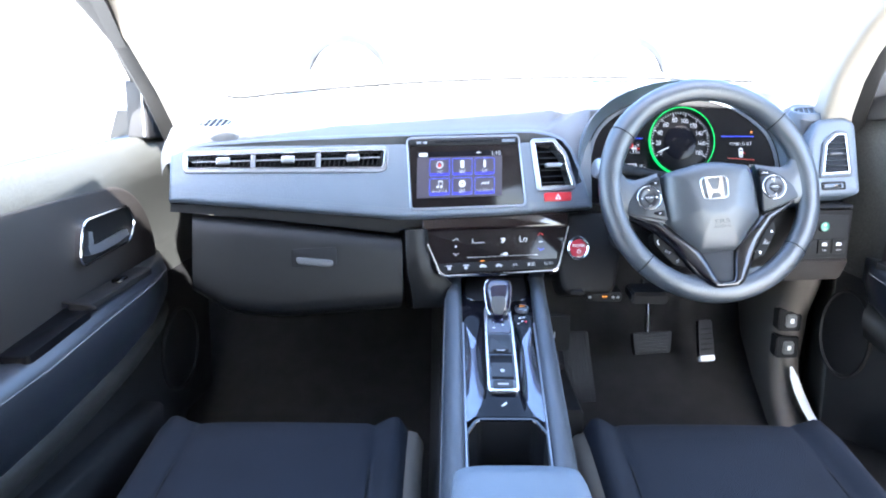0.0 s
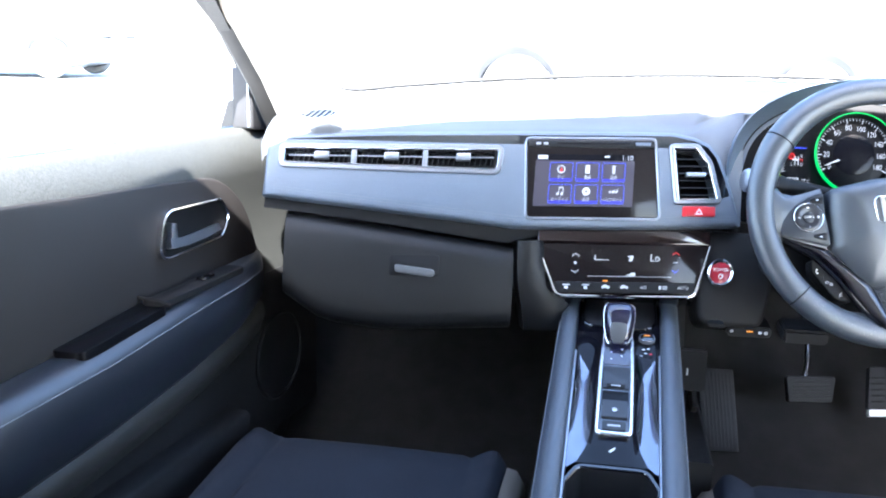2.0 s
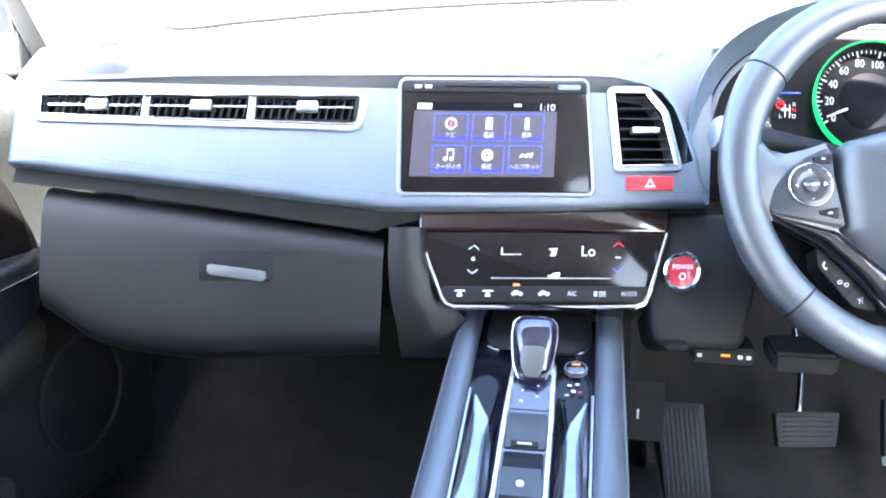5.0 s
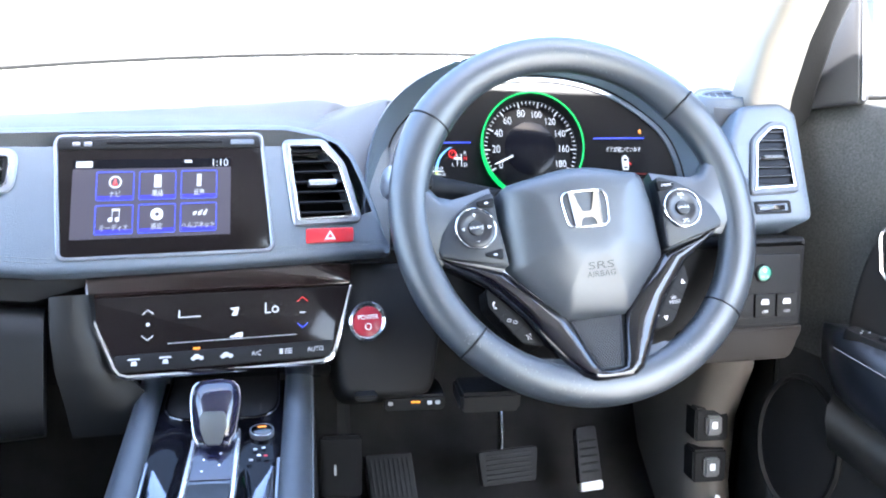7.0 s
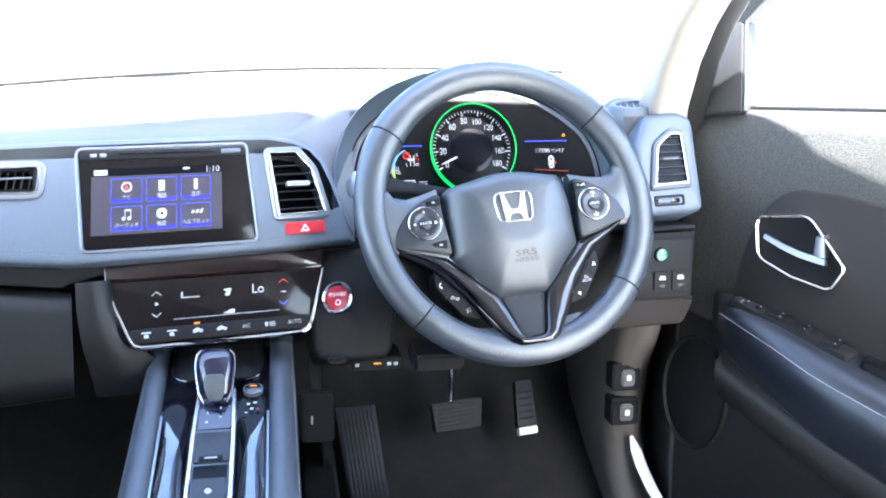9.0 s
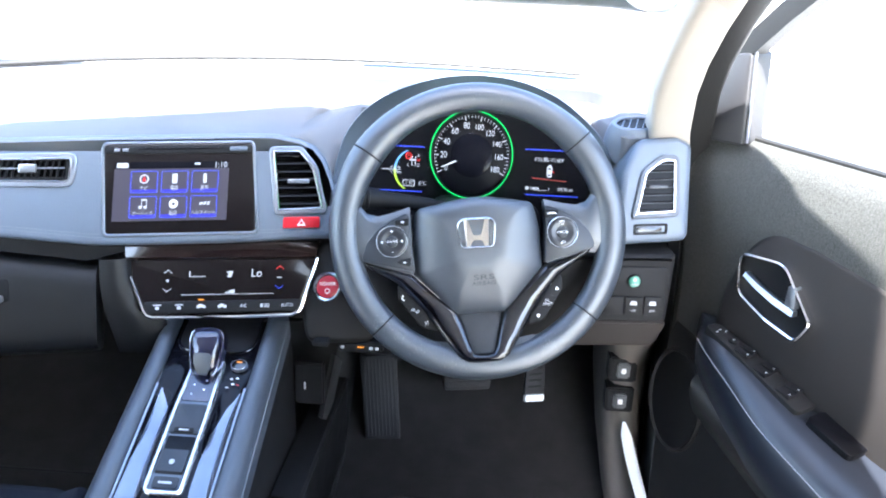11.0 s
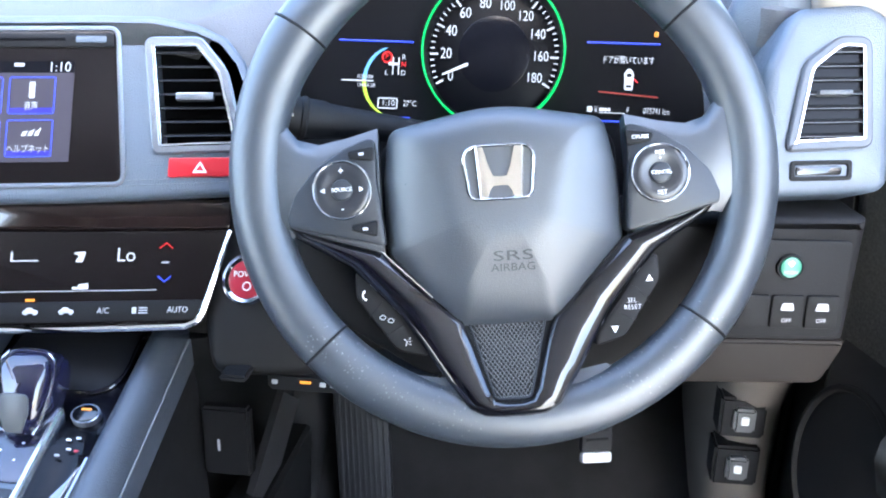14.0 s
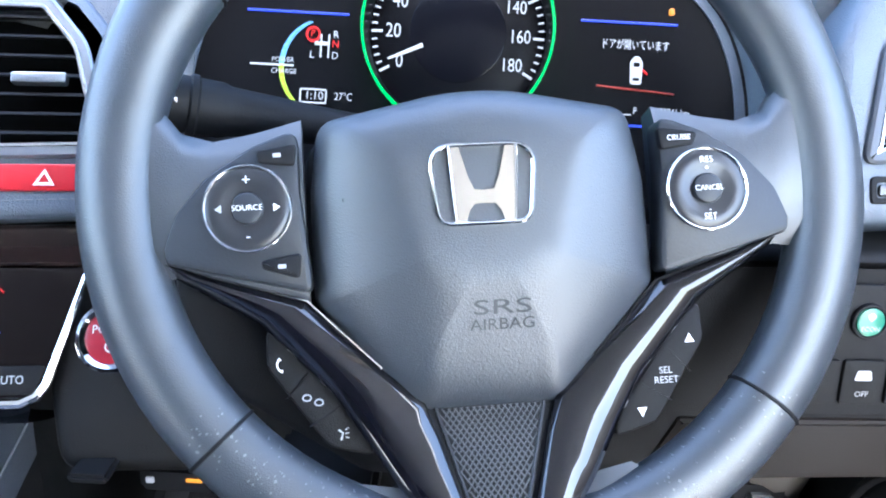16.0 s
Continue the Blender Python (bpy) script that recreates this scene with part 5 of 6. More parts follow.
# the gloss black V spoke and its mesh insert
def WV(a, b, o=0.0):
    """The wheel's face, rising towards the lower rim."""
    return WH(a, b, o + 0.0125 * min(1.0, max(0.0, (-b - 0.105) / 0.05)))



v_out = [(0.144, -0.0315), (0.1405, -0.037), (0.1035, -0.060), (0.072, -0.094), (0.058, -0.116), (0.045, -0.137), (0.030, -0.158), (0.0205, -0.1635), (0.010, -0.1645)]
v_in = [(0.1435, -0.0300), (0.124, -0.0375), (0.0825, -0.0505), (0.0500, -0.0835), (0.0310, -0.1005), (0.0255, -0.115), (0.0165, -0.146), (0.0120, -0.1535), (0.004, -0.1548)]
flip = lambda pts, s: [(s * x - 0.004, z) for x, z in pts]
rows_v = list(zip(flip(v_out, -1), flip(v_in, -1))) + list(zip(flip(v_out, 1), flip(v_in, 1)))[::-1]
rings = []
for (a, b), (c, d) in rows_v:
    rings.append([WV(a, b, -0.012), WV(a, b, 0.0025), WV(lerp(a, c, 0.12), lerp(b, d, 0.12), 0.0048), WV(lerp(a, c, 0.3), lerp(b, d, 0.3), 0.0066), WV(lerp(a, c, 0.5), lerp(b, d, 0.5), 0.0073), WV(lerp(a, c, 0.7), lerp(b, d, 0.7), 0.0066), WV(lerp(a, c, 0.92), lerp(b, d, 0.92), 0.0046), WV(c, d, 0.0025), WV(c, d, -0.012)])
sp = part("v_spoke", loft(rings), PIANO, sw, "gloss black V-shaped lower spoke", angle=60)
# Left edge only in chrome, painting the gloss highlight; right edge black.
for s in (-1, 1):
    part("chrome_edge", tube([WV(a, b, 0.0030) for a, b in flip(v_in[:4], s)], 0.0008, 6), CHROME if s < 0 else HARD, sp)
bm = prism(WV, rpoly([(-0.036, -0.100), (0.028, -0.100), (0.0115, -0.156), (-0.0195, -0.156)], 0.003, 3), -0.010, -0.0015, 0)
mesh_plate = part("mesh_insert", bm, MATT, sw, "black honeycomb mesh insert")
bm = bmesh.new()
for i in range(-26, 27):
    for sgn in (-1, 1):
        pts = []
        for k in range(0, 13):
            z = -0.104 - k * 0.0041
            x = -0.0035 + i * 0.0029 + sgn * (k - 6) * 0.0030
            half = lerp(0.0258, 0.0112, (-0.104 - z) / 0.049)
            if abs(x + 0.0045) <= half:
                pts.append(WV(x, z, -0.0008))
        if len(pts) > 1:
            tube(pts, 0.00042, 4, bm=bm)
part("wire_mesh", bm, MESHW, mesh_plate)
mo = rpoly([(-0.0315, -0.101), (0.0225, -0.101), (0.0080, -0.1535), (-0.0170, -0.1535)], [0.002, 0.002, 0.005, 0.005], 4)
part("mesh_border", frame_ring(WV, mo, shrink(mo, 0.0016), -0.003, 0.0002, 0.0004), PADM, mesh_plate)
rings = [[WH(x, z, o) for x, z, o in ((-0.068, -0.1345, 0.001), (-0.047, -0.138, 0.003), (-0.028, -0.150, 0.0), (0.02, -0.150, 0.0), (0.039, -0.138, 0.003), (0.060, -0.1345, 0.001))], [WH(x, z, o) for x, z, o in ((-0.085, -0.143, 0.004), (-0.055, -0.160, 0.012), (-0.028, -0.168, 0.014), (0.02, -0.168, 0.014), (0.047, -0.160, 0.012), (0.077, -0.143, 0.004))]]
part("lower_bridge", loft(rings, close=False), LEATHER, sw, angle=80)

# button pods below the arms
for s in (-1, 1):
    m = lambda pts: [(s * x - 0.002, z) for x, z in pts]
    po = rpoly(m([(0.104, -0.062), (0.1045, -0.080), (0.078, -0.118), (0.056, -0.124), (0.060, -0.112), (0.096, -0.064)]), [0.004, 0.010, 0.010, 0.004, 0.004, 0.004], 4)
    pod = part("button_pod", prism(WH, po, -0.030, -0.004, 0.002), HARD, sw)
    cuts = m([(0.097, -0.079), (0.084, -0.096), (0.071, -0.1125)])
    for k, (x, z) in enumerate(cuts):
        if s < 0:
            if k == 0:
                part("phone_mark", tube([WH(x + 0.0026 * math.cos(q), z + 0.0030 * math.sin(q), -0.0036) for q in [radians(110 + 16 * i) for i in range(11)]], [0.0009, 0.0009, 0.0006, 0.0005, 0.0005, 0.0005, 0.0005, 0.0005, 0.0006, 0.0009, 0.0009], 6), WHITE, pod)
            elif k == 1:
                for dx in (-0.0028, 0.0026):
                    part("link_mark", tube([WH(x + dx + 0.0019 * math.cos(q), z - dx * 0.45 + 0.0014 * math.sin(q), -0.0037) for q in [radians(24 * i) for i in range(15)]], 0.0004, 5, close=True), GREYP, pod)
            else:
                part("voice_mark", tube([WH(x - 0.0022, z + 0.0022, -0.0037), WH(x - 0.0002, z + 0.0006, -0.0037), WH(x - 0.0012, z - 0.0026, -0.0037)], 0.0005, 5), GREYP, pod)
                for dz in (-0.0012, 0.0004, 0.0020):
                    part("voice_mark", tube([WH(x + 0.0008, z + dz, -0.0037), WH(x + 0.0026, z + dz * 1.5, -0.0037)], 0.0003, 5), GREYP, pod)
        elif k == 1:
            letters("marking", "SEL\nRESET", WH, x, z, -0.0036, 0.0046, GREYP, pod)
        else:
            d = 1 if k == 0 else -1
            part("arrow_mark", prism(WH, [(x - 0.0025, z - 0.002 * d), (x + 0.0025, z - 0.002 * d), (x, z + 0.0025 * d)], -0.005, -0.0034, 0.0001), WHITE, pod)
    for f in (0.34, 0.67):
        a, b = Vector(m([(0.100, -0.066)])[0]).lerp(Vector(m([(0.058, -0.116)])[0]), f), Vector(m([(0.107, -0.082)])[0]).lerp(Vector(m([(0.076, -0.121)])[0]), f)
        part("gap", tube([WH(a.x, a.y, -0.0042), WH(b.x, b.y, -0.0042)], 0.0005, 5), BEZEL, pod)
part("column_shroud", loft([[Vector((0.357 + x * k, 0.0 + dy, 0.0)) + Vector((0, 0, z * k + dz)) for x, z in rpoly([(-0.06, -0.05), (0.06, -0.05), (0.065, 0.035), (-0.065, 0.035)], 0.02, 4)] for k, dy, dz in ((0.8, 0.075, 0.925), (1.0, 0.10, 0.915), (1.1, 0.20, 0.90))]), HARD, dash, "black steering column shroud", angle=60)

# indicator stalk
st = thing("indicator_stalk", (0.20, 0.05, 0.96), "black indicator stalk with a silver-marked end", "stalk")
p0, p1 = Vector((0.31, 0.11, 0.945)), Vector((0.163, 0.062, 0.970))
part("lever", tube([p0.lerp(p1, f) for f in (0, 0.3, 0.55, 0.6, 0.62, 0.86)], [0.009, 0.011, 0.013, 0.0135, 0.0150, 0.0160], 20), MATT, st)
part("knob", tube([p0.lerp(p1, f) for f in (0.865, 0.88, 0.97, 1.0, 1.015)], [0.0150, 0.0170, 0.0180, 0.0155, 0.008], 24), SATIN, st, "pale end knob with markings")
for k in range(3):
    q = p0.lerp(p1, 0.68 + 0.07 * k) + Vector((0, -0.0152, 0.004))
    part("symbol", box(q - Vector((0.0015, 0.0006, 0.0022)), q + Vector((0.0015, 0.0006, 0.0022)), 0.0003), WHITE, st)
for k in range(6):
    a = radians(-160 + 28 * k)
    q = p0.lerp(p1, 0.93) + Vector((0, 0.0180 * math.cos(a), 0.0180 * math.sin(a)))
    part("knob_mark", box(q - Vector((0.0038, 0.0010, 0.0010)), q + Vector((0.0038, 0.0010, 0.0010)), 0.0004), WHITE if k % 2 else MATT, st)
part("collar", tube([p0.lerp(p1, f) for f in (0.70, 0.71, 0.73, 0.74)], [0.0150, 0.0168, 0.0168, 0.0150], 20), HARD, st)


# ---- the centre console ----
cons = thing("centre_console", (0, -0.15, 0.4), "gloss black centre console between padded side rails", "console")
YS = [0.12, 0.10, 0.06, 0.0, -0.06, -0.12, -0.18, -0.24, -0.30, -0.36, -0.42, -0.50]
for s in (-1, 1):
    rings, low = [], []
    for y in YS:
        w = lerp(0.096, 0.104, min(1, (0.1 - y) / 0.45))
        z = con(0, y).z
        rings.append([(s * 0.066, y, z - 0.03), (s * 0.066, y, z + 0.002), (s * 0.069, y, z + 0.009), (s * 0.076, y, z + 0.0125), (s * 0.085, y, z + 0.0115), (s * (w - 0.003), y, z + 0.003), (s * w, y, z - 0.012), (s * (w + 0.001), y, z - 0.040), (s * 0.066, y, z - 0.040)])
        low.append([(s * 0.07, y, z - 0.039), (s * (w - 0.001), y, z - 0.039), (s * (w + 0.003), y, z - 0.06), (s * (w + 0.006), y, min(z - 0.12, 0.56)), (s * (w + 0.006), y, 0.40), (s * 0.07, y, 0.40)])
    part("side_panel", loft(low), HARD, cons, "black plastic console side", angle=60)
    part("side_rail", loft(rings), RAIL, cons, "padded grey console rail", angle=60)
    part("stitching", tube([(s * (lerp(0.0965, 0.1045, min(1, (0.1 - y) / 0.45))), y, con(0, y).z - 0.011) for y in YS], 0.0009, 6), STITCH, cons)
# gloss deck with a shallow scoop on each side of the centre strip
rings = []
for y in [0.10, 0.07, 0.04, 0.01] + [-0.01 - 0.018 * i for i in range(13)]:
    q = min(1.0, max(0.0, (0.0 - y) / 0.235))
    depth = 0.0115 * (math.sin(math.pi / 2 * q / 0.28) if q < 0.28 else math.cos(math.pi / 2 * (q - 0.28) / 0.72))
    row = []
    for x in [-0.067 + 0.134 * i / 26 for i in range(27)]:
        g = max(0.0, 1 - ((abs(x) - 0.0465) / 0.0205) ** 2)
        row.append(con(x, y, -depth * g))
    rings.append(row)
part("deck", loft(rings, close=False), CONSB, cons, "gloss black console deck with scooped sides", angle=80)
# Bright inlays that paint the sky's reflection onto the black scoops.
for s in (-1, 1):
    rows = []
    for i in range(19):
        y = lerp(-0.022, -0.236, i / 18)
        q = min(1.0, max(0.0, -y / 0.235))
        depth = 0.0115 * (math.sin(math.pi / 2 * q / 0.28) if q < 0.28 else math.cos(math.pi / 2 * (q - 0.28) / 0.72))
        xi = table(-y, [(0.022, 0.058), (0.045, 0.043), (0.08, 0.035), (0.13, 0.0315), (0.17, 0.0320), (0.20, 0.038), (0.225, 0.048), (0.236, 0.060)])
        xo = table(-y, [(0.022, 0.0595), (0.07, 0.0605), (0.16, 0.0625), (0.236, 0.0625)])
        row = []
        for k in range(9):
            x = lerp(xi, xo, k / 8)
            row.append(con(s * x, y, -depth * max(0.0, 1 - ((x - 0.0465) / 0.0205) ** 2) + 0.0007))
        rows.append(row)
    part("scoop", loft(rows, close=False), SHEEN, cons, "scoop inlay painting the sky's reflection", angle=80)
TP = axes((0, 0, 0.7146), (1, 0, 0), (0, 0.9220, 0.3872))          # the console's top: x, and length along the slope


def ty(y):
    return y / 0.9220


ring_o = rpoly([(-0.0270, ty(-0.180)), (0.0270, ty(-0.180)), (0.0265, ty(-0.05)), (0.0240, ty(0.022)), (-0.0240, ty(0.022)), (-0.0265, ty(-0.05))], [0.012, 0.012, 0.05, 0.004, 0.004, 0.05], 6)
part("chrome_surround", frame_ring(TP, ring_o, shrink(ring_o, 0.0058), -0.004, 0.007, 0.0015), BRIGHT, cons, "polished chrome strip round the shift panel")
inner = shrink(ring_o, 0.0048)
part("shift_panel", prism(TP, inner, -0.010, 0.0035, 0.0006), SOFT, cons, "grey panel inside the chrome strip")
part("shift_gate", prism(TP, rrect(-0.0205, ty(-0.045), 0.0205, ty(0.018), 0.003), 0.002, 0.0052, 0.001), BLUEG, cons, "dark blue gloss shift gate with white markings")
for k in range(4):
    part("gate_mark", prism(TP, rrect(-0.010 + (k % 2) * 0.016, ty(-0.035) + k * 0.008, -0.008 + (k % 2) * 0.016, ty(-0.035) + k * 0.008 + 0.0018, 0.0004), 0.005, 0.0056, 0.0001), WHITE, cons)
part("park_button", prism(TP, rrect(-0.0205, ty(-0.095), 0.0205, ty(-0.050), 0.003), 0.002, 0.0062, 0.0016), PADM, cons)
pbt = part("park_key", prism(TP, rrect(-0.014, ty(-0.094), 0.014, ty(-0.087), 0.002), 0.004, 0.0078, 0.001), HARD, cons)
part("marking", prism(TP, rrect(-0.007, ty(-0.0918), 0.007, ty(-0.0896), 0.0005), 0.006, 0.0082, 0.0001), GREYP, pbt)
part("brake_recess", prism(TP, rrect(-0.0195, ty(-0.126), 0.0195, ty(-0.098), 0.003), 0.002, 0.0040, 0.0002), BEZEL, cons)
epb = part("parking_brake_switch", loft([[TP(x, ty(y), o) for x, y, o in ((-0.0185, -0.123, 0.004), (-0.0185, -0.120, 0.0085), (-0.0185, -0.150, 0.0075), (-0.0185, -0.152, 0.004))], [TP(x, ty(y), o) for x, y, o in ((0.0185, -0.123, 0.004), (0.0185, -0.120, 0.0085), (0.0185, -0.150, 0.0075), (0.0185, -0.152, 0.004))]]), PADM, cons, "grey parking brake switch")
part("marking", prism(TP, circle(0, ty(-0.137), 0.0038, 16), 0.006, 0.0085, 0.0001), GREYP, epb)
hold = part("brake_hold_key", prism(TP, rrect(-0.017, ty(-0.172), 0.017, ty(-0.156), 0.003), 0.002, 0.0062, 0.001), PADM, cons)
part("marking", prism(TP, rrect(-0.009, ty(-0.166), 0.009, ty(-0.163), 0.0006), 0.005, 0.0066, 0.0001), GREYP, hold)
part("deck_mark", prism(TP, rpoly([(-0.006, ty(-0.205)), (-0.003, ty(-0.206)), (0.004, ty(-0.199)), (0.003, ty(-0.197)), (-0.002, ty(-0.2015))], 0.0005, 2), 0.0, 0.001, 0.0001), WHITE, cons)
eb = part("mode_button", prism(TP, circle(0.0455, ty(0.018), 0.0115, 24, 0.009), 0.0, 0.007, 0.002), PIANO, cons, "round drive mode button")
part("button_ring", frame_ring(TP, circle(0.0455, ty(0.018), 0.0125, 24, 0.010), circle(0.0455, ty(0.018), 0.0110, 24, 0.0085), 0.0, 0.006, 0.0005), SATIN, eb)
part("mode_lamp", prism(TP, rrect(0.041, ty(0.020), 0.050, ty(0.022), 0.0008), 0.006, 0.0074, 0.0001), G_AMBER, eb)
for k, (x, y, m) in enumerate(((0.040, -0.004, WHITE), (0.048, -0.002, WHITE), (0.044, -0.012, WHITE), (0.051, -0.013, RED), (0.037, -0.018, GREYP))):
    part("gate_mark", prism(TP, rrect(x - 0.002, ty(y), x + 0.002, ty(y) + 0.0015, 0.0004), 0.0, 0.0012, 0.0001), m, cons)
part("front_tray", prism(TP, rpoly([(-0.062, ty(0.040)), (0.062, ty(0.040)), (0.058, ty(0.115)), (-0.058, ty(0.115))], [0.03, 0.03, 0.01, 0.01], 6), -0.012, 0.0012, 0.0006), MATT, cons, "shallow black tray ahead of the shifter")
part("tray_rim", frame_ring(TP, rpoly([(-0.063, ty(0.038)), (0.063, ty(0.038)), (0.059, ty(0.116)), (-0.059, ty(0.116))], [0.03, 0.03, 0.01, 0.01], 6), rpoly([(-0.060, ty(0.041)), (0.060, ty(0.041)), (0.056, ty(0.113)), (-0.056, ty(0.113))], [0.03, 0.03, 0.01, 0.01], 6), -0.004, 0.004, 0.001), PIANO, cons)
part("fascia", loft([[(x, y, z) for x in (-0.125, -0.09, 0, 0.09, 0.118)] for y, z in ((0.055, 0.782), (0.075, 0.772), (0.10, 0.762), (0.125, 0.755))], close=False), PIANO, cons)
# open bin with raised rim
bo = rpoly([(-0.060, ty(-0.36)), (0.060, ty(-0.36)), (0.060, ty(-0.262)), (0.044, ty(-0.236)), (-0.044, ty(-0.236)), (-0.060, ty(-0.262))], [0.01, 0.01, 0.012, 0.012, 0.012, 0.012], 4)
part("bin_rim", frame_ring(TP, shrink(bo, -0.007), bo, -0.01, 0.003, 0.0015), PIANO, cons)
part("bin_wall", loft([[TP(a, b, 0.0) for a, b in bo], [Vector((a * 0.96, b * 0.922, 0.50)) for a, b in bo]], cap=False), MATT, cons, "deep black storage bin")
part("bin_floor", prism(axes((0, 0, 0.505), (1, 0, 0), (0, 1, 0)), [(a * 0.97, b * 0.922) for a, b in bo], -0.01, 0.001, 0), MATT, cons)
for s in (-1, 1):
    part("chrome_line", tube([(s * 0.0645, y, con(0, y).z + 0.003) for y in [-0.02 - 0.03 * i for i in range(12)]], 0.0017, 6), SATIN, cons)
part("side_pocket", loft([[(0.108, y, 0.42), (0.150, y, 0.42), (0.155, y, z), (0.150, y, z + 0.004), (0.108, y, z + 0.004)] for y, z in ((0.30, 0.56), (0.16, 0.56), (-0.06, 0.56))]), HARD, cons, "lower side of the console in the footwell")
us = part("usb_panel", box((0.104, 0.108, 0.616), (0.152, 0.122, 0.688), 0.003), MATT, cons, "black socket panel with a white mark")
part("usb_mark", box((0.1195, 0.1072, 0.643), (0.1220, 0.1085, 0.655), 0.0003), GREYP, us)

knob = thing("shift_knob", tuple(con(0, 0.0)), "glossy shift knob with a chrome collar", "shift knob")
KN = axes((0, 0.012, 0.7375), (1, 0, 0), (0, 0.50, 0.866))
part("stem", tube([(0, 0.006, 0.712), (0, 0.008, 0.735)], [0.012, 0.011], 16), HARD, knob)
rings = []
for b, w, d in ((-0.028, 0.012, 0.011), (-0.024, 0.019, 0.017), (-0.014, 0.0235, 0.021), (0.0, 0.0262, 0.0238), (0.014, 0.0282, 0.0248), (0.025, 0.0285, 0.0242), (0.033, 0.0270, 0.0215), (0.039, 0.0215, 0.0165), (0.042, 0.0115, 0.0090)):
    rings.append([KN(0.88 * w * math.copysign(abs(math.cos(a)) ** 0.6, math.cos(a)), b, d * math.copysign(abs(math.sin(a)) ** 0.6, math.sin(a))) for a in [2 * math.pi * i / 32 for i in range(32)]])
part("grip", loft(rings), BLUEG, knob, "dark glossy grip", angle=80)
plate_o = rpoly([(-0.0085, -0.0255), (0.0085, -0.0255), (0.0150, -0.010), (0.0145, 0.005), (-0.0145, 0.005), (-0.0150, -0.010)], [0.005, 0.005, 0.01, 0.007, 0.007, 0.01], 5)
part("face_plate", prism(lambda a, b, o=0.0: KN(0.88 * a, b, 0.0165 + 0.30 * (b + 0.025) + o), plate_o, -0.004, 0.0012, 0.001), GRIPM, knob, "matt grey thumb plate")
for s in (-1, 1):
    part("chrome_edge", tube([KN(s * 0.88 * w, b, 0.012) for b, w in ((-0.026, 0.0165), (-0.014, 0.0232), (0.0, 0.0258), (0.014, 0.0278), (0.025, 0.0280), (0.033, 0.0262), (0.0385, 0.0200))], 0.0006, 6), CHROME, knob, "thin chrome line")

fob = thing("key_fob", (0.02, -0.29, 0.506), "black key fob lying in the console bin", "key")
part("case", prism(axes((0.012, -0.285, 0.507), (0.95, -0.25, 0), (0.25, 0.95, 0)), rrect(-0.034, -0.018, 0.034, 0.018, 0.010), 0, 0.013, 0.004), MATT, fob)
for x in (-0.018, -0.004):
    part("button", prism(axes((0.012, -0.285, 0.507), (0.95, -0.25, 0), (0.25, 0.95, 0)), rrect(x, -0.008, x + 0.011, 0.008, 0.002), 0.01, 0.0145, 0.001), SATIN, fob)
part("strap_loop", tube([(0.05 + 0.012 * math.cos(a * 0.5), -0.30 + 0.012 * math.sin(a * 0.5), 0.512) for a in range(13)], 0.0025, 6), SATIN, fob)

lean = Matrix(((0.95, 0, 0, -0.0085), (0, 1.05, 0, -0.0136), (0, -0.055, 1, 0.0031), (0, 0, 0, 1)))
for root in (cons, knob, fob):
    for child in root.children_recursive:
        child.data.transform(lean)

lid = thing("armrest_lid", (0, -0.45, 0.5), "pale grey padded console armrest lid", "armrest")
rings = []
for y, w, zt, h in ((-0.365, 0.070, 0.600, 0.012), (-0.370, 0.083, 0.612, 0.035), (-0.385, 0.090, 0.622, 0.05), (-0.42, 0.093, 0.628, 0.06), (-0.55, 0.095, 0.630, 0.06), (-0.74, 0.095, 0.630, 0.06)):
    rings.append([(w * math.copysign(abs(math.cos(a)) ** 0.45, math.cos(a)), y, zt - h / 2 + h / 2 * math.copysign(abs(math.sin(a)) ** 0.55, math.sin(a))) for a in [2 * math.pi * i / 28 for i in range(28)]])
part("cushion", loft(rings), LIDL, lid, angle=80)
part("base", box((-0.085, -0.74, 0.40), (0.085, -0.375, 0.585), 0.01), HARD, lid)


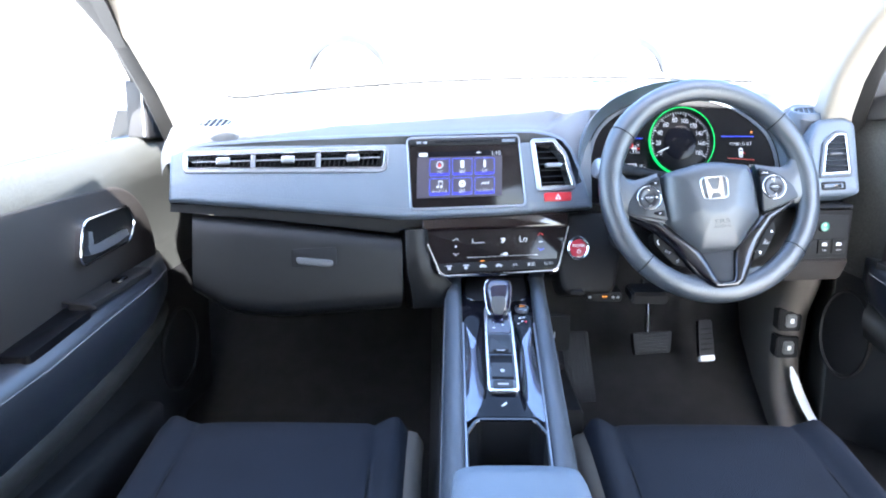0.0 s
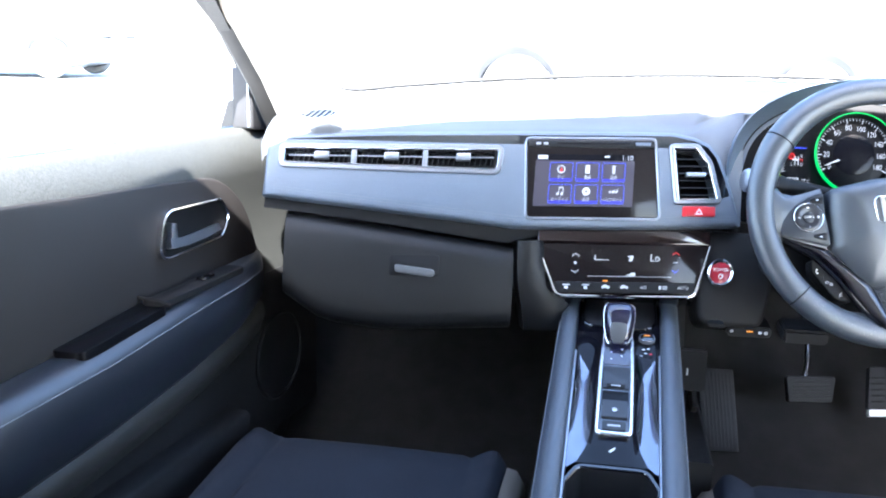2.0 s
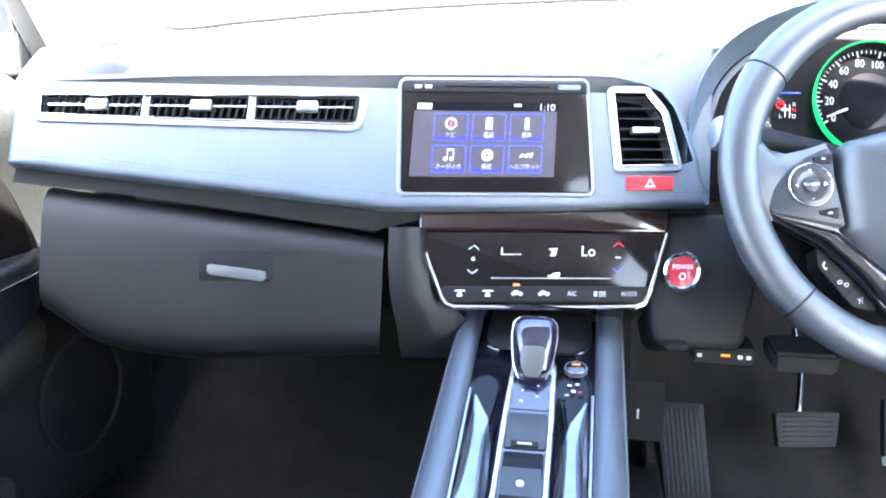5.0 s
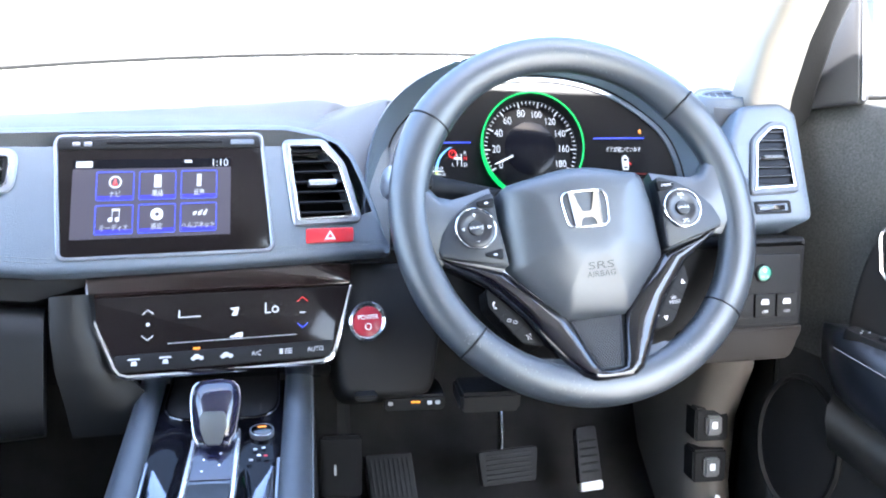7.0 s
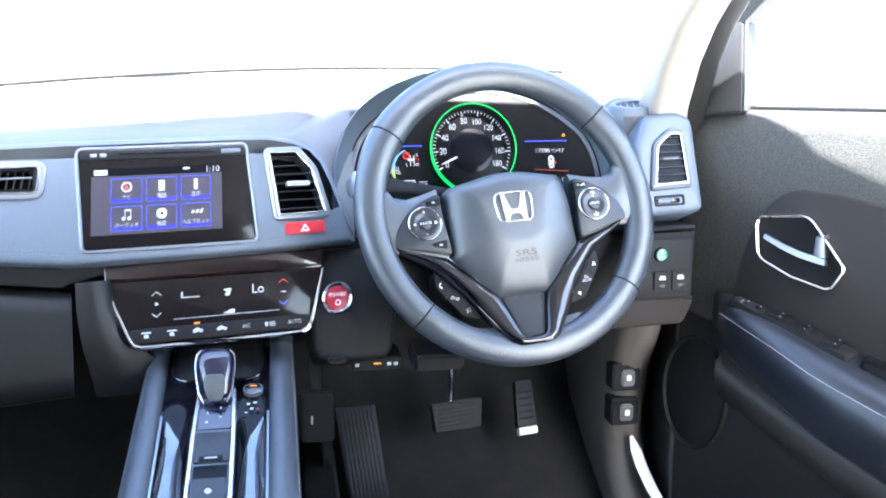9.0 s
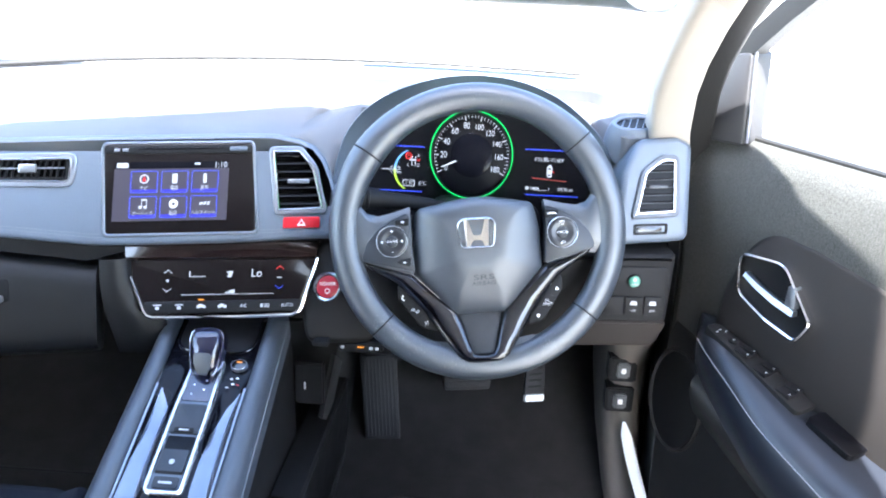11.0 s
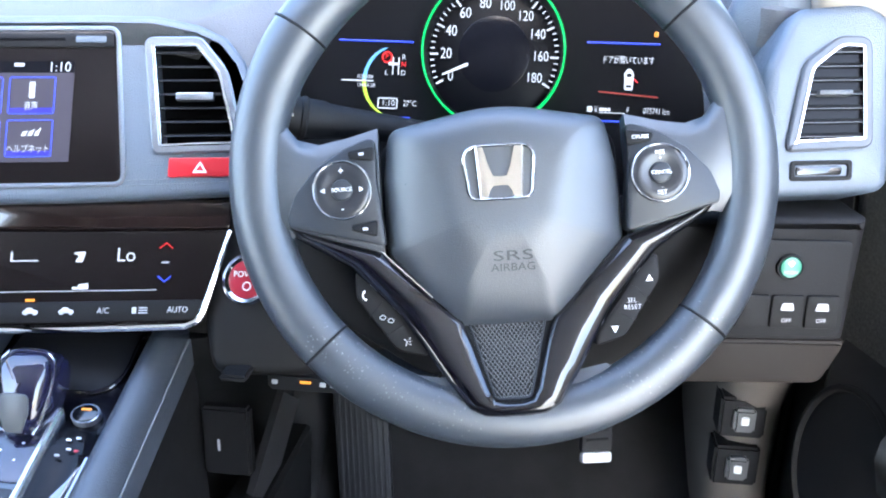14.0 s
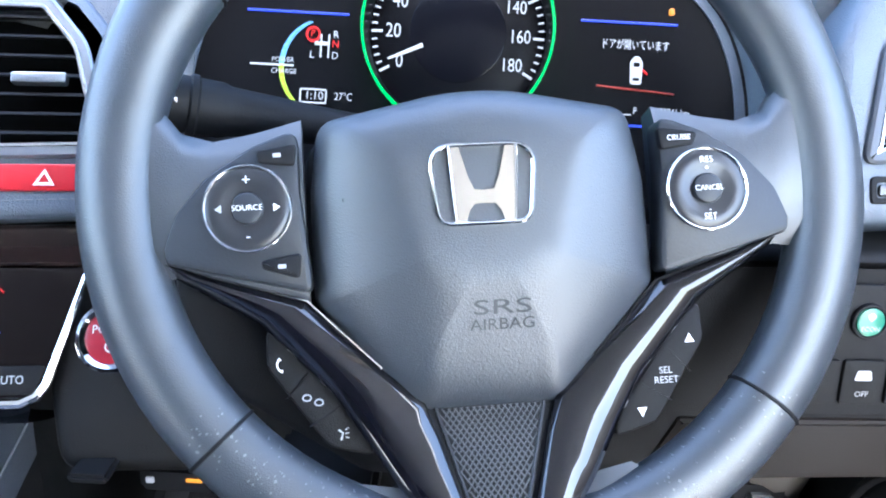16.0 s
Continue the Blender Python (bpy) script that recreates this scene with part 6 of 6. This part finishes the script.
# ---- seats ----
def seat(cx_, label):
    """A front seat's cushion: a flat centre between raised side rolls, its front edge rounded."""
    st_ = thing("front_seat", (cx_, -0.4, 0.36), label, "seat", "front seats")
    rings = []
    for y, drop, wid in ((-0.022, 0.10, 0.195), (-0.016, 0.06, 0.205), (-0.020, 0.03, 0.212), (-0.035, 0.010, 0.218), (-0.06, 0.0, 0.222), (-0.12, -0.002, 0.226), (-0.25, 0.006, 0.228), (-0.40, 0.016, 0.230), (-0.56, 0.03, 0.232), (-0.72, 0.04, 0.232)):
        z = 0.532 - drop
        ring = []
        for i in range(41):
            u = -1 + i / 20
            au = abs(u)
            roll_ = 0.016 * math.exp(-((au - 0.86) / 0.10) ** 2) * (0.3 if y > -0.05 else 1.0)
            groove = -0.006 * math.exp(-((au - 0.69) / 0.018) ** 2)
            edge = -0.05 * max(0.0, (au - 0.90) / 0.10) ** 2.2
            soft_ = 0.004 * (1 - u * u)
            ring.append((cx_ + u * wid, y, z + roll_ + groove + edge + soft_))
        ring += [(cx_ + wid, y, 0.43), (cx_ + wid * 0.95, y, 0.40), (cx_ - wid * 0.95, y, 0.40), (cx_ - wid, y, 0.43)]
        rings.append(ring)
    part("cushion", loft(rings), FABRIC, st_, "dark navy woven cushion", angle=80)
    s = 1 if cx_ < 0 else -1
    pts = [(cx_ + s * 0.2265, y, z) for y, z in ((-0.03, 0.475), (-0.07, 0.506), (-0.15, 0.512), (-0.30, 0.506), (-0.5, 0.494), (-0.70, 0.484))]
    # Inboard roll coloured much paler than the cushion.
    part("side_roll", loft([[(x - s * 0.012, y, z - 0.045), (x + s * 0.010, y, z - 0.03), (x + s * 0.014, y, z), (x + s * 0.003, y, z + 0.018), (x - s * 0.012, y, z + 0.022)] for x, y, z in pts]), FABRIC_L, st_, "paler side roll", angle=80)
    part("base", box((cx_ - 0.20, -0.72, 0.362), (cx_ + 0.20, -0.06, 0.41), 0.01), HARD, st_)
    for u in (-0.69, 0.69):
        part("seam", tube([(cx_ + u * w, y, z - 0.002) for y, w, z in ((-0.022, 0.212, 0.505), (-0.06, 0.222, 0.5325), (-0.25, 0.228, 0.5285), (-0.5, 0.231, 0.508), (-0.72, 0.232, 0.494))], 0.0016, 6), MATT, st_)
    return st_


seat(-0.378, "dark navy cloth passenger seat cushion")
seat(0.355, "dark navy cloth driver seat cushion")

# ---- pedals and footwell ----
ped = thing("brake_pedal", (0.349, 0.34, 0.53), "wide black rubber brake pedal on a steel arm", "pedal")
PB = axes((0.349, 0.340, 0.547), (0.98, 0.20, 0.0), (0, 0.35, 0.94))
part("pad", prism(PB, rpoly([(-0.041, -0.024), (0.041, -0.024), (0.046, 0.024), (-0.046, 0.024)], 0.006, 4), -0.008, 0.004, 0.003), RIBM, ped)
for k in range(6):
    part("rib", prism(PB, rrect(-0.035, -0.018 + k * 0.0068, 0.035, -0.0155 + k * 0.0068, 0.001), 0.003, 0.0062, 0.001), RIBM, ped)
part("arm", tube([PB(-0.008, 0.02, -0.008), PB(-0.004, 0.05, -0.012), PB(0.004, 0.085, -0.03), PB(0.01, 0.14, -0.07)], 0.005, 10), METAL, ped, "thin steel pedal arm")
acc = thing("accelerator_pedal", (0.471, 0.35, 0.50), "slim black accelerator pedal, its lower end painted sunlit", "pedal")
PA = axes((0.471, 0.362, 0.546), (0.97, 0.22, 0), (0, 0.45, 0.89))
part("pad", prism(PA, rpoly([(-0.019, -0.035), (0.019, -0.035), (0.016, 0.045), (-0.016, 0.045)], 0.006, 4), -0.008, 0.003, 0.002), RIBM, acc)
# White end stands in for sunlight on the pedal's lower edge.
part("sunlit_end", prism(PA, rrect(-0.018, -0.047, 0.018, -0.034, 0.004), -0.006, 0.006, 0.003), WHITE, acc, "lower edge painted white for the sun on it")
for k in range(5):
    part("rib", prism(PA, rrect(-0.013, -0.022 + k * 0.011, 0.013, -0.018 + k * 0.011, 0.001), 0.002, 0.005, 0.0008), MATT, acc)
fr = thing("footrest", (0.19, 0.33, 0.42), "ribbed dark rubber footrest beside the console", "footrest")
FR = axes((0.1885, 0.350, 0.484), (1, 0.10, 0), (-0.12, 0.38, 0.915))
part("plate", prism(FR, rpoly([(-0.030, -0.075), (0.034, -0.075), (0.036, 0.08), (-0.032, 0.08)], 0.004, 3), -0.02, 0.004, 0.003), RIBM, fr)
for k in range(9):
    part("rib", prism(FR, rrect(-0.026 + k * 0.0066, -0.070, -0.023 + k * 0.0066, 0.074, 0.0008), 0.003, 0.0050, 0.0006), RIBM, fr)
part("blade", loft([[(x - 0.004, y, z), (x + 0.004, y - 0.004, z), (x + 0.005, y + 0.05, z - 0.04), (x - 0.004, y + 0.05, z - 0.04)] for x, y, z in ((0.125, 0.238, 0.630), (0.125, 0.180, 0.605), (0.125, 0.122, 0.579))]), SAIL, cons, "upright grey edge of the console side")
for s, x0, x1 in ((-1, -0.62, -0.15), (1, 0.22, 0.60)):
    fm = thing("floor_mat", ((x0 + x1) / 2, 0.0, 0.362), "black carpet mat with a stitched border", "floor mat", "floor mats")
    part("mat", prism(axes((0, 0, 0.364), (1, 0, 0), (0, 1, 0)), rrect(x0, -0.45, x1, 0.22, 0.03), -0.002, 0.008, 0.003), CARPET, fm)
    part("border", tube([Vector((a, b, 0.372)) for a, b in rrect(x0 + 0.008, -0.442, x1 - 0.008, 0.212, 0.03)], 0.003, 6, close=True), MATT, fm)
KO = Vector((0.050, 0.120, -0.070))
kick = thing("kick_panel", (0.63, 0.3, 0.37), "warm grey kick panel with two release levers", "trim panel")
part("panel", loft([[KO + Vector(q) for q in ((x - 0.045, y + 0.03, z), (x - 0.03, y + 0.006, z), (x - 0.01, y, z), (x + 0.012, y + 0.002, z), (x + 0.022, y + 0.02, z), (x + 0.022, y + 0.25, z), (x - 0.045, y + 0.25, z))] for x, y, z in ((0.578, 0.06, 0.86), (0.583, 0.095, 0.78), (0.581, 0.138, 0.70), (0.581, 0.150, 0.60), (0.585, 0.14, 0.52), (0.595, 0.08, 0.45), (0.61, -0.05, 0.42))]), KICK, kick, angle=60)
for z, yy in ((0.698, 0.138), (0.639, 0.140)):
    part("lever_recess", box(KO + Vector((0.536, yy - 0.006, z - 0.024)), KO + Vector((0.583, yy + 0.03, z + 0.022)), 0.003), MATT, kick)
    lv = part("release_lever", box(KO + Vector((0.549, yy - 0.014, z - 0.014)), KO + Vector((0.571, yy + 0.01, z + 0.013)), 0.003), GRIPM, kick, "grey release lever")
    part("symbol", box(KO + Vector((0.556, yy - 0.0155, z - 0.004)), KO + Vector((0.564, yy - 0.0135, z + 0.006)), 0.001), WHITE, lv)
# Sunlight on the sill, put in as a strip of white.
part("sill_strip", loft([[KO + Vector(q) for q in ((x - w, y, z), (x - w * 0.4, y, z + w * 0.5), (x + w * 0.4, y, z + w * 0.5), (x + w, y, z))] for x, y, z, w in ((0.572, 0.135, 0.595, 0.003), (0.577, 0.126, 0.575, 0.009), (0.584, 0.115, 0.55, 0.010), (0.594, 0.09, 0.52, 0.010), (0.606, 0.04, 0.49, 0.009), (0.625, -0.10, 0.455, 0.008), (0.65, -0.4, 0.44, 0.008))], close=False), WHITE, kick, "white strip painting the sunlight along the sill")


# ---- doors ----
def door(s, label, hinge, swing, belt, ins, ring_pts, lever_pts, arm, spk, sail, size=1.0, drop=0.0):
    """A front door, standing open by `swing` degrees. f(a, z, o): a runs back from the hinge line, o into the cabin."""
    q = radians(swing)
    e, n_ = Vector((s * math.sin(q), -math.cos(q), 0)), Vector((-s * math.cos(q), -math.sin(q), 0))
    o0 = Vector((hinge[0], hinge[1], 0))
    f = lambda a, z, o=0.0: o0 + e * a * size + n_ * o * size + Vector((0, 0, 0.85 + (z - 0.85) * size - drop))
    d = thing("front_door", tuple(f(0.4, 0.44)), label, "car door", "front doors")
    a0 = -0.25 if s < 0 else -0.075
    az = [a0, a0 + 0.004, a0 + 0.015] + [a0 + 0.05 + 0.06 * i for i in range(21)]
    zi = 0.945 if s < 0 else 0.96
    rings = []
    for k, a in enumerate(az):
        b = belt + 0.02 * a * 0.5
        r = (0.012, 0.003, 0.0)[k] if k < 3 else 0.0
        rings.append([f(a, z, o - r) for z, o in ((0.44, 0.0), (0.56, 0.010), (0.68, 0.010), (0.74, 0.004), (0.82, 0.0), (0.90, 0.003), (zi - 0.01, 0.010), (zi + 0.02, 0.012), (b - 0.030, 0.006), (b - 0.010, -0.002), (b, -0.014))] + [f(a, b, -0.05), f(a, 0.44, -0.05)])
    part("inner_panel", loft(rings), DOORT, d, "grained plastic door lining", angle=60)
    if s > 0:
        part("belt_seal", tube([f(a, belt + 0.01 * a + 0.002, -0.020) for a in az[2:]], 0.004, 6), RUBBER, d)
    part("insert_panel", prism(f, ins, -0.012, 0.0135, 0.006), DOORP, d, "smoother insert panel, coloured dark to look shaded", angle=60)
    # door handle in its chrome ring
    ho = rpoly(ring_pts, [0.026, 0.030, 0.020, 0.022, 0.030] if s < 0 else [0.016, 0.026, 0.012, 0.014, 0.024, 0.022], 8)
    h = part("handle_surround", frame_ring(f, ho, shrink(ho, 0.0042 if s < 0 else 0.0036), 0.008, 0.024, 0.0018), CHROME, d, "chrome handle surround")
    part("handle_cup", prism(f, shrink(ho, 0.0037 if s < 0 else 0.0031), 0.002, 0.0142, 0), MATT, d)
    part("pull_lever", loft([[f(a, z - w, 0.015), f(a, z + w * 0.8, 0.016), f(a, z + w, 0.024), f(a, z - w * 0.6, 0.027)] for a, z, w in lever_pts]), SATIN, h, "chrome pull lever")
    la, lz = lever_pts[-2][0], lever_pts[-2][1]
    part("lock_tab", prism(f, [(la - 0.006, lz + 0.004), (la + 0.010, lz + 0.004), (la + 0.008, lz + 0.032), (la - 0.004, lz + 0.030)], 0.012, 0.024, 0.002), SATIN, h)
    # padded armrest: rows of a, top, bottom, depth
    rings = []
    for k in range(33):
        a = lerp(arm[0][0], arm[-1][0], k / 32)
        zt, zb, dp = (table(a, [(r[0], r[j]) for r in arm]) for j in (1, 2, 3))
        rings.append([f(a, zb, 0.0), f(a, zb + 0.004, dp * 0.7), f(a, zb + 0.02, dp * 0.93), f(a, lerp(zb, zt, 0.55), dp), f(a, zt - 0.020, dp * 0.97), f(a, zt - 0.007, dp * 0.86), f(a, zt, dp * 0.62), f(a, zt - 0.001, dp * 0.3), f(a, zt - 0.001, 0.0)])
    arm_ = part("armrest", loft(rings), ARML, d, "padded black leather armrest with a stitched seam", angle=80)
    part("stitching", tube([r[4] + (r[4] - r[0]).normalized() * 0.0005 for r in rings[1:-1]], 0.0008, 6), STITCH, arm_)
    rows = []
    for i in range(16):
        a = lerp(arm[0][0] + 0.02, 0.95, i / 15)
        zb = table(a, [(r[0], r[2]) for r in arm]) - 0.012
        rows.append([f(a, zb - 0.06, 0.0), f(a, zb - 0.055, 0.022), f(a, zb - 0.02, 0.034), f(a, zb - 0.004, 0.030), f(a, zb + 0.02, 0.0)])
    part("lower_step", loft(rows), DOORL, d, "grey step below the armrest", angle=70)
    part("lower_panel", loft([[f(a, 0.445, 0.011), f(a, 0.46, 0.0145), f(a, table(a, [(r[0], r[2]) for r in arm]) - 0.005, 0.0145), f(a, table(a, [(r[0], r[2]) for r in arm]) + 0.015, 0.002)] for a in [a0 + 0.016 + (1.0 - a0) * i / 20 for i in range(21)]], close=False), HARD, d, "black lower door panel", angle=60)
    sa, sz, sw, sh = spk
    sp = part("speaker", prism(f, circle(sa, sz, sw, 40, sh), 0.0, 0.018, 0.004), MATT, d, "round speaker grille")
    part("speaker_ring", frame_ring(f, circle(sa, sz, sw + 0.006, 40, sh + 0.006), circle(sa, sz, sw - 0.001, 40, sh - 0.001), 0.0, 0.020, 0.003), HARD, sp)
    part("map_pocket", loft([[f(a, 0.45, 0.005), f(a, 0.452, 0.05), f(a, 0.545, 0.058), f(a, 0.552, 0.05), f(a, 0.552, 0.005)] for a in (0.10, 0.14, 0.38, 0.7, 1.0)]), HARD, d, angle=60)
    part("mirror_sail", prism(f, rpoly(sail, 0.006, 4), -0.03, 0.008, 0.004), SAIL, d, "grey triangular mirror trim")
    part("sail_edge", tube([f(sail[0][0] + 0.002, sail[0][1] + 0.004, 0.002), f(sail[1][0] + 0.002, sail[1][1], 0.002)], 0.0025, 6), SATIN, d)
    fr0 = sail[1]
    part("window_frame", loft([[f(a, z - 0.012, o), f(a - 0.012, z + 0.012, o), f(a - 0.012, z + 0.012, o - 0.025), f(a, z - 0.012, o - 0.025)] for a, z, o in ((fr0[0] - 0.02, fr0[1] - 0.01, 0.004), (fr0[0] + 0.05, fr0[1] + 0.055, 0.010), (fr0[0] + 0.16, fr0[1] + 0.14, 0.03), (fr0[0] + 0.30, fr0[1] + 0.22, 0.05), (fr0[0] + 0.48, fr0[1] + 0.28, 0.07), (1.0, 1.42, 0.08))]), GASKET, d, "dark window frame")
    return d, f


DOORL = mat("door_step_plastic", (0.026, 0.025, 0.024), 0.5, grain=0.4, grain_scale=500, vary=0.12)
ins_l = [(-0.010, 0.70)] + [(-0.012 + 0.175 * (1 - math.cos(math.pi / 2 * i / 14)), 0.785 + 0.167 * math.sin(math.pi / 2 * i / 14)) for i in range(15)] + [(0.25, 0.957), (0.35, 0.962), (0.6, 0.974), (1.0, 0.98), (1.0, 0.70)]
dl, fl = door(-1, "open passenger door with a grained dark lining", (-0.65, 0.10), 8.0, 1.012, ins_l,
              [(0.282, 0.842), (0.258, 0.917), (0.108, 0.914), (0.084, 0.882), (0.108, 0.848)],
              [(0.120, 0.868, 0.006), (0.16, 0.864, 0.008), (0.21, 0.862, 0.008), (0.236, 0.864, 0.009), (0.250, 0.866, 0.008)],
              [(-0.02, 0.800, 0.735, 0.020), (0.03, 0.800, 0.715, 0.050), (0.12, 0.797, 0.690, 0.066), (0.25, 0.790, 0.668, 0.070), (0.45, 0.772, 0.645, 0.072), (0.62, 0.764, 0.632, 0.070), (0.69, 0.756, 0.636, 0.062), (0.72, 0.742, 0.650, 0.045), (0.735, 0.72, 0.670, 0.020)],
              (-0.078, 0.588, 0.078, 0.078), [(-0.018, 1.010), (-0.019, 1.114), (-0.032, 1.114), (-0.085, 1.065), (-0.122, 1.000)])
ins_r = [(0.016, 0.70)] + [(0.015 + 0.09 * (1 - math.cos(math.pi / 2 * i / 14)), 0.79 + 0.182 * math.sin(math.pi / 2 * i / 14)) for i in range(15)] + [(0.15, 0.970), (0.20, 0.962), (0.26, 0.950), (0.32, 0.937), (0.6, 0.92), (1.0, 0.90), (1.0, 0.68)]
dr_, fr_ = door(1, "open driver door with black leather armrest", (0.7116, 0.1368), 35.7, 1.066, ins_r,
                [(0.047, 0.934), (0.118, 0.942), (0.168, 0.880), (0.150, 0.848), (0.100, 0.858), (0.052, 0.878)],
                [(0.062, 0.908, 0.003), (0.085, 0.898, 0.004), (0.110, 0.890, 0.0045), (0.132, 0.886, 0.0045), (0.142, 0.884, 0.004)],
                [(-0.012, 0.818, 0.770, 0.010), (0.0, 0.822, 0.750, 0.034), (0.04, 0.816, 0.730, 0.056), (0.10, 0.800, 0.700, 0.074), (0.17, 0.778, 0.668, 0.094), (0.28, 0.748, 0.630, 0.105), (0.45, 0.728, 0.60, 0.105), (0.9, 0.72, 0.60, 0.10)],
                (-0.030, 0.672, 0.046, 0.078), [(0.012, 1.062), (0.006, 1.180), (-0.018, 1.174), (-0.042, 1.11), (-0.068, 1.054)], 1.073, 0.026)
# passenger's switch cup and grip on the armrest
plate = part("switch_plate", prism(axes(fl(0.13, 0.800, 0.040), fl(1, 0, 0) - fl(0, 0.012, 0), (1, 0, 0)), rrect(-0.03, -0.020, 0.19, 0.016, 0.010), -0.008, 0.0015, 0.001), HARD, dl, "black switch plate on the armrest")
part("window_switch", prism(axes(fl(0.13, 0.801, 0.040), fl(1, 0, 0) - fl(0, 0.02, 0), (1, 0, 0)), rrect(0.04, -0.010, 0.070, 0.006, 0.004), 0.0, 0.006, 0.002), PIANO, plate, "gloss black window switch")
# Black plate in place of the pocket's shaded hollow.
part("grip_pocket", prism(axes(fl(0.32, 0.789, 0.036), fl(1, 0, 0) - fl(0, 0.08, 0), (1, 0, 0)), rrect(-0.01, -0.026, 0.17, 0.020, 0.012), -0.03, 0.003, 0.001), BEZEL, dl, "black plate standing in for the dark of the grip pocket")
part("grip_edge", tube([fl(0.315, 0.795, 0.066), fl(0.318, 0.800, 0.050), fl(0.318, 0.802, 0.012)], 0.003, 8), HARD, dl)
# driver's switch plate, lying on the sloping armrest
TA = axes(fr_(0.10, 0.8015, 0.036), fr_(0, 0, -1.0) - fr_(0, 0, 0), fr_(-1, 0.27, 0.02) - fr_(0, 0, 0))
plate = part("switch_plate", prism(TA, rpoly([(-0.004, 0.085), (0.022, 0.080), (0.030, -0.10), (-0.016, -0.10)], [0.010, 0.010, 0.010, 0.010], 5), -0.02, 0.0025, 0.002), HARD, dr_, "black window switch plate")
# Driver's pocket, its dark hollow likewise put in as a black plate.
part("grip_pocket", prism(TA, rrect(-0.014, -0.185, 0.026, -0.112, 0.010), -0.02, 0.0035, 0.001), BEZEL, dr_, "black plate standing in for the dark of the grip pocket")
mk = part("mirror_switch", prism(TA, circle(0.009, 0.040, 0.007, 20), 0.002, 0.006, 0.0015), MATT, plate)
part("symbol", prism(TA, rrect(0.007, 0.039, 0.011, 0.041, 0.0006), 0.005, 0.0063, 0.0001), GREYP, mk)
for x, z in ((0.000, 0.064), (0.008, 0.066), (0.014, 0.060), (-0.002, 0.024), (0.016, 0.024)):
    part("symbol", prism(TA, rrect(x, z, x + 0.004, z + 0.002, 0.0005), 0.002, 0.0029, 0.0001), GREYP, plate)
for x, z, w in ((-0.004, 0.004, 0.011), (0.011, 0.006, 0.010), (-0.008, -0.034, 0.015), (0.010, -0.032, 0.014), (-0.010, -0.078, 0.016), (0.010, -0.076, 0.015)):
    k = part("window_switch", loft([[TA(x, z + dz, o) for dz, o in ((0.0, 0.001), (0.0, 0.0075), (0.009, 0.006), (0.022, 0.004), (0.022, 0.001))], [TA(x + w, z + dz, o) for dz, o in ((0.0, 0.001), (0.0, 0.0075), (0.009, 0.006), (0.022, 0.004), (0.022, 0.001))]]), MATT, plate)
    part("symbol", prism(TA, rrect(x + 0.005, z + 0.003, x + 0.008, z + 0.005, 0.0005), 0.004, 0.0075, 0.0001), GREYP, k)
